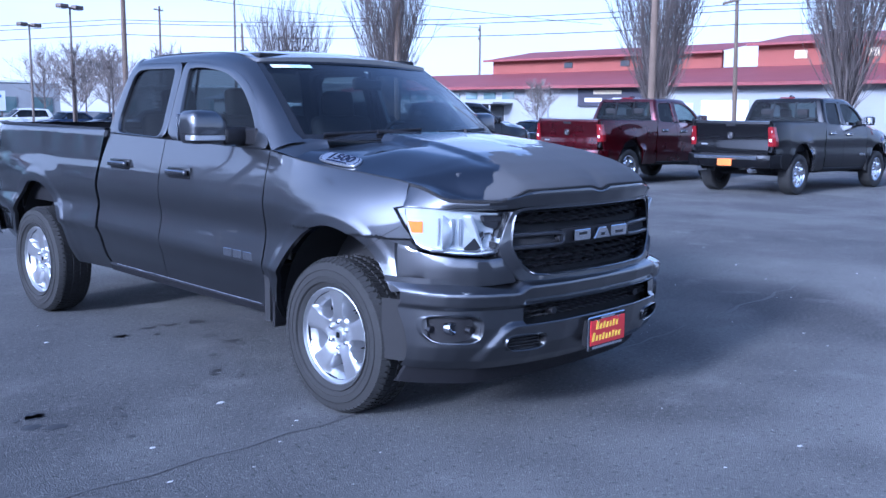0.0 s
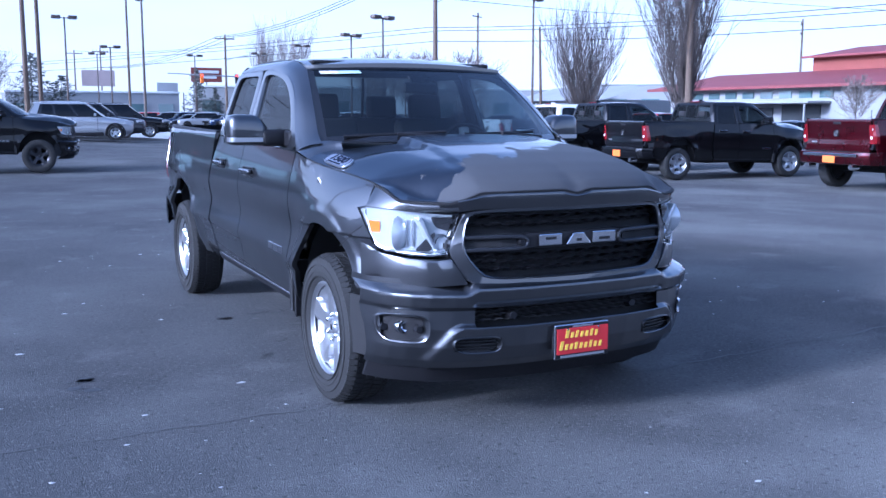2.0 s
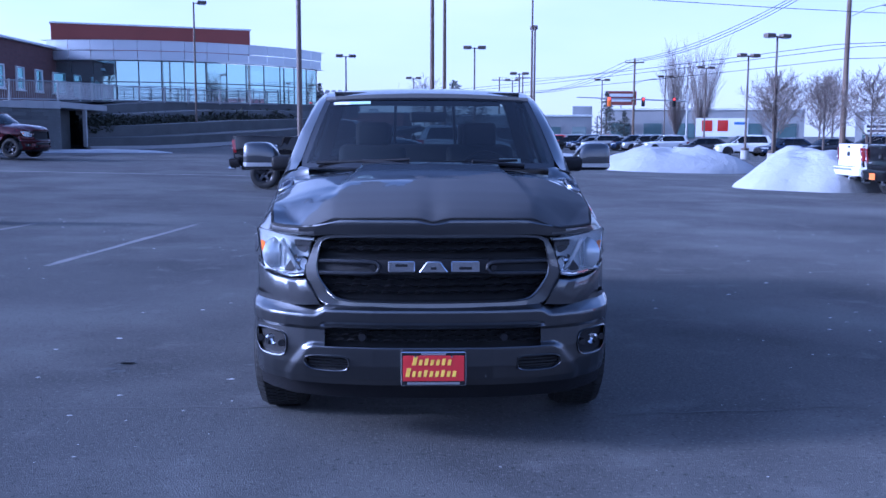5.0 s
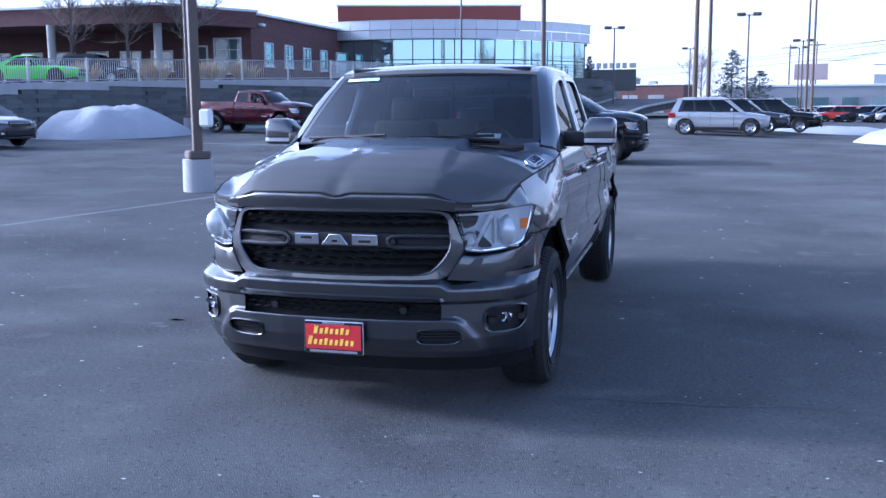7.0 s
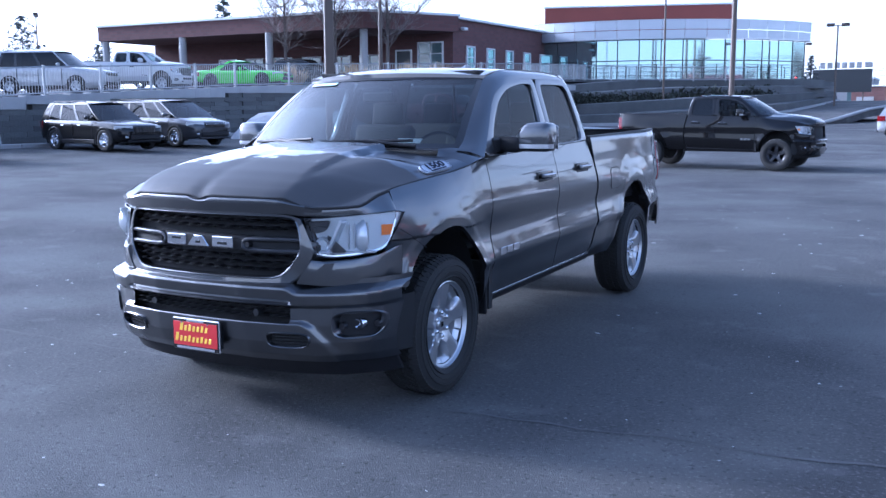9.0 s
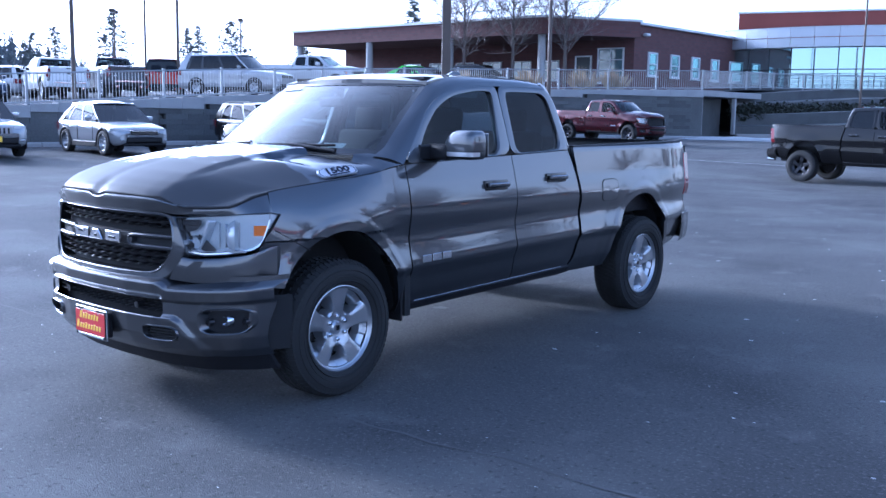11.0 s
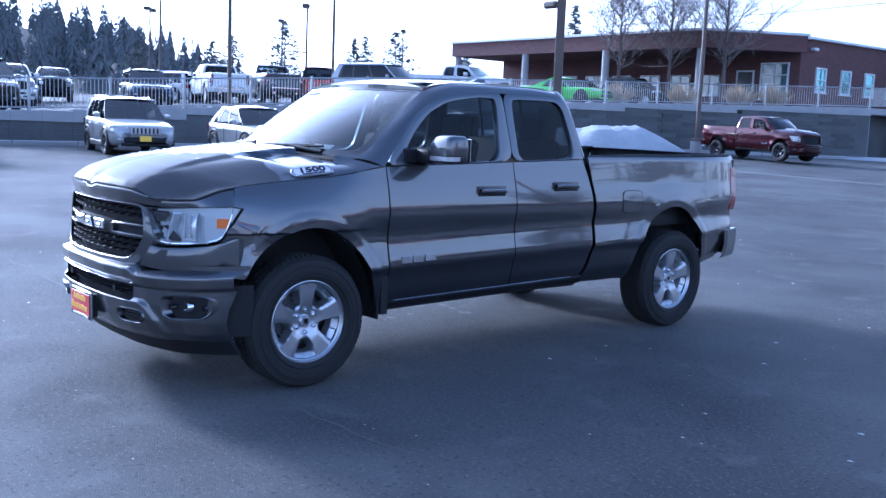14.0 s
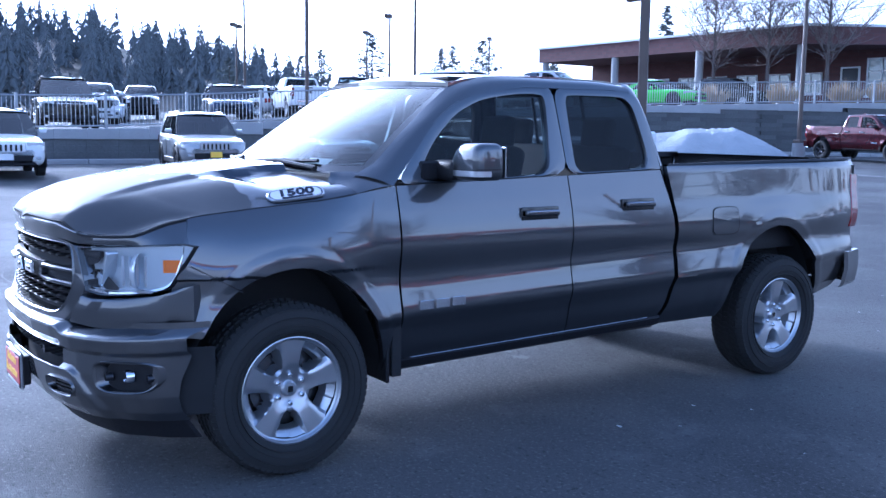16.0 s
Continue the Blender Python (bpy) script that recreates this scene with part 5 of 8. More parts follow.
    seat(ca, 0.40, 1.18)
    seat(ca, -0.40, 1.18)
    seat(ca, 0.0, 1.98, 1.4)
    wh = link("steering_wheel", *lathe([(0.0, 0.172), (0.014, 0.186), (0.0, 0.20), (-0.014, 0.186), (0.0, 0.172)], 24, "z"), M_TRIM, ca)
    wh.matrix_local = pose(0.40, 0.83, 1.32, 62, 0, 0)
    # the tail stands a little further back
    for ob in body.children_recursive:
        if ob.type == "MESH":
            for v in ob.data.vertices:
                if v.co.y > 3.95:
                    v.co.y += 0.05 * float(smoothstep(3.95, 4.3, v.co.y))
    # wheels
    for y in AXLES:
        for s in (1, -1):
            wheel("wheel", T, (s * HUB_X, y, HUB_Z if not lift else HUB_Z + 0.02), s, style, fine, HUB_Z if not lift else HUB_Z + 0.02)
    return T


truck = pickup("pickup_truck", pose(0, 0, 0), "dark grey metallic extended-cab pickup parked on asphalt, dew on its hood", M_GREY, M_HOOD, "silver", fine=True, front_plate=M_PLATE_RED, rear_plate=M_PLATE_ORANGE)

# ---- the lot, walls and buildings ----
def asphalt():
    m = material("worn asphalt", (0.074, 0.075, 0.077), 0.82, spec=0.19, vary=0.0, fine=0.42, fine_scale=70, bump=0.009, bump_scale=110)
    n, l = m.node_tree.nodes, m.node_tree.links
    b = n["Principled BSDF"]
    geo = n.new("ShaderNodeNewGeometry")
    b.inputs["Diffuse Roughness"].default_value = 0.5
    src = b.inputs["Base Color"].links[0].from_socket
    cur = src
    # pale dusty patches, dark worn patches, small speckle of stones
    for sc, lo, hi, col, amt, det in ((0.30, 0.46, 0.64, (0.125, 0.126, 0.124), 0.85, 9.0), (0.42, 0.49, 0.66, (0.042, 0.042, 0.045), 0.7, 9.0), (2.2, 0.58, 0.70, (0.13, 0.13, 0.132), 0.55, 7.0), (45.0, 0.57, 0.66, (0.19, 0.19, 0.185), 0.45, 3.0), (28.0, 0.60, 0.68, (0.020, 0.020, 0.022), 0.55, 3.0)):
        t, r, mx = n.new("ShaderNodeTexNoise"), n.new("ShaderNodeMapRange"), n.new("ShaderNodeMix")
        t.inputs["Scale"].default_value, t.inputs["Detail"].default_value = sc, det
        r.inputs["From Min"].default_value, r.inputs["From Max"].default_value, r.inputs["To Max"].default_value = lo, hi, amt
        l.new(geo.outputs["Position"], t.inputs["Vector"])
        l.new(t.outputs[0], r.inputs[0])
        mx.data_type = "RGBA"
        l.new(r.outputs[0], mx.inputs["Factor"])
        l.new(cur, mx.inputs["A"])
        mx.inputs["B"].default_value = (*col, 1)
        cur = mx.outputs["Result"]
    l.new(cur, b.inputs["Base Color"])
    t, r = n.new("ShaderNodeTexNoise"), n.new("ShaderNodeMapRange")
    t.inputs["Scale"].default_value, t.inputs["Detail"].default_value = 0.4, 8.0
    r.inputs["To Min"].default_value, r.inputs["To Max"].default_value = 0.70, 0.95
    l.new(geo.outputs["Position"], t.inputs["Vector"])
    l.new(t.outputs[0], r.inputs[0])
    l.new(r.outputs[0], b.inputs["Roughness"])
    return m


M_ASPH = asphalt()
M_WET = material("damp dark asphalt", (0.032, 0.032, 0.034), 0.55, vary=0.2, scale=9)
M_FLAKE = material("pale grit", (0.45, 0.45, 0.46), 0.8, vary=0.2, scale=30)
M_FRESHLINE = material("white road paint", (0.30, 0.30, 0.305), 0.85, vary=0.3, scale=3, fine=0.3, fine_scale=30)
M_LINE = material("worn white road paint", (0.17, 0.17, 0.175), 0.85, vary=0.4, scale=3, fine=0.3, fine_scale=30)
M_CRACK = material("grey crack sealer", (0.085, 0.085, 0.088), 0.9, vary=0.4, scale=2)
M_CONC = material("pale concrete", (0.36, 0.36, 0.36), 0.85, vary=0.18, scale=1.2, fine=0.12, fine_scale=25, bump=0.003, bump_scale=40)
M_BLOCK = material("dark stained wall block", (0.105, 0.108, 0.108), 0.9, vary=0.35, scale=0.8, fine=0.25, fine_scale=14, each=0.22, bump=0.012, bump_scale=9)
M_STEEL = material("galvanised steel", (0.38, 0.39, 0.40), 0.5, 0.6, vary=0.1, scale=6)
M_BROWNPOLE = material("brown painted steel pole", (0.10, 0.075, 0.06), 0.55, vary=0.15, scale=2)
M_WOOD = material("weathered utility pole wood", (0.13, 0.095, 0.07), 0.9, vary=0.3, scale=2, fine=0.2, fine_scale=30)
M_WIRE = material("black cable", (0.02, 0.02, 0.02), 0.7)
M_SNOW = material("old snow", (0.41, 0.425, 0.45), 0.8, vary=0.12, scale=1.5, fine=0.05, fine_scale=20, bump=0.05, bump_scale=5, tint2=(0.34, 0.35, 0.36))
M_METALPANEL = material("pale metal cladding", (0.50, 0.53, 0.57), 0.35, 0.5, vary=0.06, scale=0.5, each=0.05)
M_FRAME = material("white window frame", (0.70, 0.72, 0.72), 0.5, vary=0.05)
M_DARKFRAME = material("dark window frame", (0.05, 0.055, 0.06), 0.4, 0.5, vary=0.1)
M_WINDOW = material("reflecting window glass", (0.10, 0.16, 0.17), 0.04, 0.0, coat=1.0, spec=1.0, vary=0.1, scale=0.4, each=0.25)
M_SHOWGLASS = material("teal mirrored show window", (0.42, 0.58, 0.60), 0.03, 0.9, vary=0.08, scale=0.2, each=0.08)
M_REDROOF = material("faded red metal roof", (0.20, 0.050, 0.052), 0.7, 0.0, vary=0.18, scale=0.25, fine=0.08, fine_scale=6)
M_REDWALL = material("orange-red clapboard", (0.22, 0.060, 0.045), 0.8, vary=0.12, scale=0.6)
M_WHITEWALL = material("dirty white wall", (0.29, 0.30, 0.31), 0.8, vary=0.12, scale=0.4)
M_GREYWALL = material("grey wall", (0.28, 0.29, 0.30), 0.8, vary=0.12, scale=0.4)
M_BLUEWALL = material("blue awning", (0.06, 0.16, 0.42), 0.6, vary=0.1)
M_CREAM = material("cream window", (0.62, 0.54, 0.36), 0.5, vary=0.1)
M_PURPLE = material("dark printed sign", (0.03, 0.028, 0.045), 0.6, vary=0.1)
M_EARTH = material("planted bank of dark shrubs and bark", (0.045, 0.042, 0.035), 0.95, vary=0.4, scale=0.7, fine=0.3, fine_scale=8, bump=0.05, bump_scale=3)
M_BILL = material("billboard sheet", (0.45, 0.36, 0.34), 0.6, vary=0.3, scale=0.4)


def brick():
    m = material("red-brown brick", (0.19, 0.062, 0.05), 0.85, vary=0.12, scale=0.5)
    n, l = m.node_tree.nodes, m.node_tree.links
    b = n["Principled BSDF"]
    tc, mp, br = n.new("ShaderNodeTexCoord"), n.new("ShaderNodeMapping"), n.new("ShaderNodeTexBrick")
    mp.inputs["Rotation"].default_value = (radians(90), 0, 0)
    br.inputs["Scale"].default_value = 1.0
    br.inputs["Brick Width"].default_value, br.inputs["Row Height"].default_value, br.inputs["Mortar Size"].default_value = 0.4, 0.2, 0.012
    br.inputs["Color1"].default_value, br.inputs["Color2"].default_value, br.inputs["Mortar"].default_value = (0.105, 0.050, 0.048, 1), (0.135, 0.064, 0.060, 1), (0.10, 0.068, 0.066, 1)
    l.new(tc.outputs["Object"], mp.inputs[0])
    l.new(mp.outputs[0], br.inputs[0])
    l.new(br.outputs[0], b.inputs["Base Color"])
    return m


M_BRICK = brick()

# ground: one sheet to the horizon
gx = [-2500, -1200, -600, -300, -150, -100, -70, -52] + list(np.arange(-40, 41, 2.0)) + [50, 60, 80, 120, 200, 400, 900, 2500]
gy = [-2500, -900, -300, -100, -50] + list(np.arange(-30, 81, 2.0)) + [90, 110, 150, 250, 500, 1200, 3000]
tagged(link("ground", *sheet([[(x, y, ground_z(x, y)) for x in gx] for y in gy]), M_ASPH), "worn dark grey asphalt car lot with pale dusty patches", "asphalt", kind="structure")


def flat_strip(name, pts, width, mat, label, lift=0.004, kind="structure", jitter=0.0):
    rng = random.Random(len(pts) + int(width * 1000))
    p = [Vector((x, y)) for x, y in pts]
    left, right = [], []
    for i, c in enumerate(p):
        d = (p[min(i + 1, len(p) - 1)] - p[max(i - 1, 0)]).normalized()
        n_ = Vector((-d.y, d.x)) * width * 0.5 * (1 + jitter * rng.uniform(-1, 1))
        for s, out in ((1, left), (-1, right)):
            q = c + s * n_
            out.append((q.x, q.y, ground_z(q.x, q.y) + lift))
    ob = link(name, *sheet([right, left]), mat, smooth=False)
    return tagged(ob, label, name.split("_")[-1], kind=kind)


def wander(a, b, n, amp, seed):
    rng = random.Random(seed)
    return [(a[0] + (b[0] - a[0]) * i / n + rng.uniform(-amp, amp) * (0 < i < n), a[1] + (b[1] - a[1]) * i / n + rng.uniform(-amp, amp)) for i in range(n + 1)]


flat_strip("pavement_crack", wander((-6.0, -0.12), (0.0, -0.18), 26, 0.035, 1), 0.022, M_CRACK, "thin pale crack across the asphalt", jitter=0.7)
flat_strip("pavement_crack", wander((0.9, -0.36), (5.2, -0.05), 22, 0.035, 2), 0.024, M_CRACK, "thin pale crack across the asphalt", jitter=0.7)
flat_strip("pavement_crack", wander((0.6, 4.9), (6.5, 5.6), 22, 0.04, 3), 0.022, M_CRACK, "thin pale crack across the asphalt", jitter=0.7)
flat_strip("parking_line", wander((-4.52, 5.9), (-3.95, 11.4), 12, 0.01, 4), 0.10, M_LINE, "faded white parking line on the asphalt", jitter=0.25)
flat_strip("parking_line", wander((-7.4, 5.4), (-6.6, 11.0), 12, 0.01, 5), 0.09, M_LINE, "faded white parking line on the asphalt", jitter=0.3)
flat_strip("parking_line", wander((-17.0, 27.2), (-5.0, 27.9), 12, 0.0, 6), 0.12, M_FRESHLINE, "white parking line on the asphalt")


def splash(x, y, r, seed, mat, name, label):
    rng = random.Random(seed)
    n = 14
    pts = []
    for k in range(n):
        a = k * math.tau / n
        q = r * rng.uniform(0.55, 1.15)
        pts.append((x + q * 1.2 * math.cos(a), y + q * 0.9 * math.sin(a), ground_z(x, y) + 0.003))
    return tagged(link(name, pts, [tuple(range(n))], mat, smooth=False), label, "stain", "wet spots on the asphalt", kind="structure")


rng = random.Random(11)
for k, (x, y, r) in enumerate(((-0.75, 2.24, 0.10), (-0.79, 1.03, 0.06), (-1.22, 0.84, 0.05), (-0.58, 1.58, 0.08), (-1.82, 0.62, 0.05), (-2.14, 0.83, 0.09), (-2.08, 0.37, 0.05), (-1.59, -0.83, 0.03))):
    for j in range(6 if r > 0.055 else 4):
        splash(x + rng.gauss(0, 0.16), y + rng.gauss(0, 0.14), r * rng.uniform(0.2, 0.6), 50 * k + j, M_WET, "wet_stain", "small dark wet spot on the asphalt")
# pale grit and ice crumbs strewn over the lot
verts, faces = [], []
for k in range(520):
    x, y = (rng.uniform(-7, 7), rng.uniform(-7, 12)) if k < 700 else (rng.gauss(-3.2, 1.2), rng.gauss(4.0, 2.5))
    r = rng.choice((0.004, 0.005, 0.006, 0.007, 0.010, 0.012, 0.016)) * rng.uniform(0.7, 1.3)
    if -1.1 < x < 1.1 and -1.2 < y < 4.6:
        continue
    b, z, a0 = len(verts), ground_z(x, y), rng.uniform(0, 6)
    for j in range(5):
        a = a0 + j * math.tau / 5
        q = r * rng.uniform(0.5, 1.2)
        verts.append((x + q * 1.6 * math.cos(a), y + q * math.sin(a), z + 0.002))
    verts.append((x, y, z + 0.3 * r + 0.002))
    faces += [(b + j, b + (j + 1) % 5, b + 5) for j in range(5)]
tagged(link("grit", verts, faces, M_FLAKE, smooth=False), "pale grit and ice crumbs strewn on asphalt", "grit", kind="stuff")

# ---- retaining wall and the upper lot ----
WALL = [(-29.5, -45.0), (-26.8, 4.0), (-26.8, 20.0), (-27.0, 31.0), (-25.6, 37.5), (-19.3, 47.5)]


def upper_z(y):
    return float(np.interp(y, [-45, 4, 8, 20, 31, 37.5, 47.5, 60, 90], [1.15, 1.35, 1.45, 2.2, 2.75, 3.0, 3.25, 3.7, 4.0]))


def along(path, step):
    """Points every step metres along a polyline, with the direction."""
    out = []
    for a, b in zip(path[:-1], path[1:]):
        a, b = Vector(a), Vector(b)
        n_ = max(1, int((b - a).length / step))
        out += [(a + (b - a) * k / n_, (b - a).normalized(), (b - a).length / n_) for k in range(n_)]
    return out


wall = new("retaining_wall")
tagged(wall, "dark stained block retaining wall with stepped pale coping", "wall", kind="structure")
unit = bmesh.new()
box(unit, (1.0, 0.30, 0.197), (0, 0, 0.0985), 0.007)
stone_me = bpy.data.meshes.new("stone")
unit.to_mesh(stone_me)
unit.free()
stone_me.materials.append(M_BLOCK)
near = [q for q in along(WALL[1:], 1.0)]
count = 0
bulk_v, bulk_f = [], []
for k, (p, d, ln) in enumerate(along(WALL, 1.0)):
    top = upper_z(p.y) - 0.12
    base = ground_z(p.x, p.y) - 0.1
    rows_n = int((top - base) / 0.2)
    ang = math.atan2(d.y, d.x)
    c = p + d * ln / 2
    # one solid core behind the stones
    q = Vector((-d.y, d.x)) * 0.25
    b = len(bulk_v)
    for zz in (base, base + rows_n * 0.2):
        for e in (p + q * 0.3, p + d * ln + q * 0.3, p + d * ln + q * 2, p + q * 2):
            bulk_v.append((e.x, e.y, zz))
    bulk_f += [(b, b + 1, b + 5, b + 4), (b + 4, b + 5, b + 6, b + 7)]
    for r in range(rows_n):
        if count > 296 or p.y < 17:
            off = 0.02 * ((r * 7 + k * 3) % 5) / 5
            n_ = Vector((d.y, -d.x)) * (0.13 + off)
            b = len(bulk_v)
            s0, s1 = p + d * 0.003, p + d * (ln - 0.003)
            for e, zz in ((s0, base + r * 0.2 + 0.002), (s1, base + r * 0.2 + 0.002), (s1, base + r * 0.2 + 0.198), (s0, base + r * 0.2 + 0.198)):
                bulk_v.append((e.x + n_.x, e.y + n_.y, zz))
                bulk_v.append((e.x, e.y, zz))
            bulk_f += [(b, b + 2, b + 4, b + 6), (b, b + 1, b + 3, b + 2), (b + 4, b + 5, b + 7, b + 6), (b + 2, b + 3, b + 5, b + 4), (b + 6, b + 7, b + 1, b)]
        elif p.y >= 17:
            st = new("stone", stone_me)
            st.parent = wall
            st.matrix_local = Matrix.Translation((c.x + (r % 2) * 0.3 * d.x, c.y + (r % 2) * 0.3 * d.y, base + r * 0.2)) @ Matrix.Rotation(ang, 4, "Z") @ Matrix.Diagonal((ln * 0.997, 1 + 0.10 * ((r * 5 + k) % 3) / 3, 1.01, 1))
            count += 1
        else:
            st = new("stone", stone_me)
            st.parent = wall
            st.matrix_local = Matrix.Translation((c.x, c.y, base + r * 0.2)) @ Matrix.Rotation(ang, 4, "Z") @ Matrix.Diagonal((ln * 0.985, 1, 1, 1))
            count += 1
    # coping of pale concrete
    h = max(0.25, upper_z(p.y + d.y * ln) - (base + rows_n * 0.2) + 0.10)
    cp = block("coping", (ln + 0.004, 0.42, h), (0, 0, 0), M_CONC, wall, 0.012)
    cp.matrix_local = Matrix.Translation((c.x, c.y, base + rows_n * 0.2 + h / 2)) @ Matrix.Rotation(ang, 4, "Z")
tagged(link("wall_core", bulk_v, bulk_f, M_BLOCK, wall, smooth=False), kind="stuff")
# kerb along the foot of the wall
kerb = [(x + 1.4, y - 0.3) for x, y in WALL]
kv = []
for p, d, ln in along(kerb, 2.0):
    kb = block("kerb", (ln * 0.99, 0.18, 0.26), (0, 0, 0), M_CONC, None, 0.03)
    kb.matrix_world = Matrix.Translation((p.x + d.x * ln / 2, p.y + d.y * ln / 2, ground_z(p.x, p.y) + 0.02)) @ Matrix.Rotation(math.atan2(d.y, d.x), 4, "Z")
    tagged(kb, "pale concrete kerb at the foot of the wall", "kerb", "kerbs along the wall", kind="structure")

# upper lot surface
edge = [(p.x - 0.2, p.y, upper_z(p.y)) for p, d, ln in along(WALL, 3.0)] + [(-19.5, 47.5, upper_z(47.5)), (-20.4, 56.0, 3.6), (-20.5, 68.0, 3.9), (-20.5, 110, 4.2)]
rows = [edge] + [[(x - w, y, z + w * 0.004) for x, y, z in edge] for w in (6.0, 15.0, 30.0, 60.0)] + [[(-420.0, y, z + 2.0) for x, y, z in edge]]
tagged(link("upper_lot", *sheet(rows)[:2], M_ASPH), "raised asphalt lot behind the retaining wall", "asphalt", kind="structure")

# steel railing on the wall
fence = empty("railing", Matrix.Identity(4), "galvanised steel railing on top of the retaining wall", "railing")
bal_v, bal_f = [], []


def slim(v0, v1, w, out_v, out_f):
    """A thin square bar."""
    a, b = Vector(v0), Vector(v1)
    q = (b - a).to_track_quat("Z", "Y").to_matrix()
    k = len(out_v)
    for p in (a, b):
        out_v.extend(tuple(p + q @ Vector((sx * w, sy * w, 0))) for sx, sy in ((-1, -1), (1, -1), (1, 1), (-1, 1)))
    out_f.extend([(k + i, k + (i + 1) % 4, k + 4 + (i + 1) % 4, k + 4 + i) for i in range(4)] + [(k + 3, k + 2, k + 1, k), (k + 4, k + 5, k + 6, k + 7)])


RAIL = WALL + [(-19.8, 52.5), (-20.5, 61.0), (-17.0, 68.0), (-11.0, 74.0)]
stops = along(RAIL, 2.6)
for k, (p, d, ln) in enumerate(stops):
    z = upper_z(p.y) + 0.08
    block("post", (0.09, 0.09, 1.15), (p.x, p.y, z + 0.575), M_STEEL, fence, 0.008)
    e = p + d * ln
    z2 = upper_z(e.y) + 0.08
    for h in (1.08, 0.12):
        bm = bmesh.new()
        rod(bm, (p.x, p.y, z + h), (e.x, e.y, z2 + h), 0.03, 0.03, 6)
        part("rail", bm, M_STEEL, fence)
    if p.y > 0:
        m_ = int(ln / 0.13)
        for j in range(1, m_):
            t = j / m_
            c = p + d * ln * t
            zz = z + (z2 - z) * t
            slim((c.x, c.y, zz + 0.12), (c.x, c.y, zz + 1.08), 0.009, bal_v, bal_f)
tagged(link("baluster", bal_v, bal_f, M_STEEL, fence, smooth=False), kind="stuff")

# passage under the terrace and the bank below the show room
block("passage_slab", (3.4, 9.0, 0.35), (-21.3, 52.3, 3.2), M_CONC, tagged(new("wall_terrace"), "pale concrete terrace edge over a dark passage", "terrace", kind="structure"), 0.02)
ter = bpy.data.objects["wall_terrace"]
block("passage_back", (0.3, 5.8, 2.9), (-20.9, 50.4, 1.75), M_BLOCK, ter, 0.02)
block("passage_side", (3.6, 0.3, 2.9), (-21.6, 48.1, 1.75), M_BLOCK, ter, 0.02)
block("passage_jamb", (0.22, 0.22, 2.5), (-19.45, 47.7, 1.95), M_CONC, ter, 0.02)
block("passage_jamb", (0.22, 0.22, 2.4), (-19.75, 53.0, 2.0), M_CONC, ter, 0.02)
# stepped stone bank from the passage to the show room terrace, with a kerb at its foot
FOOT = resample([(-19.7, 53.1, 0.70), (-16.6, 56.6, 0.72), (-13.0, 61.0, 0.92), (-10.2, 66.0, 1.14), (-8.4, 72.0, 1.50), (-7.2, 80.0, 2.02), (-6.6, 88.0, 2.45)], 34)
HEAD = resample([(-21.0, 54.6, 3.30), (-20.6, 62.0, 3.7), (-19.4, 69.5, 4.1), (-14.6, 72.6, 4.12), (-10.6, 76.2, 4.12), (-8.4, 80.4, 4.12), (-6.9, 88.2, 4.12)], 34)
for k in range(4):
    lo_, hi_ = FOOT + (HEAD - FOOT) * (0.26 * k), FOOT + (HEAD - FOOT) * (0.26 * k + 0.26 if k < 3 else 1.0)
    rows = [[tuple(p) for p in lo_]]
    rows.append([(p[0], p[1], p[2] + (q[2] - p[2]) * 0.92) for p, q in zip(lo_, hi_)])
    rows.append([(p[0] + (q[0] - p[0]) * 0.08, p[1] + (q[1] - p[1]) * 0.08, q[2] - 0.02) for p, q in zip(lo_, hi_)])
    rows.append([tuple(q) for q in hi_])
    tagged(link("bank_wall", *sheet(rows, (0, 0, -0.15)), M_BLOCK, smooth=False), "dark stacked stone tier of the bank below the terrace", "wall", "tiers of the bank", kind="structure")
rows = [[(p[0] + dx * 0.8, p[1] - dx * 0.6, p[2] + dz) for p in FOOT] for dx, dz in ((0.35, -0.1), (0.35, 0.14), (0.12, 0.15), (0.05, 0.0))]
tagged(link("kerb", *sheet(rows), M_CONC), "pale concrete kerb at the foot of the bank", "kerb", kind="structure")


# ---- brick building with a flat canopy ----
def window_unit(parent, at, yaw, w, h, cols, rws, frame_mat, pane_mat, depth=0.12):
    win = new("window")
    win.parent = parent
    win.matrix_local = Matrix.Translation(at) @ Matrix.Rotation(yaw, 4, "Z")
    bm = bmesh.new()
    t = 0.09
    for x in (-w / 2, w / 2):
        box(bm, (t, depth, h + t), (x, 0, 0))
    for z in (-h / 2, h / 2):
        box(bm, (w - t, depth, t), (0, 0, z))
    for i in range(1, cols):
        box(bm, (0.055, depth * 0.8, h - t), (-w / 2 + w * i / cols, 0, 0))
    for j in range(1, rws):
        box(bm, (w - t, depth * 0.7, 0.055), (0, 0, -h / 2 + h * j / rws))
    part("window_frame", bm, frame_mat, win, smooth=False)
    for i in range(cols):
        for j in range(rws):
            block("pane", (w / cols - 0.06, 0.012, h / rws - 0.06), (-w / 2 + w * (i + 0.5) / cols, 0.02, -h / 2 + h * (j + 0.5) / rws), pane_mat, win, 0)
    block("sill", (w + 0.2, depth + 0.06, 0.07), (0, -0.03, -h / 2 - 0.08), frame_mat, win, 0.01)
    return win


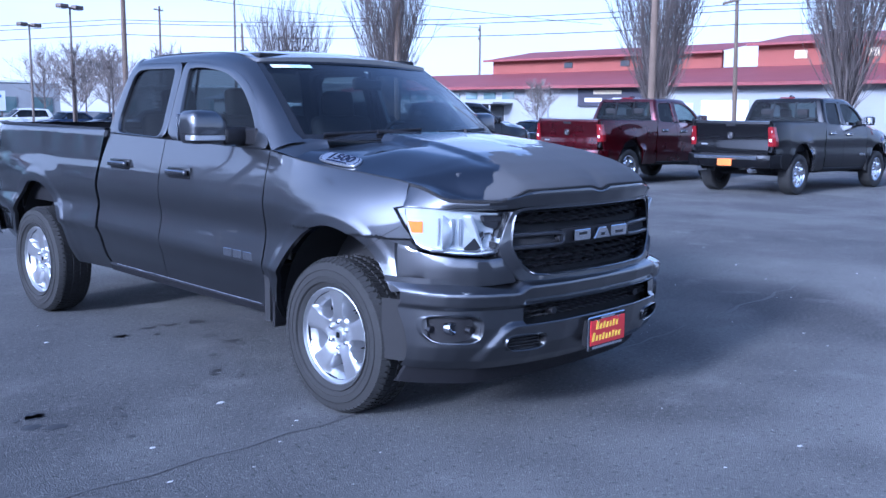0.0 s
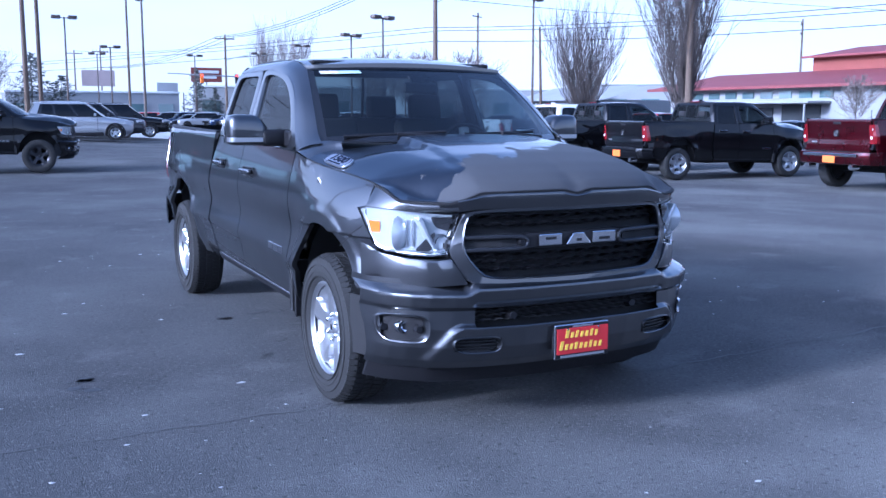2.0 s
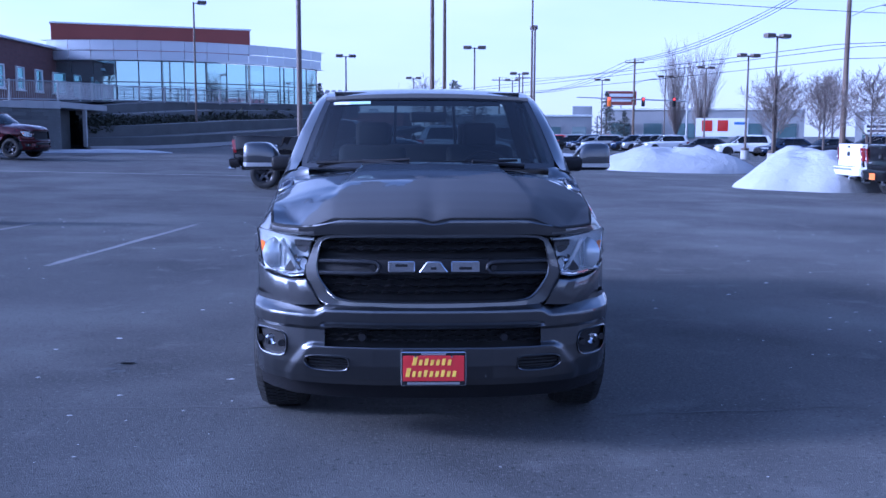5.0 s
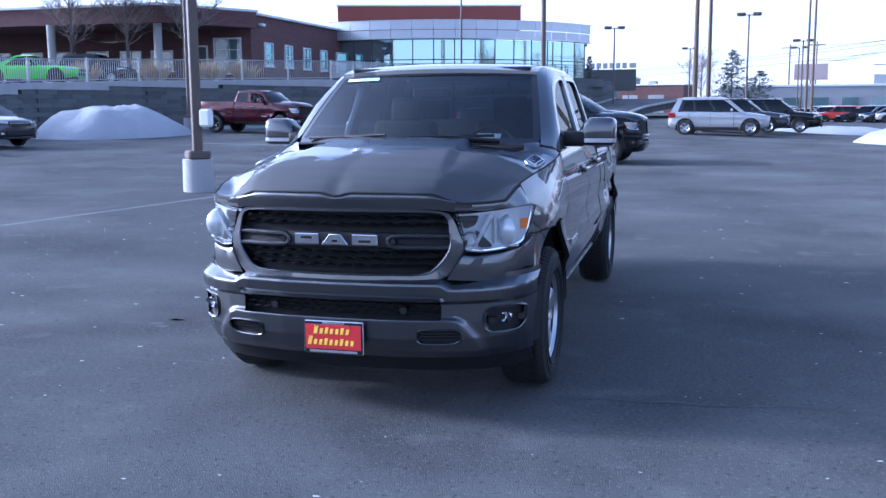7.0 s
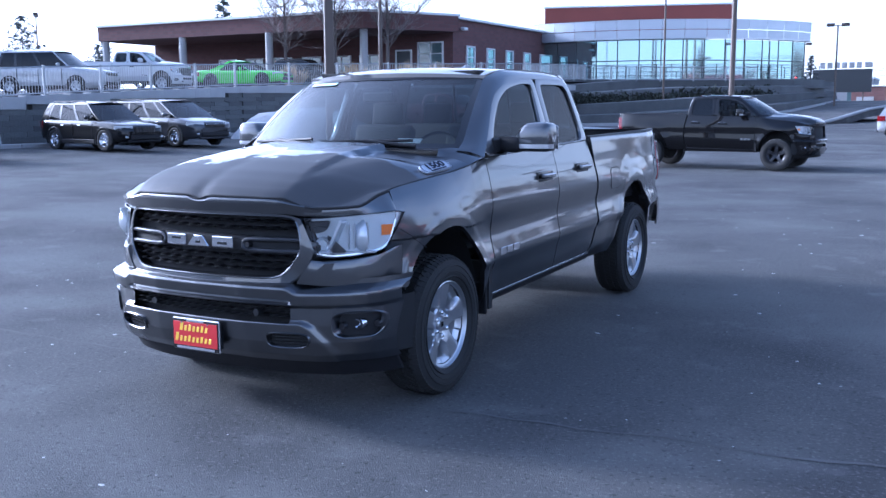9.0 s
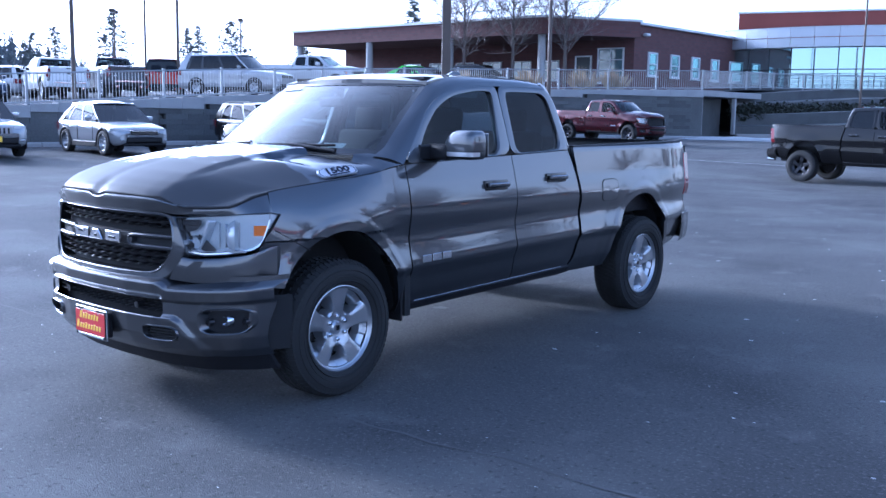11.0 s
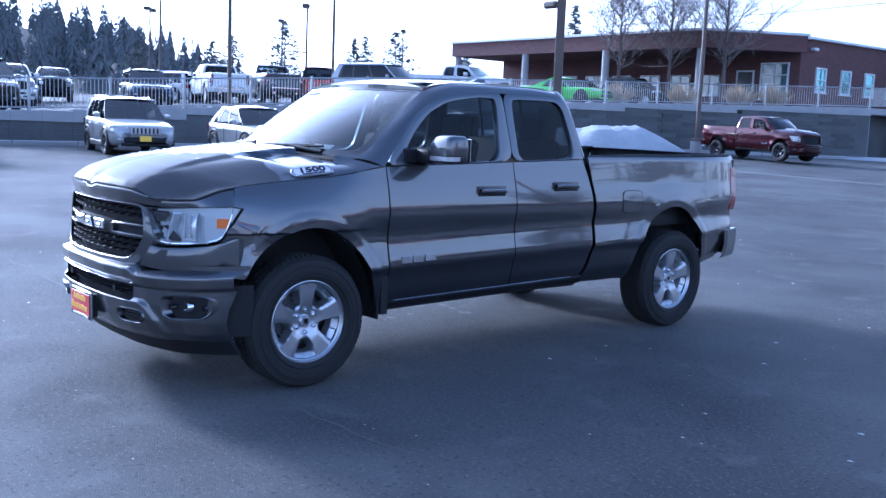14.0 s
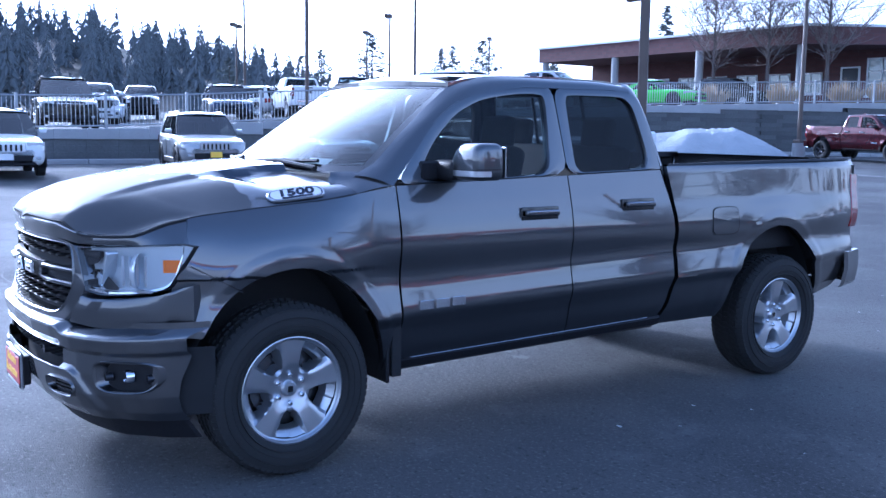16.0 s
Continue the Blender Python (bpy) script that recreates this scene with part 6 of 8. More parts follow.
brickb = empty("brick_building", Matrix.Translation((5.0, -3.5, 1.6)) @ Matrix.Scale(1.12, 4) @ Matrix.Translation((-5.0, 3.5, -1.6)), "single-storey red-brick building with flat canopy and white windows", "building")
A, B, C = Vector((-49.2, 48.55)), Vector((-25.2, 50.2)), Vector((-24.6, 66.0))
for nm, p, q in (("front_wall", A, B), ("side_wall", B, C)):
    d = (q - p)
    yaw = math.atan2(d.y, d.x)
    wl_ = block(nm, (d.length, 0.35, 4.4), (0, 0, 0), M_BRICK, brickb, 0.01)
    n_ = Vector((-d.y, d.x)).normalized() * 0.175
    wl_.matrix_local = Matrix.Translation(((p.x + q.x) / 2 + n_.x, (p.y + q.y) / 2 + n_.y, 5.3)) @ Matrix.Rotation(yaw, 4, "Z")
d = B - A
yaw = math.atan2(d.y, d.x)
# cornice and roof
for nm, p, q in (("cornice", A, B), ("cornice", B, C)):
    dd = q - p
    co = block(nm, (dd.length + 0.1, 0.5, 0.16), (0, 0, 0), M_FRAME, brickb, 0.02)
    co.matrix_local = Matrix.Translation(((p.x + q.x) / 2, (p.y + q.y) / 2, 7.56)) @ Matrix.Rotation(math.atan2(dd.y, dd.x), 4, "Z")
link("roof", [(-49.2, 48.55, 7.4), (-25.2, 50.2, 7.4), (-24.6, 66, 7.4), (-49.2, 66, 7.4)], [(0, 1, 2, 3)], M_GREYWALL, brickb, smooth=False)
eaves = [(-49.63, 43.67), (-27.9, 44.0), (-24.45, 49.5), (-25.3, 49.9), (-49.63, 49.0)]
for nm, z0, z1, grow_, mat_ in (("canopy", 6.58, 7.53, 0.0, M_BRICK), ("canopy_top", 7.53, 7.67, 0.1, M_FRAME)):
    bm = bmesh.new()
    cx, cy = -37.0, 46.8
    ring_ = [(x + math.copysign(grow_, x - cx), y + math.copysign(grow_, y - cy)) for x, y in eaves]
    lo_ = [bm.verts.new((x, y, z0)) for x, y in ring_]
    hi_ = [bm.verts.new((x, y, z1)) for x, y in ring_]
    bm.faces.new(lo_[::-1])
    bm.faces.new(hi_)
    for k in range(5):
        bm.faces.new((lo_[k], lo_[(k + 1) % 5], hi_[(k + 1) % 5], hi_[k]))
    part(nm, bm, mat_, brickb, smooth=False)
for x, y in ((-49.3, 44.05), (-42.2, 44.05), (-35.0, 44.05), (-28.3, 44.6)):
    bm = bmesh.new()
    rod(bm, (x, y, 3.1), (x, y, 6.6), 0.24, 0.24, 20)
    part("column", bm, M_CONC, brickb)
for t in (0.273, 0.370, 0.467, 0.564, 0.661, 0.750):
    p = A + d * t
    window_unit(brickb, (p.x, p.y - 0.05, 4.75), yaw, 1.4, 1.2, 2, 2, M_FRAME, M_WINDOW)
for t in (0.935,):
    p = A + d * t
    window_unit(brickb, (p.x, p.y - 0.05, 5.0), yaw, 1.75, 2.1, 2, 3, M_FRAME, M_WINDOW)
p = A + d * 0.855
window_unit(brickb, (p.x, p.y - 0.05, 4.5), yaw, 1.1, 2.2, 1, 1, M_FRAME, M_DARKFRAME)
d2 = C - B
for t in (0.14, 0.32, 0.50, 0.68, 0.86):
    p = B + d2 * t
    window_unit(brickb, (p.x + 0.05, p.y, 5.15), math.atan2(d2.y, d2.x), 1.05, 1.4, 1, 2, M_FRAME, M_SHOWGLASS)
block("security_lamp", (0.3, 0.5, 0.18), (-24.9, 51.2, 6.9), M_FRAME, brickb, 0.04)

# ---- round show room ----
show = empty("show_room", Matrix.Translation((-2.0, 7.2, 0.45)), "round glass show room with pale metal band and red roof box", "building")
CX, CY, RAD = -22.5, 81.5, 17.0


def on_arc(deg, r=RAD, z=0.0):
    return (CX + r * math.cos(radians(deg)), CY + r * math.sin(radians(deg)), z)


degs = list(np.linspace(-104, -22, 15))
for a, b in zip(degs[:-1], degs[1:]):
    for z0, z1 in ((3.75, 5.2), (5.26, 6.85)):
        v = [on_arc(a + 0.12, RAD, z0), on_arc(b - 0.12, RAD, z0), on_arc(b - 0.12, RAD, z1), on_arc(a + 0.12, RAD, z1)]
        link("show_window", v, [(0, 1, 2, 3)], M_SHOWGLASS, show, smooth=False)
    for z0, z1, rr in ((6.92, 7.62, 17.5), (7.66, 8.45, 17.55)):
        v, f = sheet([[on_arc(a + 0.05, rr, z0), on_arc((a + b) / 2, rr, z0), on_arc(b - 0.05, rr, z0)], [on_arc(a + 0.05, rr, z1), on_arc((a + b) / 2, rr, z1), on_arc(b - 0.05, rr, z1)]])
        link("metal_panel", v, f, M_METALPANEL, show, smooth=False)
for a in degs:
    bm = bmesh.new()
    rod(bm, on_arc(a, RAD, 3.6), on_arc(a, RAD, 6.9), 0.05, 0.05, 6)
    part("mullion", bm, M_DARKFRAME, show)
for z, r0, r1, mt, nm in ((6.9, 16.8, 17.55, M_METALPANEL, "soffit"), (8.45, 10.0, 17.6, M_METALPANEL, "parapet_top"), (3.7, 12.0, 18.6, M_CONC, "terrace_floor")):
    link(nm, *sheet([[on_arc(a, r, z) for a in np.linspace(-106, -20, 24)] for r in (r0, r1)]), mt, show)
link("transom", *sheet([[on_arc(a, r, z) for a in np.linspace(-104, -22, 24)] for r, z in ((17.0, 5.19), (17.06, 5.2), (17.06, 5.26), (17.0, 5.27))]), M_DARKFRAME, show)
link("terrace_wall", *sheet([[on_arc(a, 18.6, z) for a in np.linspace(-106, -20, 24)] for z in (-0.4, 3.72)]), M_BLOCK, show)
for k in range(4):
    link("terrace_ledge", *sheet([[on_arc(a, r, z) for a in np.linspace(-106, -20, 24)] for r, z in ((18.6, 0.9 + 0.7 * k), (18.95, 0.9 + 0.7 * k), (18.95, 1.12 + 0.7 * k), (18.6, 1.12 + 0.7 * k))]), M_BLOCK, show)
block("roof_box", (17.0, 8.0, 2.2), (-22.3, 78.5, 9.5), M_REDWALL, show, 0.03, turn=Matrix.Rotation(radians(18), 4, "Z"))
block("roof_box_cap", (17.2, 8.2, 0.15), (-22.3, 78.5, 10.66), M_FRAME, show, 0.02, turn=Matrix.Rotation(radians(18), 4, "Z"))
block("show_core", (16.0, 10.0, 4.2), (-25.0, 82.5, 6.0), M_GREYWALL, show, 0.02)
block("entrance_wall", (3.2, 0.4, 3.6), (-25.7, 66.6, 5.4), M_DARKFRAME, show, 0.02)
window_unit(show, (-25.6, 65.6, 4.8), 0.05, 2.6, 2.3, 2, 1, M_FRAME, M_WINDOW)
window_unit(show, (-25.6, 65.6, 6.35), 0.05, 2.6, 0.9, 4, 2, M_FRAME, M_WINDOW)
for a in np.linspace(-100, -22, 22):
    bm = bmesh.new()
    x, y, _ = on_arc(a, 18.4)
    rod(bm, (x, y, 3.7), (x, y, 4.85), 0.035, 0.035, 6)
    part("terrace_post", bm, M_DARKFRAME, show)
for z in (4.0, 4.3, 4.6, 4.85):
    bm = bmesh.new()
    tube(bm, [on_arc(a, 18.4, z) for a in np.linspace(-100, -22, 22)], 0.02, 5)
    part("terrace_rail", bm, M_DARKFRAME, show)

# ---- red-roofed sheds across the street, x about 59 ----
shed = empty("red_roofed_shed", Matrix.Identity(4), "long white-walled shed with faded red metal roofs", "building")
def slab(name, pts, mat, parent):
    return link(name, pts, [tuple(range(len(pts)))], mat, parent, smooth=False)


block("shed_wall", (0.4, 64.0, 4.2), (59.0, 36.0, 1.9), M_WHITEWALL, shed, 0.01)
block("shed_wall_back", (20.0, 64.0, 3.6), (70.0, 36.0, 1.6), M_WHITEWALL, shed, 0)
slab("lower_roof", [(57.6, 4, 3.85), (57.6, 70, 3.85), (66.5, 70, 5.4), (66.5, 4, 5.4)], M_REDROOF, shed)
block("eave", (0.25, 66.0, 0.25), (57.6, 37.0, 3.78), M_REDROOF, shed, 0.02)
for y0, y1, z1 in ((34.0, 58.0, 6.7), (6.0, 31.0, 7.1)):
    block("clerestory_wall", (0.3, y1 - y0, z1 - 5.2), (66.6, (y0 + y1) / 2, (z1 + 5.2) / 2), M_REDWALL, shed, 0.01)
    slab("upper_roof", [(65.6, y0 - 0.5, z1 - 0.05), (65.6, y1 + 0.5, z1 - 0.05), (73, y1 + 0.5, z1 + 1.1), (73, y0 - 0.5, z1 + 1.1)], M_REDROOF, shed)
    block("upper_eave", (0.2, y1 - y0 + 1, 0.2), (65.6, (y0 + y1) / 2, z1 - 0.1), M_REDROOF, shed, 0.02)
for y in (27.6, 25.2, 22.4, 19.8, 17.2, 14.6, 12.0, 9.4):
    block("clerestory_window", (0.12, 0.95, 0.6), (66.42, y, 6.2), M_CREAM, shed, 0.02)
for y in (49.0, 43.0, 38.0):
    block("vent", (0.12, 0.9, 0.5), (66.42, y, 6.0), M_DARKFRAME, shed, 0.02)
for y, w, h, mt in ((52.0, 4.0, 2.4, M_DARKFRAME), (57.5, 5.0, 2.2, M_DARKFRAME), (46.5, 2.6, 2.0, M_GREYWALL), (33.5, 3.0, 2.6, M_FRAME), (29.5, 3.6, 2.8, M_FRAME), (24.0, 1.4, 1.2, M_DARKFRAME), (16.0, 3.2, 2.6, M_GREYWALL)):
    block("shed_door", (0.14, w, h), (58.76, y, h / 2 - 0.1), mt, shed, 0.02)
for y in np.arange(49.5, 66, 2.1):
    block("shed_window", (0.12, 1.3, 0.55), (58.76, y, 3.15), M_WINDOW, shed, 0.01)
block("awning", (2.6, 13.0, 0.18), (57.5, 55.5, 2.5), M_GREYWALL, shed, 0.03)
for y in (49.5, 55.5, 61.5):
    block("awning_post", (0.12, 0.12, 2.5), (56.4, y, 1.25), M_GREYWALL, shed, 0.01)
sg = block("banner", (0.1, 6.6, 1.5), (58.6, 38.8, 3.0), M_PURPLE, shed, 0.01)
for k, (yy, zz, w) in enumerate(((39.3, 3.35, 2.6), (37.6, 2.75, 2.4), (40.6, 2.75, 1.6))):
    block("banner_bar", (0.02, w, 0.3), (58.53, yy, zz), M_CREAM if k == 0 else M_FRAME, sg, 0.005)
blueb = empty("blue_building", Matrix.Identity(4), "blue and white corner building beyond the shed", "building")
block("wall", (12, 16, 5.0), (66, -6, 2.4), M_WHITEWALL, blueb, 0.02)
block("awning_band", (12.4, 16.4, 1.8), (66, -6, 5.4), M_BLUEWALL, blueb, 0.03)
block("upper_wall", (8, 14, 2.6), (68, -6, 7.4), M_REDWALL, blueb, 0.02)
far = empty("grey_building", Matrix.Identity(4), "low grey building far across the street", "building")
block("wall", (10, 16, 3.0), (62, 84, 1.5), M_GREYWALL, far, 0.02)
slab("roof", [(56, 75, 3.0), (56, 93, 3.0), (62, 93, 4.6), (62, 75, 4.6)], M_GREYWALL, far)


def simple_building(name, x, y, w, d, h, mat, label, yaw=0.0, windows=5, band=None):
    b = empty(name, Matrix.Translation((x, y, ground_z(x, y))) @ Matrix.Rotation(radians(yaw), 4, "Z"), label, "building")
    block("wall", (w, d, h), (0, 0, h / 2), mat, b, 0.02)
    block("parapet", (w + 0.3, d + 0.3, 0.3), (0, 0, h + 0.15), band or M_FRAME, b, 0.03)
    for k in range(windows):
        block("window", (w / windows * 0.55, 0.1, h * 0.4), (-w / 2 + w * (k + 0.5) / windows, -d / 2 - 0.05, h * 0.45), M_WINDOW, b, 0.01)
    return b


ramp = [[(x0 + (x1 - x0) * u, y, z * (1 if u < 0.94 else 0.98)) for u in np.linspace(0, 1, 9)] for y, z, x0, x1 in ((56.0, 0.62, -13.0, -4.6), (64.0, 1.02, -13.0, -3.9), (74.0, 1.62, -12.5, -2.9), (86.0, 2.42, -12.0, 0.6), (104.0, 2.6, -13.0, 2.5))]
tagged(link("ramp", *sheet(ramp, (0, 0, -0.5)), M_ASPH), "dark asphalt drive climbing away beside the show room", "road", kind="structure")
for a_, b_ in (((-4.5, 57.0, 0.74), (-3.8, 64.0, 1.10)), ((-3.8, 64.0, 1.10), (-2.8, 74.0, 1.70)), ((-2.8, 74.0, 1.70), (0.7, 86.0, 2.50))):
    bm = bmesh.new()
    rod(bm, a_, b_, 0.11, 0.11, 6)
    tagged(part("kerb", bm, M_CONC), "pale kerb along the climbing drive", "kerb", "kerbs along the drive", kind="structure")
office = empty("brick_office", pose(-6.2, 161.6, ground_z(-6.2, 161.6), 0, 0, -12), "low brick office with flat pale roof edge and white doors", "building")
block("wall", (11.0, 7.0, 4.5), (0, 0, 2.25), M_BRICK, office, 0.02)
block("parapet", (11.4, 7.4, 0.22), (0, 0, 4.61), M_FRAME, office, 0.03)
block("roof_unit", (1.4, 1.2, 0.6), (-0.5, 0, 5.0), M_GREYWALL, office, 0.04)
for dx in (-3.4, 1.0):
    block("roller_door", (2.6, 0.1, 2.9), (dx, -3.53, 1.5), M_WHITEWALL, office, 0.02)
simple_building("white_store", 40.0, 128.0, 26.0, 12.0, 5.0, M_WHITEWALL, "white roadside store with red lettered sign", -12, 6)
simple_building("grey_store", 16.0, 150.0, 24.0, 12.0, 4.5, M_GREYWALL, "grey roadside store far down the street", 0, 6)
simple_building("white_store", 66.0, 110.0, 22.0, 12.0, 4.6, M_WHITEWALL, "white roadside store behind bare trees", -25, 6)
simple_building("grey_store", 90.0, 100.0, 26.0, 12.0, 5.5, M_GREYWALL, "grey roadside store behind bare trees", -35, 6)
simple_building("white_store", -30.0, 175.0, 40.0, 12.0, 6.0, M_GREYWALL, "pale low building in the distance", 0, 8)


def board(name, x, y, z, w, h, mat, legs, label, yaw=0.0, bars=()):
    b = empty(name, Matrix.Translation((x, y, 0)) @ Matrix.Rotation(radians(yaw), 4, "Z"), label, "sign")
    block("sheet", (w, 0.25, h), (0, 0, z), mat, b, 0.02)
    for lx in legs:
        block("leg", (0.16, 0.16, z - h / 2 + 0.3), (lx, 0.15, (z - h / 2 + 0.3) / 2), M_BROWNPOLE, b, 0.01)
    for bx, bz, bw, bh, mt in bars:
        block("print_bar", (bw, 0.03, bh), (bx, -0.135, z + bz), mt, b, 0.004)
    return b


board("roof_sign", -13.0, 151.8, 6.0, 8.3, 3.4, M_DARKFRAME, (-3.0, 3.0), "dark sign box with pale letter shapes on its top", 0)
for k in range(6):
    block("sign_shape", (0.75, 0.16, 0.9), (-2.8 + 1.02 * k, 0, 8.3), M_GREYWALL, bpy.data.objects["roof_sign"], 0.06)
block("sign_emblem", (1.1, 0.16, 0.8), (3.6, 0, 8.3), M_GREYWALL, bpy.data.objects["roof_sign"], 0.12)
board("billboard", 16.5, 144.0, 6.6, 4.6, 2.3, M_BILL, (0.0,), "faded billboard on a single post")
board("billboard", 27.5, 150.0, 5.4, 3.2, 1.8, M_GREYWALL, (-2.5, 2.5), "dark billboard far down the street")
board("billboard", 36.0, 160.0, 8.0, 5.2, 2.4, M_REDWALL, (0.0,), "red and white billboard far down the street", 0, ((0, 0.5, 4.2, 0.5, M_FRAME), (0, -0.4, 3.4, 0.4, M_FRAME)))
board("store_sign", 36.8, 108.0, 2.6, 6.0, 2.2, M_FRAME, (-2.6, 2.6), "white sign with red letter shapes", -15, ((-1.7, 0.2, 1.2, 1.3, M_BRIGHTRED), (0.1, 0.2, 1.2, 1.3, M_BRIGHTRED), (2.0, 0.5, 1.2, 0.3, M_BLUEWALL)))
us = board("lot_sign", 29.8, 55.3, 2.35, 1.7, 1.25, M_FRAME, (-0.6, 0.6), "white lot sign with purple lettering on posts", -25, ((0.0, -0.12, 1.3, 0.16, M_PURPLE), (0.0, -0.40, 1.2, 0.16, M_PURPLE), (0, 0.59, 1.6, 0.04, M_PURPLE), (0, -0.59, 1.6, 0.04, M_PURPLE), (-0.81, 0, 0.04, 1.2, M_PURPLE), (0.81, 0, 0.04, 1.2, M_PURPLE)))
writing("lettering", "USED", 0.46, pose(0, -0.135, 2.60, 90, 0, 0), M_PURPLE, us, 0.004, 0, 1.05)

# ---- poles, wires ----
def lamp_pole(x, y, h, heads=2, yaw=0.0, r=0.085, square=False, base=True, mat=None, z0=None):
    mat = mat or M_BROWNPOLE
    z = ground_z(x, y) if z0 is None else z0
    T = empty("street_lamp", pose(x, y, z, 0, 0, yaw), "tall brown steel lot lamp with %s" % ("two shoebox heads" if heads == 2 else "one shoebox head" if heads == 1 else "slim shaft"), "street lamp", "lot lamps")
    bm = bmesh.new()
    if square:
        box(bm, (2 * r, 2 * r, h), (0, 0, h / 2), 0.01)
    else:
        rod(bm, (0, 0, 0.0), (0, 0, h), r, r * 0.7, 10)
    part("shaft", bm, mat, T)
    if base:
        bm = bmesh.new()
        rod(bm, (0, 0, -0.1), (0, 0, 0.62), 0.30, 0.29, 18)
        part("foot", bm, M_CONC, T)
        block("base_cover", (0.42, 0.42, 0.16), (0, 0, 0.70), mat, T, 0.03)
    for k in range(heads):
        s = (1, -1)[k]
        bm = bmesh.new()
        rod(bm, (0, 0, h - 0.08), (s * 0.30, 0, h - 0.04), 0.035, 0.035, 6)
        part("arm", bm, mat, T)
        hd = block("lamp_head", (0.62, 0.42, 0.24), (s * 0.56, 0, h), mat, T, 0.05, segments=2)
        block("lens", (0.46, 0.32, 0.03), (s * 0.56, 0, h - 0.125), M_WHITE, hd, 0.01)
    return T


def wood_pole(x, y, h, arms=1, yaw=0.0, lean=(0, 0), r=0.15, street_light=False):
    z = ground_z(x, y)
    T = empty("utility_pole", pose(x, y, z - 0.1, lean[0], lean[1], yaw), "weathered wooden utility pole%s" % (" with crossarms" if arms else ""), "utility pole", "utility poles")
    bm = bmesh.new()
    rod(bm, (0, 0, 0), (0, 0, h), r, r * 0.65, 10)
    part("shaft", bm, M_WOOD, T)
    for k in range(arms):
        a = block("crossarm", (2.4, 0.11, 0.13), (0, 0.13, h - 0.5 - 1.0 * k), M_WOOD, T, 0.01)
        for dx in (-1.05, -0.5, 0.5, 1.05):
            bm = bmesh.new()
            rod(bm, (dx, 0.13, h - 0.44 - 1.0 * k), (dx, 0.13, h - 0.2 - 1.0 * k), 0.045, 0.03, 6)
            part("insulator", bm, M_CONC, a)
    if street_light:
        bm = bmesh.new()
        tube(bm, [(0, 0, h * 0.72), (1.2, 0, h * 0.76), (2.2, 0, h * 0.775)], 0.035, 6)
        part("arm", bm, M_STEEL, T)
        block("lamp_head", (0.7, 0.28, 0.14), (2.45, 0, h * 0.775), M_STEEL, T, 0.04)
    return T


def wire(points, sag=0.4, r=0.022):
    bm = bmesh.new()
    path = []
    for a, b in zip(points[:-1], points[1:]):
        a, b = Vector(a), Vector(b)
        n_ = 10
        path += [a + (b - a) * k / n_ - Vector((0, 0, 4 * sag * (k / n_) * (1 - k / n_))) for k in range(0 if not path else 1, n_ + 1)]
    side = (path[-1] - path[0]).cross(Vector((0, 0, 1))).normalized() * r
    upv = Vector((0, 0, r))
    rows = [[tuple(p + q) for q in (side, upv, -side, -upv)] for p in path]
    bm.free()
    return tagged(link("power_line", *sheet(rows, closed=True), M_WIRE), "black overhead cable strung between wooden poles", "cable", "overhead cables")


# lot lamps: x, y, height, heads, yaw
for x, y, h, n_, yaw in ((4.74, 69.15, 8.3, 2, 0), (7.44, 53.83, 8.2, 1, 90), (21.18, 50.4, 7.4, 2, 20), (23.02, 60.37, 7.1, 2, 20), (27.69, 85.14, 8.0, 2, 15),
                         (27.94, 100.67, 8.1, 2, 10), (21.22, 102.22, 7.8, 2, 10), (11.29, 103.71, 7.8, 2, 0), (-5.83, 79.11, 8.4, 2, 10), (0.11, 104.3, 8.0, 2, 0),
                         (-15.1, 62.1, 10.6, 1, 20), (-12.0, 104.5, 8.6, 2, 10), (29.67, 46.6, 8.6, 2, 25), (9.9, 84.25, 7.3, 2, 0)):
    lamp_pole(x, y, h - ground_z(x, y), n_, yaw)
lamp_pole(-7.51, 10.93, 9.0, 2, 42, 0.085, square=True)
cam_box = empty("lot_camera", pose(-7.51, 10.93, 0.07), "small pale box strapped to the lamp pole", "camera box")
block("housing", (0.24, 0.18, 0.34), (0.22, -0.02, 1.40), M_WHITE, cam_box, 0.04)
block("bracket", (0.16, 0.05, 0.05), (0.10, 0.0, 1.3), M_STEEL, cam_box, 0.01)
block("upper_camera", (0.34, 0.14, 0.14), (-0.20, -0.10, 3.95), M_BROWNPOLE, cam_box, 0.04)
lamp_pole(-22.46, 36.74, 12.0, 0, 0, 0.11)
lamp_pole(-4.81, 35.12, 12.5, 0, 0, 0.12)
for x, y, h, n_ in ((-58.8, 24.3, 8.6, 2), (-59.0, 34.8, 8.8, 2), (-45.3, 28.5, 8.3, 1), (-65.8, 51.5, 9.9, 2), (-28.4, 14.6, 12.0, 0), (-36.1, 24.4, 12.0, 0), (-49.3, 20.9, 11.5, 0)):
    lamp_pole(x, y, h - upper_z(y), n_, -40, z0=upper_z(y), base=False)
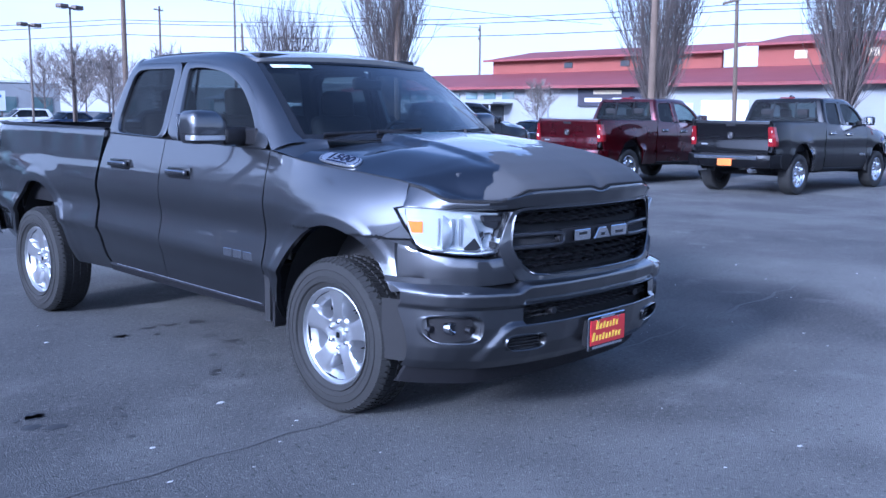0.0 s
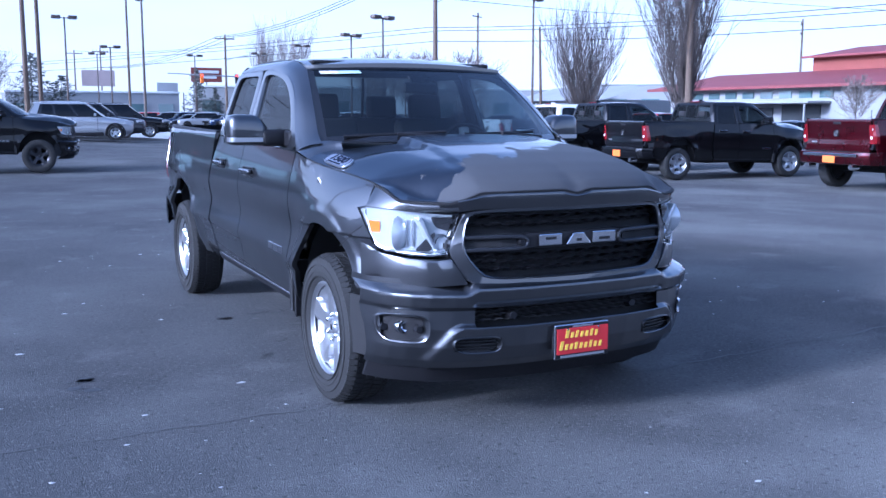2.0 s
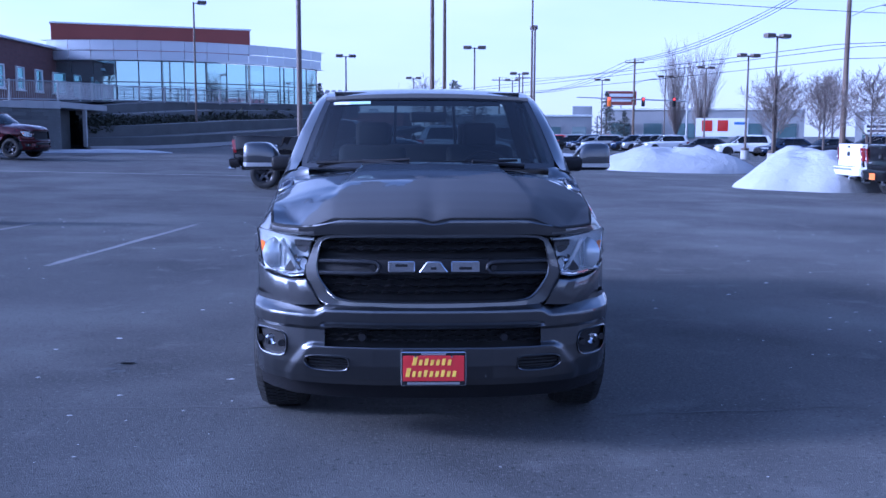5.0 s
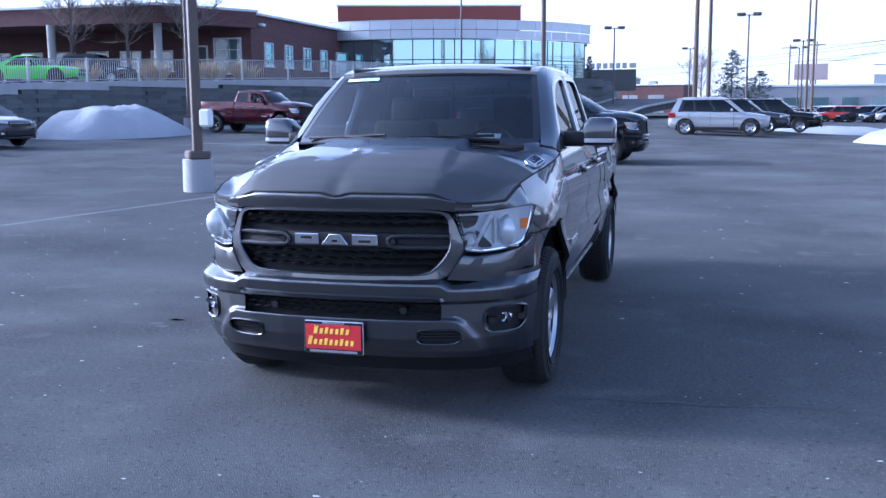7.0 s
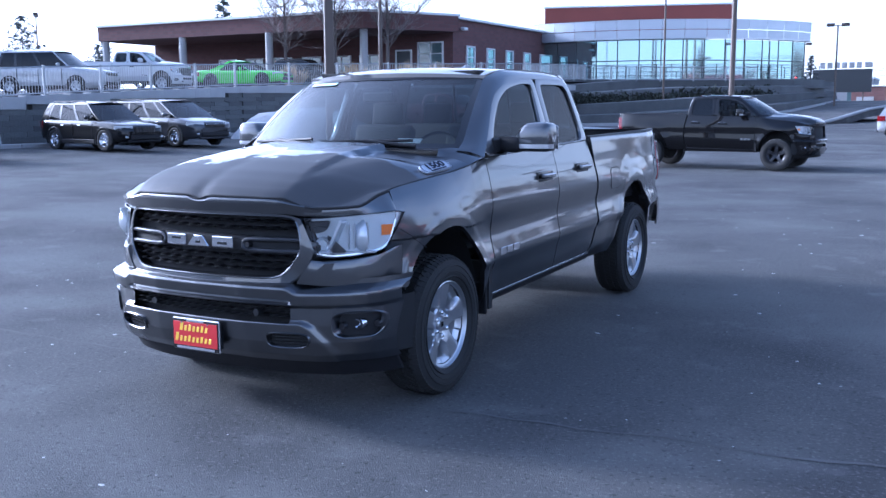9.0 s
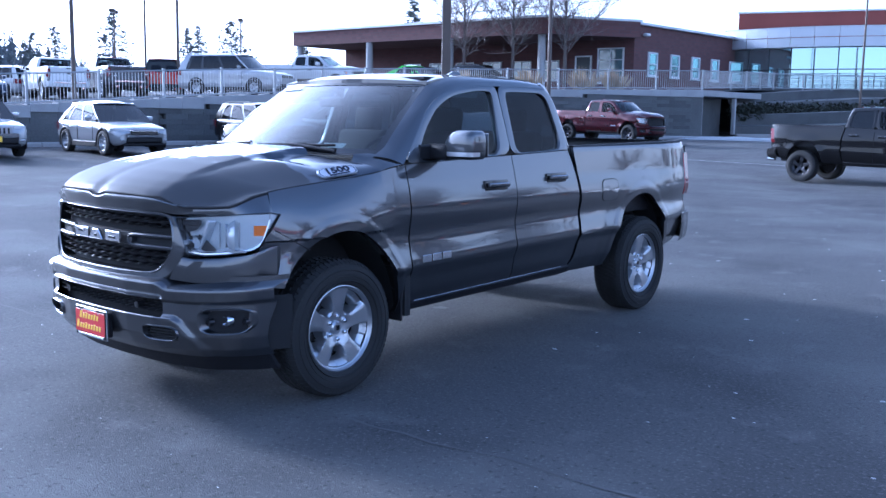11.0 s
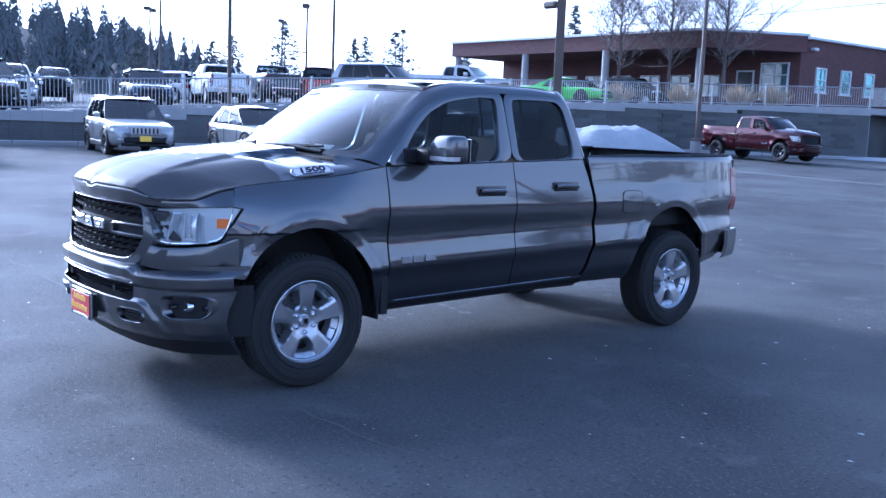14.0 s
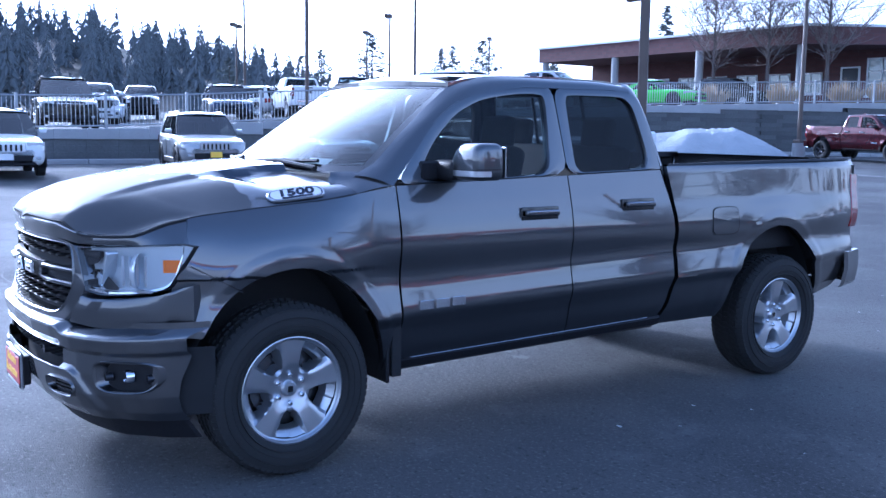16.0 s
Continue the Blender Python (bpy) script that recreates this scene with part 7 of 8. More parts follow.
# utility poles
for a in ((30.9, 62.7, 14.0, 0, -25, (0, 0), 0.22, True), (63.0, 114.0, 15.5, 1, 30, (0, 0), 0.2), (47.0, 22.6, 8.8, 1, 60, (0, 2.5), 0.15), (29.25, 31.74, 14.0, 0, 0, (0, 0), 0.18),
          (26.9, 111.2, 11.0, 1, 0, (0, 0), 0.17, True), (77.7, 69.9, 11.6, 2, 45), (1.2, 56.3, 13.0, 0, 0, (0, 0), 0.16), (2.0, 56.7, 12.0, 1, 80, (0, 0), 0.14),
          (14.0, 150.0, 11.0, 1, 0), (18.0, 152.0, 11.5, 1, 0), (30.0, 46.0, 7.0, 0, 0, (0, -2.0), 0.10), (26.5, 15.3, 13.0, 0, 0, (0, 0), 0.15), (9.8, 74.2, 13.0, 0, 0, (0, 0), 0.11)):
    wood_pole(*a)
line = [(66, -45), (47.0, 22.6), (30.9, 62.7), (-12, 170)]
for dz, dx in ((8.1, -0.8), (7.95, 0.8), (7.1, 0.0)):
    wire([(x + dx, y, dz if k != 1 else dz - 0.4) for k, (x, y) in enumerate(line)], 0.5)
for dz, dx in ((10.6, -1), (10.6, 0), (10.6, 1)):
    wire([(30.9 + dx * 0.3, 62.7, 13.6), (26.9 + dx, 111.2, dz), (24 + dx, 200, 10.6)], 1.2, 0.03)
wire([(-80, 60, 11), (2.0, 56.7, 11.2), (77.7, 69.9, 11.2)], 1.0)
wire([(-80, 62, 12.2), (1.2, 56.3, 12.6), (90, 62, 12.0)], 0.9)
wire([(14, 150, 10.8), (26.9, 111.2, 9.8)], 0.6)
# traffic lights on a mast arm
ts = empty("traffic_light", pose(32.0, 106.0, 0), "traffic lights hanging from a long mast arm", "traffic light")
bm = bmesh.new()
rod(bm, (0, 0, 0), (0, 0, 6.6), 0.14, 0.11, 10)
part("mast", bm, M_STEEL, ts)
bm = bmesh.new()
rod(bm, (0, 0, 5.6), (-13.0, 0, 6.0), 0.09, 0.05, 8)
part("mast_arm", bm, M_STEEL, ts)
M_SIGNAL = material("lit red signal", (1.0, 0.06, 0.04), 0.4, emit=2.0)
for dx in (-5.2, -9.2, -1.6):
    hd = block("signal_head", (0.36, 0.3, 1.05), (dx, 0, 5.5), M_AMBER if dx == -9.2 else M_TRIM, ts, 0.03)
    bm = bmesh.new()
    rod(bm, (dx, -0.16, 5.82), (dx, -0.20, 5.82), 0.12, 0.12, 12)
    part("lamp", bm, M_SIGNAL, hd)

# ---- other vehicles ----
def car(name, x, y, heading, label, paint_mat, L=4.7, W=1.86, H=1.68, wb=2.75, kind="suv", style="silver", category="car", group="", plate=None, z=None, slots=0, lite=False):
    """A closed car: body loft, glasshouse, roof, lamps and wheels. Local nose towards -y, the middle at the origin."""
    zz = ground_z(x, y) if z is None else z
    T = empty(name, pose(x, y, zz, 0, 0, heading + 90), label, category, group)
    hw, f, b = W / 2, -L / 2, L / 2
    R = 0.36 if kind != "coupe" else 0.34
    belt = H * 0.60
    hood = belt - (0.06 if kind == "coupe" else 0.13)
    cowl = f + L * (0.27 if kind != "van" else 0.20)
    if kind == "coupe":
        cowl = f + L * 0.36
    tail = {"suv": 0.02, "van": 0.01, "coupe": 0.16, "hatch": 0.04}[kind] * L
    # lower body
    st = [(f + 0.00, 0.62, 0.45, hood - 0.22), (f + 0.05, 0.80, 0.36, hood - 0.10), (f + 0.22, 0.93, 0.30, hood - 0.02), (f + 0.55, 0.985, 0.27, hood + 0.035), (cowl, 1.0, 0.25, belt), (0, 1.0, 0.24, belt + 0.02), (b - 0.6, 0.995, 0.27, belt + 0.05), (b - 0.18, 0.95, 0.32, belt + 0.05), (b - 0.04, 0.86, 0.38, belt), (b, 0.74, 0.46, belt - 0.12)]
    rows = []
    for yy, w, zb, zt in st:
        w *= hw
        rows.append([(w * 0.82, yy, zb), (w * 0.95, yy, zb + 0.05), (w, yy, zb + 0.22), (w * 0.985, yy, (zb + zt) / 2 + 0.05), (w, yy, zt - 0.20), (w * 0.965, yy, zt - 0.07), (w * 0.88, yy, zt), (w * 0.5, yy, zt + 0.025), (0, yy, zt + 0.035)])
    rows2 = [r + [(-px, py, pz) for px, py, pz in r[-2::-1]] for r in rows]
    # round the sections, then the body along its length
    cross = [chaikin(r, 1, False) for r in rows2]
    cols_ = [chaikin([c[i] for c in cross], 1 if lite else 2, False) for i in range(len(cross[0]))]
    cols_ = [resample(c, 24 if lite else 56) for c in cols_]
    dense = [[tuple(c[i]) for c in cols_] for i in range(len(cols_[0]))]
    v, fc = sheet(dense)
    if not lite:
        # cut the wheel openings
        def open_at(q):
            m_ = np.mean([v[i] for i in q], 0)
            return abs(m_[0]) > hw * 0.55 and any((m_[1] - yy) ** 2 + (m_[2] - R) ** 2 < (1.10 * R) ** 2 for yy in (-wb / 2, wb / 2))
        fc = [q for q in fc if not open_at(q)]
    n_ = len(dense[0])
    fc += [tuple(range(n_)), tuple(range(len(v) - n_, len(v)))[::-1]]
    body = fix(link("body", v, fc, paint_mat, T, sharp=50))
    # sill and lower cladding
    clad = M_TRIM if kind in ("suv", "hatch") else paint_mat
    for s in (-1, 1):
        block("sill", (0.05, wb - 2 * R - 0.16, 0.16), (s * (hw - 0.03), 0.06, 0.31), clad, body, 0.02)
    # glasshouse: belt outline to roof outline
    yb0, yb1 = cowl - 0.02, b - tail - 0.03
    yr0, yr1 = cowl + (0.80 if kind != "van" else 1.05), b - tail - (0.36 if kind == "suv" else 0.30 if kind == "van" else 0.85 if kind == "hatch" else 1.25)
    if kind == "coupe":
        yr0, yr1 = cowl + 0.72, b - tail - 1.15
    zr = H - 0.10
    wr = hw * 0.72

    def shell(t, u):
        """u: -1..1 round the side from the front corner to the back corner."""
        y0 = yb0 + (yr0 - yb0) * t
        y1 = yb1 + (yr1 - yb1) * t
        w = hw * 0.90 + (wr - hw * 0.90) * t + 0.03 * math.sin(math.pi * t)
        yy = y0 + (y1 - y0) * (u + 1) / 2
        return (w, yy, belt + 0.0 + (zr - belt) * t)

    for s in (-1, 1):
        v, fc = sheet([[(s * p[0], p[1], p[2]) for p in (shell(t, u) for u in np.linspace(-0.985, 0.80 if kind != "coupe" else 0.5, 9))] for t in (0.0, 0.5, 1.0)])
        side = fix(link("side_window", v, fc, M_PRIVACY, body))
        side.visible_shadow = False
        cuts = {"suv": (-0.985, -0.30, 0.30, 0.72), "van": (-0.985, -0.70, -0.25, 0.30), "hatch": (-0.985, -0.20, 0.50), "coupe": (-0.985, 0.10)}[kind]
        v, fc = sheet([[(s * (p[0] + 0.006), p[1], p[2]) for p in (shell(t, u) for u in np.linspace(0.79 if kind != "coupe" else 0.48, 1.0, 4))] for t in (-0.05, 0.5, 1.0)])
        fix(link("rear_quarter", v, fc, paint_mat, body))
        for u in cuts:
            v, fc = sheet([[(s * (p[0] + 0.012), p[1], p[2]) for p in (shell(t, min(1, max(-1, u + du))) for du in (-0.035, 0.035))] for t in (-0.03, 0.5, 1.02)])
            fix(link("pillar", v, fc, paint_mat if abs(u) > 0.8 else M_GLOSSBLACK, body))
        v, fc = sheet([[(s * (p[0] + 0.014), p[1], p[2]) for p in (shell(t, u) for u in np.linspace(-1, 1, 9))] for t in (0.93, 1.03)])
        fix(link("roof_side", v, fc, paint_mat, body))
    for nm, k, g_ in (("windscreen", -1, M_CARGLASS), ("rear_window", 1, M_PRIVACY)):
        rows_ = []
        for t in (0.0, 0.5, 1.0):
            p = shell(t, k)
            rows_.append([(p[0] * q, p[1] + k * 0.10 * (1 - q * q), p[2]) for q in np.linspace(-1, 1, 7)])
        fix(link(nm, *sheet(rows_), g_, body)).visible_shadow = False
    rows_ = []
    for t in np.linspace(0, 1, 7):
        yy = yr0 - 0.06 + (yr1 - yr0 + 0.14) * t
        rows_.append([(wr * 1.02 * q, yy - (0.10 * (1 - q * q) if t == 0 else -0.06 * (1 - q * q) if t == 1 else 0), zr + 0.055 * (1 - q * q) * (0.6 if t in (0, 1) else 1) - 0.01 + 0.055 * math.sin(math.pi * min(1, t * 1.05)) * (1 - 0.5 * q * q)) for q in np.linspace(-1, 1, 9)])
    roof = fix(link("roof", *sheet(rows_, (0, 0, -0.02)), paint_mat, body))
    if kind in ("suv", "van") and not lite:
        for s in (-1, 1):
            bm = bmesh.new()
            tube(bm, [(s * wr * 0.93, yr0 + 0.15, zr + 0.02), (s * wr * 0.93, yr0 + 0.25, zr + 0.07), (s * wr * 0.93, yr1 - 0.3, zr + 0.07), (s * wr * 0.93, yr1 - 0.15, zr + 0.02)], 0.018, 6)
            part("roof_rail", bm, M_SATIN if paint_mat is M_SILVERP else M_TRIM, roof)
    # a dark cabin inside
    block("cabin", (W * 0.80, yb1 - yb0 - 0.9, 0.06), (0, (yb0 + yb1) / 2 + 0.1, belt - 0.04), M_SEAT, body, 0)
    for sx in () if lite else (-0.36, 0.36):
        for sy in (cowl + 1.15, cowl + 2.0):
            block("seat_back", (0.46, 0.14, 0.5), (sx, min(sy, yr1), belt + 0.14), M_SEAT, body, 0.05)
    # face: lamps, grille, bumper
    for s in (-1, 1):
        rows_ = [[(s * hw * w, f + dy, hood + dz) for w, dy in ((0.50, 0.035), (0.72, 0.075), (0.88, 0.20), (0.955, 0.40))] for dz in (-0.17, -0.10, -0.045)]
        fix(link("headlight", *sheet(rows_, (0, 0.05, 0)), M_REFLECTOR, body))
        block("fog_lamp", (0.14, 0.05, 0.07), (s * hw * 0.74, f + 0.055, 0.47), M_REFLECTOR, body, 0.02)
        rows_ = [[(s * hw * w, b + dy, belt + dz) for w, dy in ((0.985, -0.32), (0.955, -0.14), (0.87, -0.02), (0.66, 0.012))] for dz in (-0.24, -0.12, -0.02)]
        fix(link("tail_light", *sheet(rows_, (0, -0.05, 0)), M_REDLENS, body))
        block("mirror", (0.20, 0.12, 0.14), (s * (hw + 0.07), cowl + 0.42, belt + 0.10), paint_mat, body, 0.05, segments=2)
        if lite:
            continue
        for dy in (0.45, 1.35) if kind != "coupe" else (0.9,):
            block("door_handle", (0.03, 0.18, 0.03), (s * (hw * 0.985 + 0.01), cowl + 0.55 + dy, belt - 0.16), M_CHROME if paint_mat in (M_CHARP, M_BLACKP) else paint_mat, body, 0.01)
        for yy in (cowl + 0.32, cowl + 1.38, cowl + 2.35) if kind != "coupe" else (cowl + 0.3, cowl + 1.6):
            block("door_seam", (0.012, 0.014, belt - 0.50), (s * (hw * 0.998), yy, (belt + 0.36) / 2), M_UNDER, body, 0)
    if slots:
        gf = block("grille_surround", (W * 0.46, 0.06, 0.22), (0, f + 0.005, hood - 0.17), paint_mat, body, 0.02)
        for k in range(slots):
            block("grille_slot", (0.055, 0.03, 0.16), ((k - (slots - 1) / 2) * 0.108, f - 0.022, hood - 0.17), M_UNDER, gf, 0.015)
    else:
        gf = block("grille", (W * 0.48, 0.06, 0.15), (0, f + 0.01, hood - 0.16), M_GLOSSBLACK, body, 0.03)
        block("grille_bar", (W * 0.46, 0.02, 0.025), (0, f - 0.025, hood - 0.11), M_CHROME, gf, 0.006)
    block("lower_grille", (W * 0.62, 0.08, 0.16), (0, f + 0.015, 0.46), M_TRIM, body, 0.03)
    block("lower_lip", (W * 0.70, 0.10, 0.09), (0, f + 0.05, 0.33), clad, body, 0.03)
    block("rear_lip", (W * 0.72, 0.08, 0.22), (0, b - 0.03, 0.46), clad, body, 0.04)
    if plate:
        block("licence_plate", (0.31, 0.02, 0.15), (0, f - 0.03, 0.50), plate, body, 0.004)
    # arches and wheels
    for yy in (-wb / 2, wb / 2):
        for s in (-1, 1):
            v, fc = lathe([(hw - 0.30, 0.0), (hw - 0.30, R * 1.07), (hw - 0.03, R * 1.07), (hw + 0.008, R * 1.08), (hw + 0.012, R * 1.16), (hw - 0.02, R * 1.27)] if not lite else [(hw * 0.70, R * 1.05), (hw + 0.004, R * 1.20), (hw + 0.012, R * 1.16), (hw + 0.006, R * 1.06), (hw - 0.02, 0.0)], 28)
            v = [(s * p[0], yy + p[1], max(R + p[2], 0.22)) for p in v]
            fix(link("wheel_arch", v, fc, M_UNDER if clad is not M_TRIM else M_TRIM, body))
            wh = wheel("wheel", T, (s * (hw - 0.10), yy, R), s, style, False)
            wh.matrix_local = pose(s * (hw - 0.10), yy, R, 0, 0, 0 if s > 0 else 180) @ Matrix.Diagonal((0.80, R / 0.40, R / 0.40, 1))
    return T


def face_to(rear, h, wb=WB, z=None):
    """The pose of a pickup from its rear axle and the way it faces, in degrees from +x."""
    a = radians(h)
    x, y = rear[0] + wb * math.cos(a), rear[1] + wb * math.sin(a)
    return pose(x, y, ground_z(*rear) if z is None else z, 0, 0, h + 90)


OP = M_PLATE_ORANGE
row = "pickups in the far row"
BIG, MID = 1.12, 1.06  # heavy-duty models
pickup("pickup_truck", face_to((16.55, 6.35), -3.0, WB * BIG) @ Matrix.Diagonal((BIG, BIG, BIG, 1)), "black crew pickup with chrome bumper and orange rear plate", M_BLACKP, style="chrome", rear_plate=OP, group=row, trim="chrome")
pickup("pickup_truck", face_to((16.0, 10.4), -2.0, WB * BIG) @ Matrix.Diagonal((BIG, BIG, BIG, 1)), "dark red pickup with chrome bumper, tailgate towards the lot", M_REDP, style="chrome", rear_plate=OP, group=row, trim="chrome")
blk = pickup("pickup_truck", face_to((14.0, 15.6), -3.0, WB * MID) @ Matrix.Diagonal((MID, MID, MID, 1)), "black pickup with silver wheels parked in the lot", M_BLACKP, style="silver", rear_plate=OP, group=row)
b3 = pickup("pickup_truck", face_to((13.2, 19.2), -2.0, WB * MID) @ Matrix.Diagonal((MID, MID, MID, 1)), "black pickup with chrome wheels and painted bumper", M_BLACKP, style="chrome", rear_plate=OP, group=row)
wp = pickup("pickup_truck", face_to((14.2, 23.2), -3.0, WB * MID) @ Matrix.Diagonal((MID, MID, MID, 1)), "white pickup parked behind black ones near the snow", M_WHITEP, style="silver", rear_plate=None, group=row, trim="chrome")
pickup("pickup_truck", face_to((-4.30, 22.95), -5.5), "black lifted pickup with black wheels standing across the lot", M_BLACKP, style="black", lift=0.07, rear_plate=None)
pickup("pickup_truck", face_to((-20.1, 36.0), -8.0), "dark red pickup with black wheels below the retaining wall", M_REDP, style="black", front_plate=None)
for x, y in ((35.04, 27.40), (30.90, 26.38)):
    car("parked_car", x, y, -8, "black two-door coupe parked beyond the pickups", M_BLACKP, 5.0, 1.92, 1.45, 2.95, "coupe", "black", group=row)
# row along the wall
lw = "cars along the retaining wall"
car("parked_car", -21.4, 2.5, -5, "white compact SUV with slotted grille facing the lot", M_WHITEP, 4.65, 1.86, 1.68, 2.7, "suv", group=lw, slots=7, plate=M_WHITE)
car("parked_car", -22.1, 8.05, -10, "silver compact SUV with slotted grille and yellow plate", M_SILVERP, 4.6, 1.84, 1.69, 2.7, "suv", "black", group=lw, slots=7, plate=M_PLATE_YELLOW)
car("parked_car", -21.7, 12.05, -6, "silver small crossover with dark grille facing the lot", M_SILVERP, 4.3, 1.78, 1.60, 2.6, "hatch", group=lw)
car("parked_car", -22.6, 18.8, -6, "black compact SUV with bright wheels facing the lot", M_BLACKP, 4.65, 1.86, 1.68, 2.7, "suv", "chrome", group=lw, slots=7)
car("parked_car", -22.9, 22.3, -6, "dark grey minivan with chrome lower trim", M_CHARP, 5.1, 2.0, 1.75, 3.0, "van", "chrome", group=lw)
# three SUVs beside the drive
sv = "SUVs beside the drive"
car("parked_car", 2.5, 42.3, -6, "silver-white long SUV seen from its side", M_SILVERP, 4.6, 1.98, 1.80, 2.96, "suv", group=sv, slots=7)
car("parked_car", 3.5, 46.0, -6, "grey SUV parked behind a white one", M_CHARP, 4.95, 1.98, 1.80, 2.96, "suv", group=sv, slots=7)
car("parked_car", 5.3, 49.6, -6, "black SUV parked behind a grey one", M_BLACKP, 5.2, 2.0, 1.85, 3.0, "suv", group=sv)
# upper lot
up = "vehicles on the upper lot"


def upper_car(x, y, h, label, mat, *a, **k):
    return car("parked_car", x, y, h, label, mat, *a, group=up, z=upper_z(y) + 0.02, **k)


upper_car(-31.0, 24.0, 20, "long silver SUV on the upper lot", M_SILVERP, 5.3, 2.0, 1.92, 3.0, "suv")
upper_car(-38.3, 25.0, 147, "red SUV seen from behind on the upper lot", M_BRIGHTRED, 4.9, 1.95, 1.85, 2.9, "suv")
upper_car(-36.7, 14.7, -15, "dark blue crossover on the upper lot", M_BLUEP, 4.8, 1.9, 1.68, 2.8, "suv")
upper_car(-30.4, 6.2, -8, "black boxy off-road wagon on the upper lot", M_BLACKP, 4.8, 1.9, 1.88, 3.0, "van", "black")
upper_car(-30.1, 35.4, 12, "bright green two-door coupe on the upper lot", M_GREENP, 5.0, 1.92, 1.45, 2.95, "coupe", "black")
upper_car(-34.6, 34.6, -5, "dark grey sedan beside the green coupe", M_CHARP, 4.8, 1.85, 1.45, 2.85, "hatch")
upper_car(-43.0, 18.6, -160, "silver crossover on the upper lot", M_SILVERP, 4.6, 1.85, 1.66, 2.7, "suv")
upper_car(-46.0, 12.0, -20, "white SUV on the upper lot", M_WHITEP, 4.8, 1.9, 1.75, 2.8, "suv")
upper_car(-50.0, 24.0, -20, "grey crossover on the upper lot", M_CHARP, 4.6, 1.85, 1.66, 2.7, "suv")
upper_car(-33.5, 45.5, 5, "black SUV parked by the brick building", M_BLACKP, 4.4, 1.85, 1.80, 2.7, "suv", slots=7)
upper_car(-38.5, 46.0, 5, "dark blue SUV parked by the brick building", M_BLUEP, 4.4, 1.85, 1.75, 2.7, "suv")


def upper_pickup(x, y, h, label, mat, style="silver", trim=None):
    return pickup("pickup_truck", face_to((x, y), h, z=upper_z(y) + 0.02), label, mat, style=style, group=up, trim=trim)


upper_pickup(-34.0, 29.2, 20, "silver-white pickup on the upper lot behind the railing", M_PEARLP, trim="chrome")
upper_pickup(-36.3, 21.4, 166, "dark grey pickup seen from behind on the upper lot", M_CHARP, "chrome", "chrome")
upper_pickup(-36.7, 18.7, 166, "white pickup seen from behind on the upper lot", M_WHITEP, "silver", "chrome")
upper_pickup(-42.5, 10.3, -12, "white pickup on the upper lot", M_WHITEP)
upper_pickup(-52.0, 15.6, -18, "black pickup facing the lot from the upper level", M_BLACKP)
# long rows far down the lot
rng = random.Random(5)
far_mats = [(M_WHITEP, "white"), (M_SILVERP, "silver"), (M_CHARP, "dark grey"), (M_BLACKP, "black"), (M_BLUEP, "dark blue"), (M_BRIGHTRED, "red")]
proto = {}
for k in range(26):
    t = k / 25
    x, y = (9.0 + 24 * t + rng.uniform(-0.5, 0.5), 108 - 30 * t ** 1.3 + rng.uniform(-1.0, 1.0)) if k < 18 else (23.5 + 2.9 * (k - 18), 72 - 1.3 * (k - 18))
    j = rng.randrange(6)
    kind = rng.choice(("suv", "hatch", "suv"))
    key = (j, kind)
    if key not in proto:
        proto[key] = car("parked_car", x, y, 180 + rng.uniform(-12, 12), "%s %s in the far row" % (far_mats[j][1], "sport utility wagon" if kind == "suv" else "small hatchback car"), far_mats[j][0], 4.6, 1.85, 1.72 if kind == "suv" else 1.5, 2.7, kind, group="cars in the far row", lite=True)
    else:
        copy_thing(proto[key], pose(x, y, ground_z(x, y), 0, 0, 270 + rng.uniform(-12, 12)))
for k in range(6):
    copy_thing(proto[list(proto)[k % len(proto)]], pose(36 + 2.2 * k, 44 + 1.5 * k + rng.uniform(-1, 1), ground_z(40, 45), 0, 0, 200 + rng.uniform(-20, 20)))

# ---- snow, trees, shrubs ----
def snow_pile(x, y, rx, ry, h, seed, yaw=0.0, z=None):
    n_, m_ = 44, 18
    rows = []
    base = ground_z(x, y) if z is None else z
    for i in range(m_ + 1):
        r = i / m_
        row = []
        for j in range(n_):
            a = j * math.tau / n_
            k = 1 + 0.22 * noise.noise((math.cos(a) * 1.2 + seed, math.sin(a) * 1.2, seed * 0.7))
            px, py = rx * r * k * math.cos(a), ry * r * k * math.sin(a)
            q = noise.noise((px * 0.7 + seed, py * 0.7, 3.1)) * 0.30 + noise.noise((px * 2.1, py * 2.1 + seed, 1.1)) * 0.11 + noise.noise((px * 5.5, py * 5.5 + seed, 7.7)) * 0.035
            prof = (1 - r ** 2.2) ** 0.9 if r < 1 else 0
            zz = h * prof * (0.88 + q * 0.8) - (0.08 if r == 1 else 0)
            c, s = math.cos(radians(yaw)), math.sin(radians(yaw))
            row.append((x + c * px - s * py, y + s * px + c * py, base + zz))
        rows.append(row)
    return tagged(fix(link("snow_mound", *sheet(rows, closed=True), M_SNOW, sharp=80)), "ploughed heap of old white snow on the asphalt", "snow", "snow heaps", kind="")


snow_pile(-22.4, 30.2, 2.3, 3.6, 1.5, 1.3, -22)
snow_pile(11.9, 39.2, 4.0, 2.2, 1.3, 4.4, -12)
snow_pile(13.2, 25.4, 2.5, 2.2, 1.40, 7.9, 20)
snow_pile(15.7, 33.0, 2.0, 2.0, 1.45, 9.1, 30)
snow_pile(8.8, 53.5, 3.6, 1.6, 0.5, 2.2)
snow_pile(-16.5, 46.0, 3.6, 0.4, 0.22, 6.6, 20)


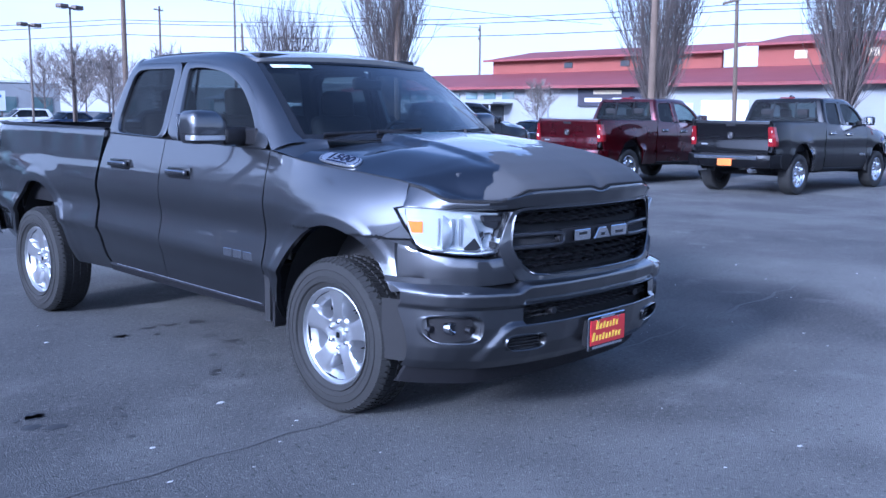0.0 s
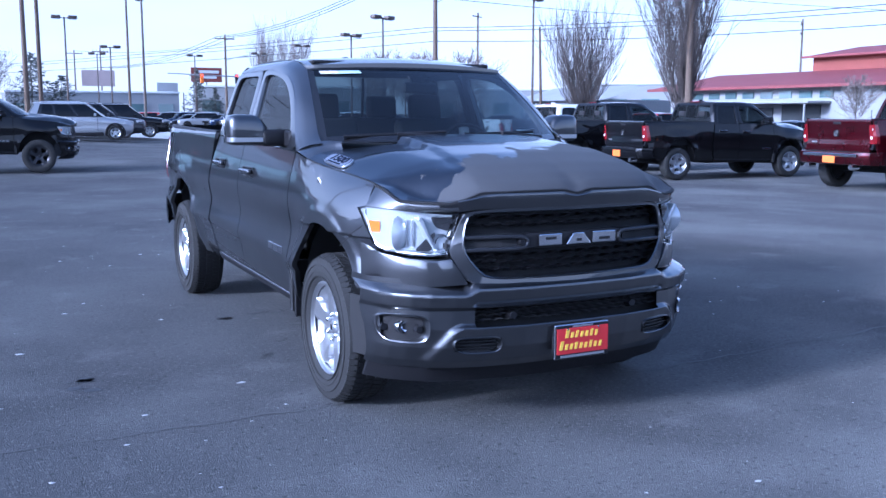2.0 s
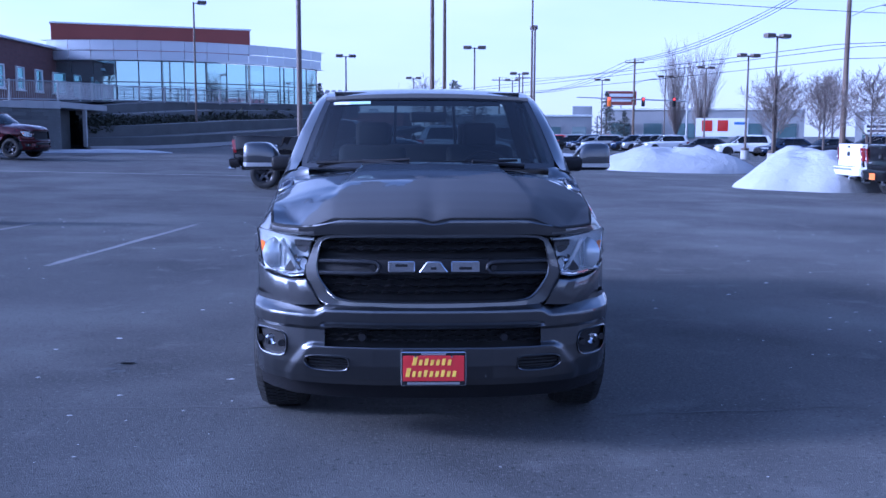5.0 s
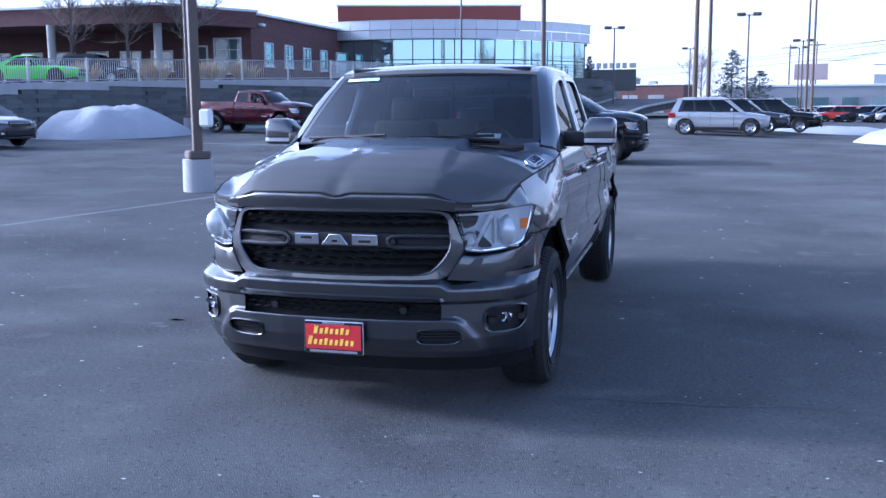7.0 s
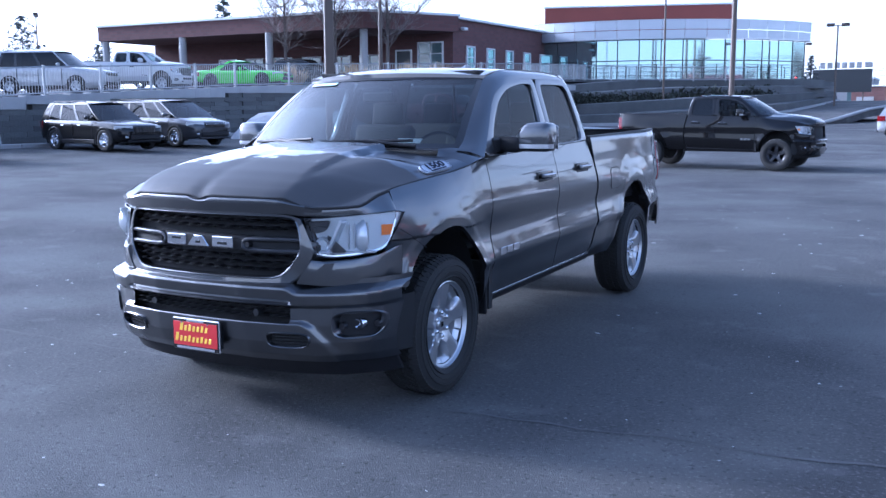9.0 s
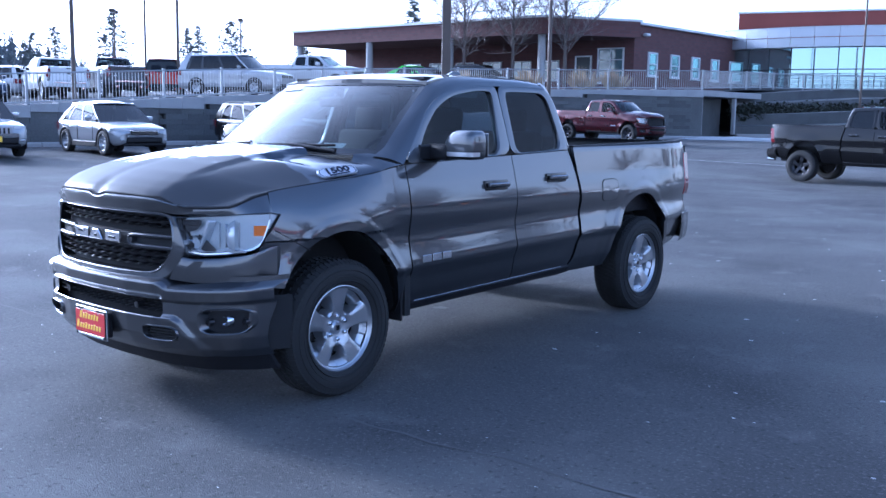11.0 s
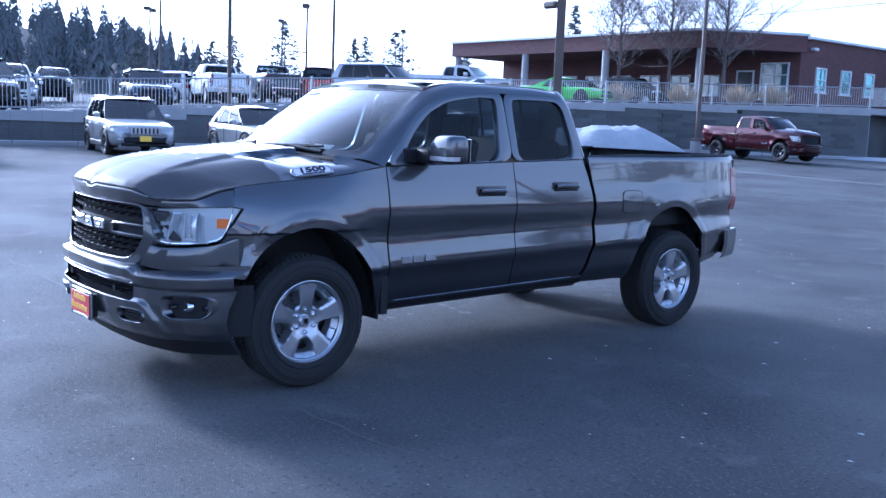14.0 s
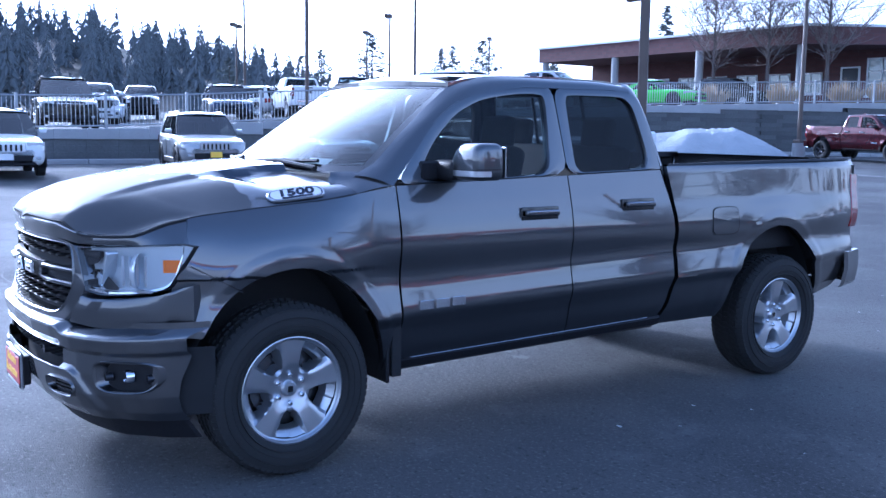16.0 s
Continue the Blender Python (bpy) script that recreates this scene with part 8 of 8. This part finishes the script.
M_DARKTWIG = material("dark grey-brown twigs", (0.095, 0.080, 0.074), 0.9, vary=0.25, scale=2)
M_BARK = material("grey-brown bark", (0.11, 0.09, 0.08), 0.9, vary=0.25, scale=4, fine=0.2, fine_scale=30)
M_TWIG = material("brown twigs", (0.19, 0.160, 0.145), 0.9, vary=0.25, scale=2)
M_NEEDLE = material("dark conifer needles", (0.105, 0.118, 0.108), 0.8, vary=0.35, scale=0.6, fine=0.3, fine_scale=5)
# distant haze is put into this needle colour, paler and bluer than foliage
M_HAZED_NEEDLE = material("conifer needles paled for haze", (0.145, 0.158, 0.165), 1.0, spec=0.0, vary=0.3, scale=0.1)
M_GRASS = material("dry tan grass", (0.34, 0.26, 0.16), 0.9, vary=0.3, scale=3)
M_SHRUB = material("dark shrub leaves", (0.028, 0.032, 0.022), 0.85, vary=0.4, scale=3)


def twig_tree(x, y, height, spread, seed, style="vase", z=None, limbs=16, label="leafless tree with many thin ascending branches", density=1.0, twigs=None):
    """A leafless tree: trunk, limbs and twigs, each branch a tapered bar."""
    rg = random.Random(seed)
    z0 = ground_z(x, y) if z is None else z
    T = empty("tree", pose(x, y, z0), label, "tree", "leafless trees")
    big, small = ([], []), ([], [])

    def bar(a, b, r0, r1, out):
        a, b = Vector(a), Vector(b)
        q = (b - a).to_track_quat("Z", "Y").to_matrix()
        k = len(out[0])
        n_ = 5 if r0 > 0.03 else 3
        for p, r in ((a, r0), (b, r1)):
            out[0].extend(tuple(p + q @ Vector((r * math.cos(i * math.tau / n_), r * math.sin(i * math.tau / n_), 0))) for i in range(n_))
        out[1].extend((k + i, k + (i + 1) % n_, k + n_ + (i + 1) % n_, k + n_ + i) for i in range(n_))

    def grow(p, d, length, r, depth):
        n_ = (5, 3, 2)[depth]
        for i in range(n_):
            bend = (0.15, 0.22, 0.2)[depth] if style == "vase" else 0.06
            d = (d + Vector((0, 0, bend)) + Vector((rg.gauss(0, 0.08), rg.gauss(0, 0.08), rg.gauss(0, 0.04)))).normalized()
            e = p + d * length / n_
            r2 = r * (1 - 0.7 * (i + 1) / n_) + 0.004
            bar(p, e, r * (1 - 0.7 * i / n_) + 0.004, r2, big if depth == 0 else small)
            if depth < 2:
                for _ in range(int((2.4, 2.0)[depth] * density + rg.random())):
                    side = Vector((rg.gauss(0, 1), rg.gauss(0, 1), rg.gauss(0.2, 0.4)))
                    nd = (d * (1.2 if style == "vase" else 0.7) + side.normalized() * (0.5 if style == "vase" else 0.8)).normalized()
                    grow(p + (e - p) * rg.random(), nd, length * rg.uniform(0.30, 0.5), max(0.006, r2 * 0.5), depth + 1)
            p = e

    trunk_h = height * (0.14 if style == "vase" else 0.24)
    tr = height * (0.013 if style == 'vase' else 0.0125)
    bar((0, 0, -0.1), (0, 0, trunk_h), tr * 1.3, tr, big)
    if style != "vase":
        bar((0, 0, trunk_h), (0, 0, height * 0.9), tr * 0.9, 0.02, big)
    for k in range(limbs):
        a = k * 2.4 + rg.uniform(-0.3, 0.3)
        if style == "vase":
            tilt = rg.uniform(0.05, 1.0) ** 0.8 * spread
            d = Vector((math.cos(a) * tilt, math.sin(a) * tilt, height * 0.62)).normalized()
            start = Vector((0, 0, trunk_h * rg.uniform(0.8, 1.2)))
            ln = height * rg.uniform(0.66, 0.86)
        else:
            h0 = trunk_h + (height * 0.6) * k / limbs
            d = Vector((math.cos(a), math.sin(a), rg.uniform(0.7, 1.3))).normalized()
            start = Vector((0, 0, h0))
            ln = (height - h0) * 0.62 + spread * 0.15
        grow(start, d, ln, tr * 0.25, 0)
    link("trunk", *big, M_BARK, T, smooth=False)
    tagged(link("crown", *small, twigs or M_TWIG, T, smooth=False), kind="stuff")
    return T


def conifer_mesh(h, r, seed, tiers=15, per=9, hang=1.0, full=0.85):
    """Needle sprays in drooping whorls round a trunk."""
    rg = random.Random(seed)
    v, f = [], []
    for t in range(tiers):
        rr = r * (1 - t / tiers) ** full * rg.uniform(0.75, 1.12) + 0.08 * r
        for k in range(per):
            a = k * math.tau / per + rg.uniform(-0.3, 0.3) + t
            z = h * (0.10 + 0.88 * (t + rg.uniform(-0.7, 0.7)) / tiers)
            ln = rr * rg.uniform(0.35, 1.2)
            w = ln * (0.13 if tiers < 20 else 0.07) + 0.012 * r
            c, s = math.cos(a), math.sin(a)
            droop = hang * ln * rg.uniform(0.15, 0.5) + (hang - 1) * 0.06 * h
            b = len(v)
            for d, q, dz in ((0.0, 0.0, 0.10 * ln), (0.45, -w, -droop * 0.25), (0.55, w, -droop * 0.3), (1.0, -w * 0.25, -droop), (0.95, w * 0.3, -droop * 1.15), (0.5, 0.0, 0.12 * ln)):
                v.append((c * ln * d - s * q, s * ln * d + c * q, z + dz))
            f += [(b, b + 1, b + 5), (b, b + 5, b + 2), (b + 5, b + 1, b + 3), (b + 5, b + 3, b + 4), (b + 5, b + 4, b + 2)]
    return v, f


def pine_crown(h, r, seed, full=0.85):
    """Branches at uneven heights, each carrying many small needle clumps."""
    rg = random.Random(seed)
    v, f = [], []
    count = int(34 * h ** 0.75)
    for k in range(count):
        t = (k + rg.random()) / count
        reach = r * (1 - t) ** full * rg.uniform(0.45, 1.15) + 0.05 * r
        a, z0 = rg.uniform(0, math.tau), h * (0.12 + 0.86 * t)
        c, s_ = math.cos(a), math.sin(a)
        rise = rg.uniform(-0.35, 0.15) * reach
        for q in range(5 + int(reach * 6)):
            d = reach * (0.12 + 0.88 * rg.random() ** 0.7)
            side, lift = rg.gauss(0, 0.13 * reach + 0.03), rg.gauss(0, 0.05 * reach + 0.02)
            p = Vector((c * d - s_ * side, s_ * d + c * side, z0 + rise * d / reach + lift))
            b, w = len(v), rg.uniform(0.07, 0.16) * (0.6 + 0.05 * h)
            for _ in range(4):
                v.append(tuple(p + Vector((rg.gauss(0, w), rg.gauss(0, w), rg.gauss(0, 0.5 * w)))))
            f += [(b, b + 1, b + 2), (b, b + 2, b + 3)]
    return v, f


def conifer(x, y, h, r, seed, z=None, full=0.85):
    r *= 1.3
    T = empty("tree", pose(x, y, ground_z(x, y) if z is None else z), "dark green conifer with ragged outline and gaps between boughs", "tree", "conifers")
    bm = bmesh.new()
    rod(bm, (0, 0, -0.2), (0, 0, h * 0.97), h * 0.018, 0.02, 7)
    part("trunk", bm, M_BARK, T)
    tagged(link("crown", *pine_crown(h, r, seed, full), M_NEEDLE, T, smooth=False), kind="stuff")
    return T


# leafless trees along the street
for k, (x, y, h, s) in enumerate(((29.4, 40.7, 6.2, 2.4), (29.7, 32.6, 8.6, 2.6), (32.8, 19.1, 9.5, 2.7), (36.0, 12.0, 9.8, 2.8))):
    twig_tree(x, y, h, s, 100 + k, "vase", limbs=24, density=1.25, twigs=M_DARKTWIG)
for k, (x, y, h, s, st) in enumerate(((33.8, 83.4, 7.4, 2.4, "round"), (41.3, 90.9, 7.6, 2.4, "round"), (34.3, 72.1, 7.2, 2.0, "round"), (33.2, 114.8, 10.5, 2.6, "vase"), (34.6, 109.2, 10.2, 2.6, "vase"), (21.3, 50.4, 5.6, 1.9, "round"), (27.7, 58.5, 6.0, 1.9, "round"), (26.0, 48.3, 5.6, 1.8, "round"), (50.7, 39.9, 4.2, 2.0, "round"))):
    twig_tree(x, y, h, s, 200 + k, st, limbs=16, density=1.25, label="small leafless street tree with fine twigs")
for k, (x, y, h) in enumerate(((-36.6, 47.4, 9.4), (-33.4, 48.6, 9.6), (-30.2, 50.0, 9.8))):
    twig_tree(x, y, h, 2.6, 300 + k, "round", z=upper_z(y), limbs=20, density=1.35, label="leafless tree in front of the brick building")
twig_tree(1.4, 104.6, 7.5, 4.2, 400, "round", limbs=16, label="pale leafless spreading tree in the distance")
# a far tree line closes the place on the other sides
# an added tree line, never in view, closes the low horizon for reflections
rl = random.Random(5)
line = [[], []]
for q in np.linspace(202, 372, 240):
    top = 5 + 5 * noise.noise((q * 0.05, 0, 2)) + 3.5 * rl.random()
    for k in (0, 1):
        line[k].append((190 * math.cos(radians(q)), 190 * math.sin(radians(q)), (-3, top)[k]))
tagged(link("backdrop", *sheet(line), M_HAZED_NEEDLE, smooth=False), "unseen far line of trees added to close the horizon", "trees", kind="structure")
# single conifers
for k, (x, y, h, r) in enumerate(((4.44, 99.5, 7.2, 2.2), (7.2, 99.5, 5.2, 2.05), (25.7, 121.7, 7.5, 1.8), (28.4, 123.0, 5.0, 1.6), (-9.2, 90.0, 6.0, 1.0))):
    conifer(x, y, h, r, 500 + k, full=0.6 if r > 2 else 0.85)
for k, (x, y, top, r) in enumerate(((-89.1, 52.8, 12.2, 3.6), (-82.2, 63.0, 11.8, 3.4), (-92.4, 66.0, 12.0, 2.0), (-86.0, 60.0, 11.0, 1.8), (-95.0, 47.0, 10.0, 3.0), (-97.0, 50.5, 11.0, 2.4), (-58.6, 66.8, 13.6, 1.8), (-78.0, 70.0, 9.5, 2.4), (-99.0, 40.0, 9.5, 3.0), (-88.0, 78.0, 10.0, 2.6))):
    conifer(x, y, top - 3.5, r, 520 + k, z=3.5)
# wooded hill on the far side
hill = []


def hill_z(deg, d):
    """A low ridge that falls away towards the north."""
    return 3.0 + float(smoothstep(125, 300, d)) * float(np.interp(deg, [140, 148, 156, 164, 175, 205], [0, 3, 12, 21, 27, 30]))


for i in range(18):
    d = 118 + i * 14
    hill.append([(d * math.cos(radians(q)), d * math.sin(radians(q)), hill_z(q, d)) for q in np.linspace(140, 205, 26)])
tagged(link("hill", *sheet(hill), M_EARTH), "dark wooded hillside behind the upper lot", "hill", kind="structure")
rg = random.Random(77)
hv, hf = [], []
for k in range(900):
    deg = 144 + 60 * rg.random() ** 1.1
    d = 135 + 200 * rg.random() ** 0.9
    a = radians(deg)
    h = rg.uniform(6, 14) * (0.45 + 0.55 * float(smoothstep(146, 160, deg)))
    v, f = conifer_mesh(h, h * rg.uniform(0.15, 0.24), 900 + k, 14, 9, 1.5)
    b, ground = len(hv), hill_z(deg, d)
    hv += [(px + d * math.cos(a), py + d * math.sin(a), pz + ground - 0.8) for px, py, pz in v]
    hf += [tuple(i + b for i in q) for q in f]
# the pale crowns carry the haze in their base colour
tagged(link("forest", hv, hf, M_HAZED_NEEDLE, smooth=False), "conifer wood on a hillside, haze put into its colour", "forest", kind="stuff")


def tuft(x, y, z, r, h, seed, mat, name, label, category):
    """A clump of upright blades."""
    rg_ = random.Random(seed)
    v, f = [], []
    for k in range(260):
        a, q = rg_.uniform(0, math.tau), r * rg_.random() ** 0.6
        px, py = x + q * math.cos(a) * 0.5, y + q * math.sin(a) * 0.5
        tx, ty = x + q * math.cos(a) * 1.3 + rg_.gauss(0, 0.08), y + q * math.sin(a) * 1.3 + rg_.gauss(0, 0.08)
        hh = h * rg_.uniform(0.6, 1.0) * (1 - 0.4 * (q / r) ** 2)
        b, w = len(v), 0.025
        v += [(px - w, py, z), (px + w, py, z), ((px + tx) / 2 + w, (py + ty) / 2, z + hh * 0.65), (tx, ty, z + hh)]
        f += [(b, b + 1, b + 2), (b, b + 2, b + 3)]
    return tagged(link(name, v, f, mat, smooth=False), label, category)


for k, (x, y) in enumerate(((-28.2, 43.2), (-25.6, 45.0), (-24.4, 46.6), (-31.5, 41.5))):
    tuft(x, y, upper_z(y), 0.8, 1.6, 40 + k, M_GRASS, "grass_clump", "tall clump of dry tan grass by the railing", "grass")
sv_, sf_ = [], []
for k in range(4200):
    t, u = rg.random() ** 1.2 * 0.62, rg.uniform(0.34, 0.58)
    i_ = min(32, int(t * 33))
    c = Vector(FOOT[i_] + (HEAD[i_] - FOOT[i_]) * u) + (Vector(FOOT[i_ + 1]) - Vector(FOOT[i_])) * rg.random()
    mound = 0.5 + 0.5 * noise.noise((c.x * 0.5, c.y * 0.5, 0))
    c += Vector((rg.gauss(0, 0.1), rg.gauss(0, 0.1), rg.uniform(0.1, 0.9) * mound))
    b, s = len(sv_), rg.uniform(0.05, 0.13)
    for _ in range(4):
        sv_.append(tuple(c + Vector((rg.gauss(0, s), rg.gauss(0, s), rg.gauss(0, s)))))
    sf_ += [(b, b + 1, b + 2), (b, b + 2, b + 3), (b + 1, b + 2, b + 3)]
tagged(link("shrub", sv_, sf_, M_SHRUB, smooth=False), "low dark evergreen shrubs on the bank", "shrub", kind="stuff")
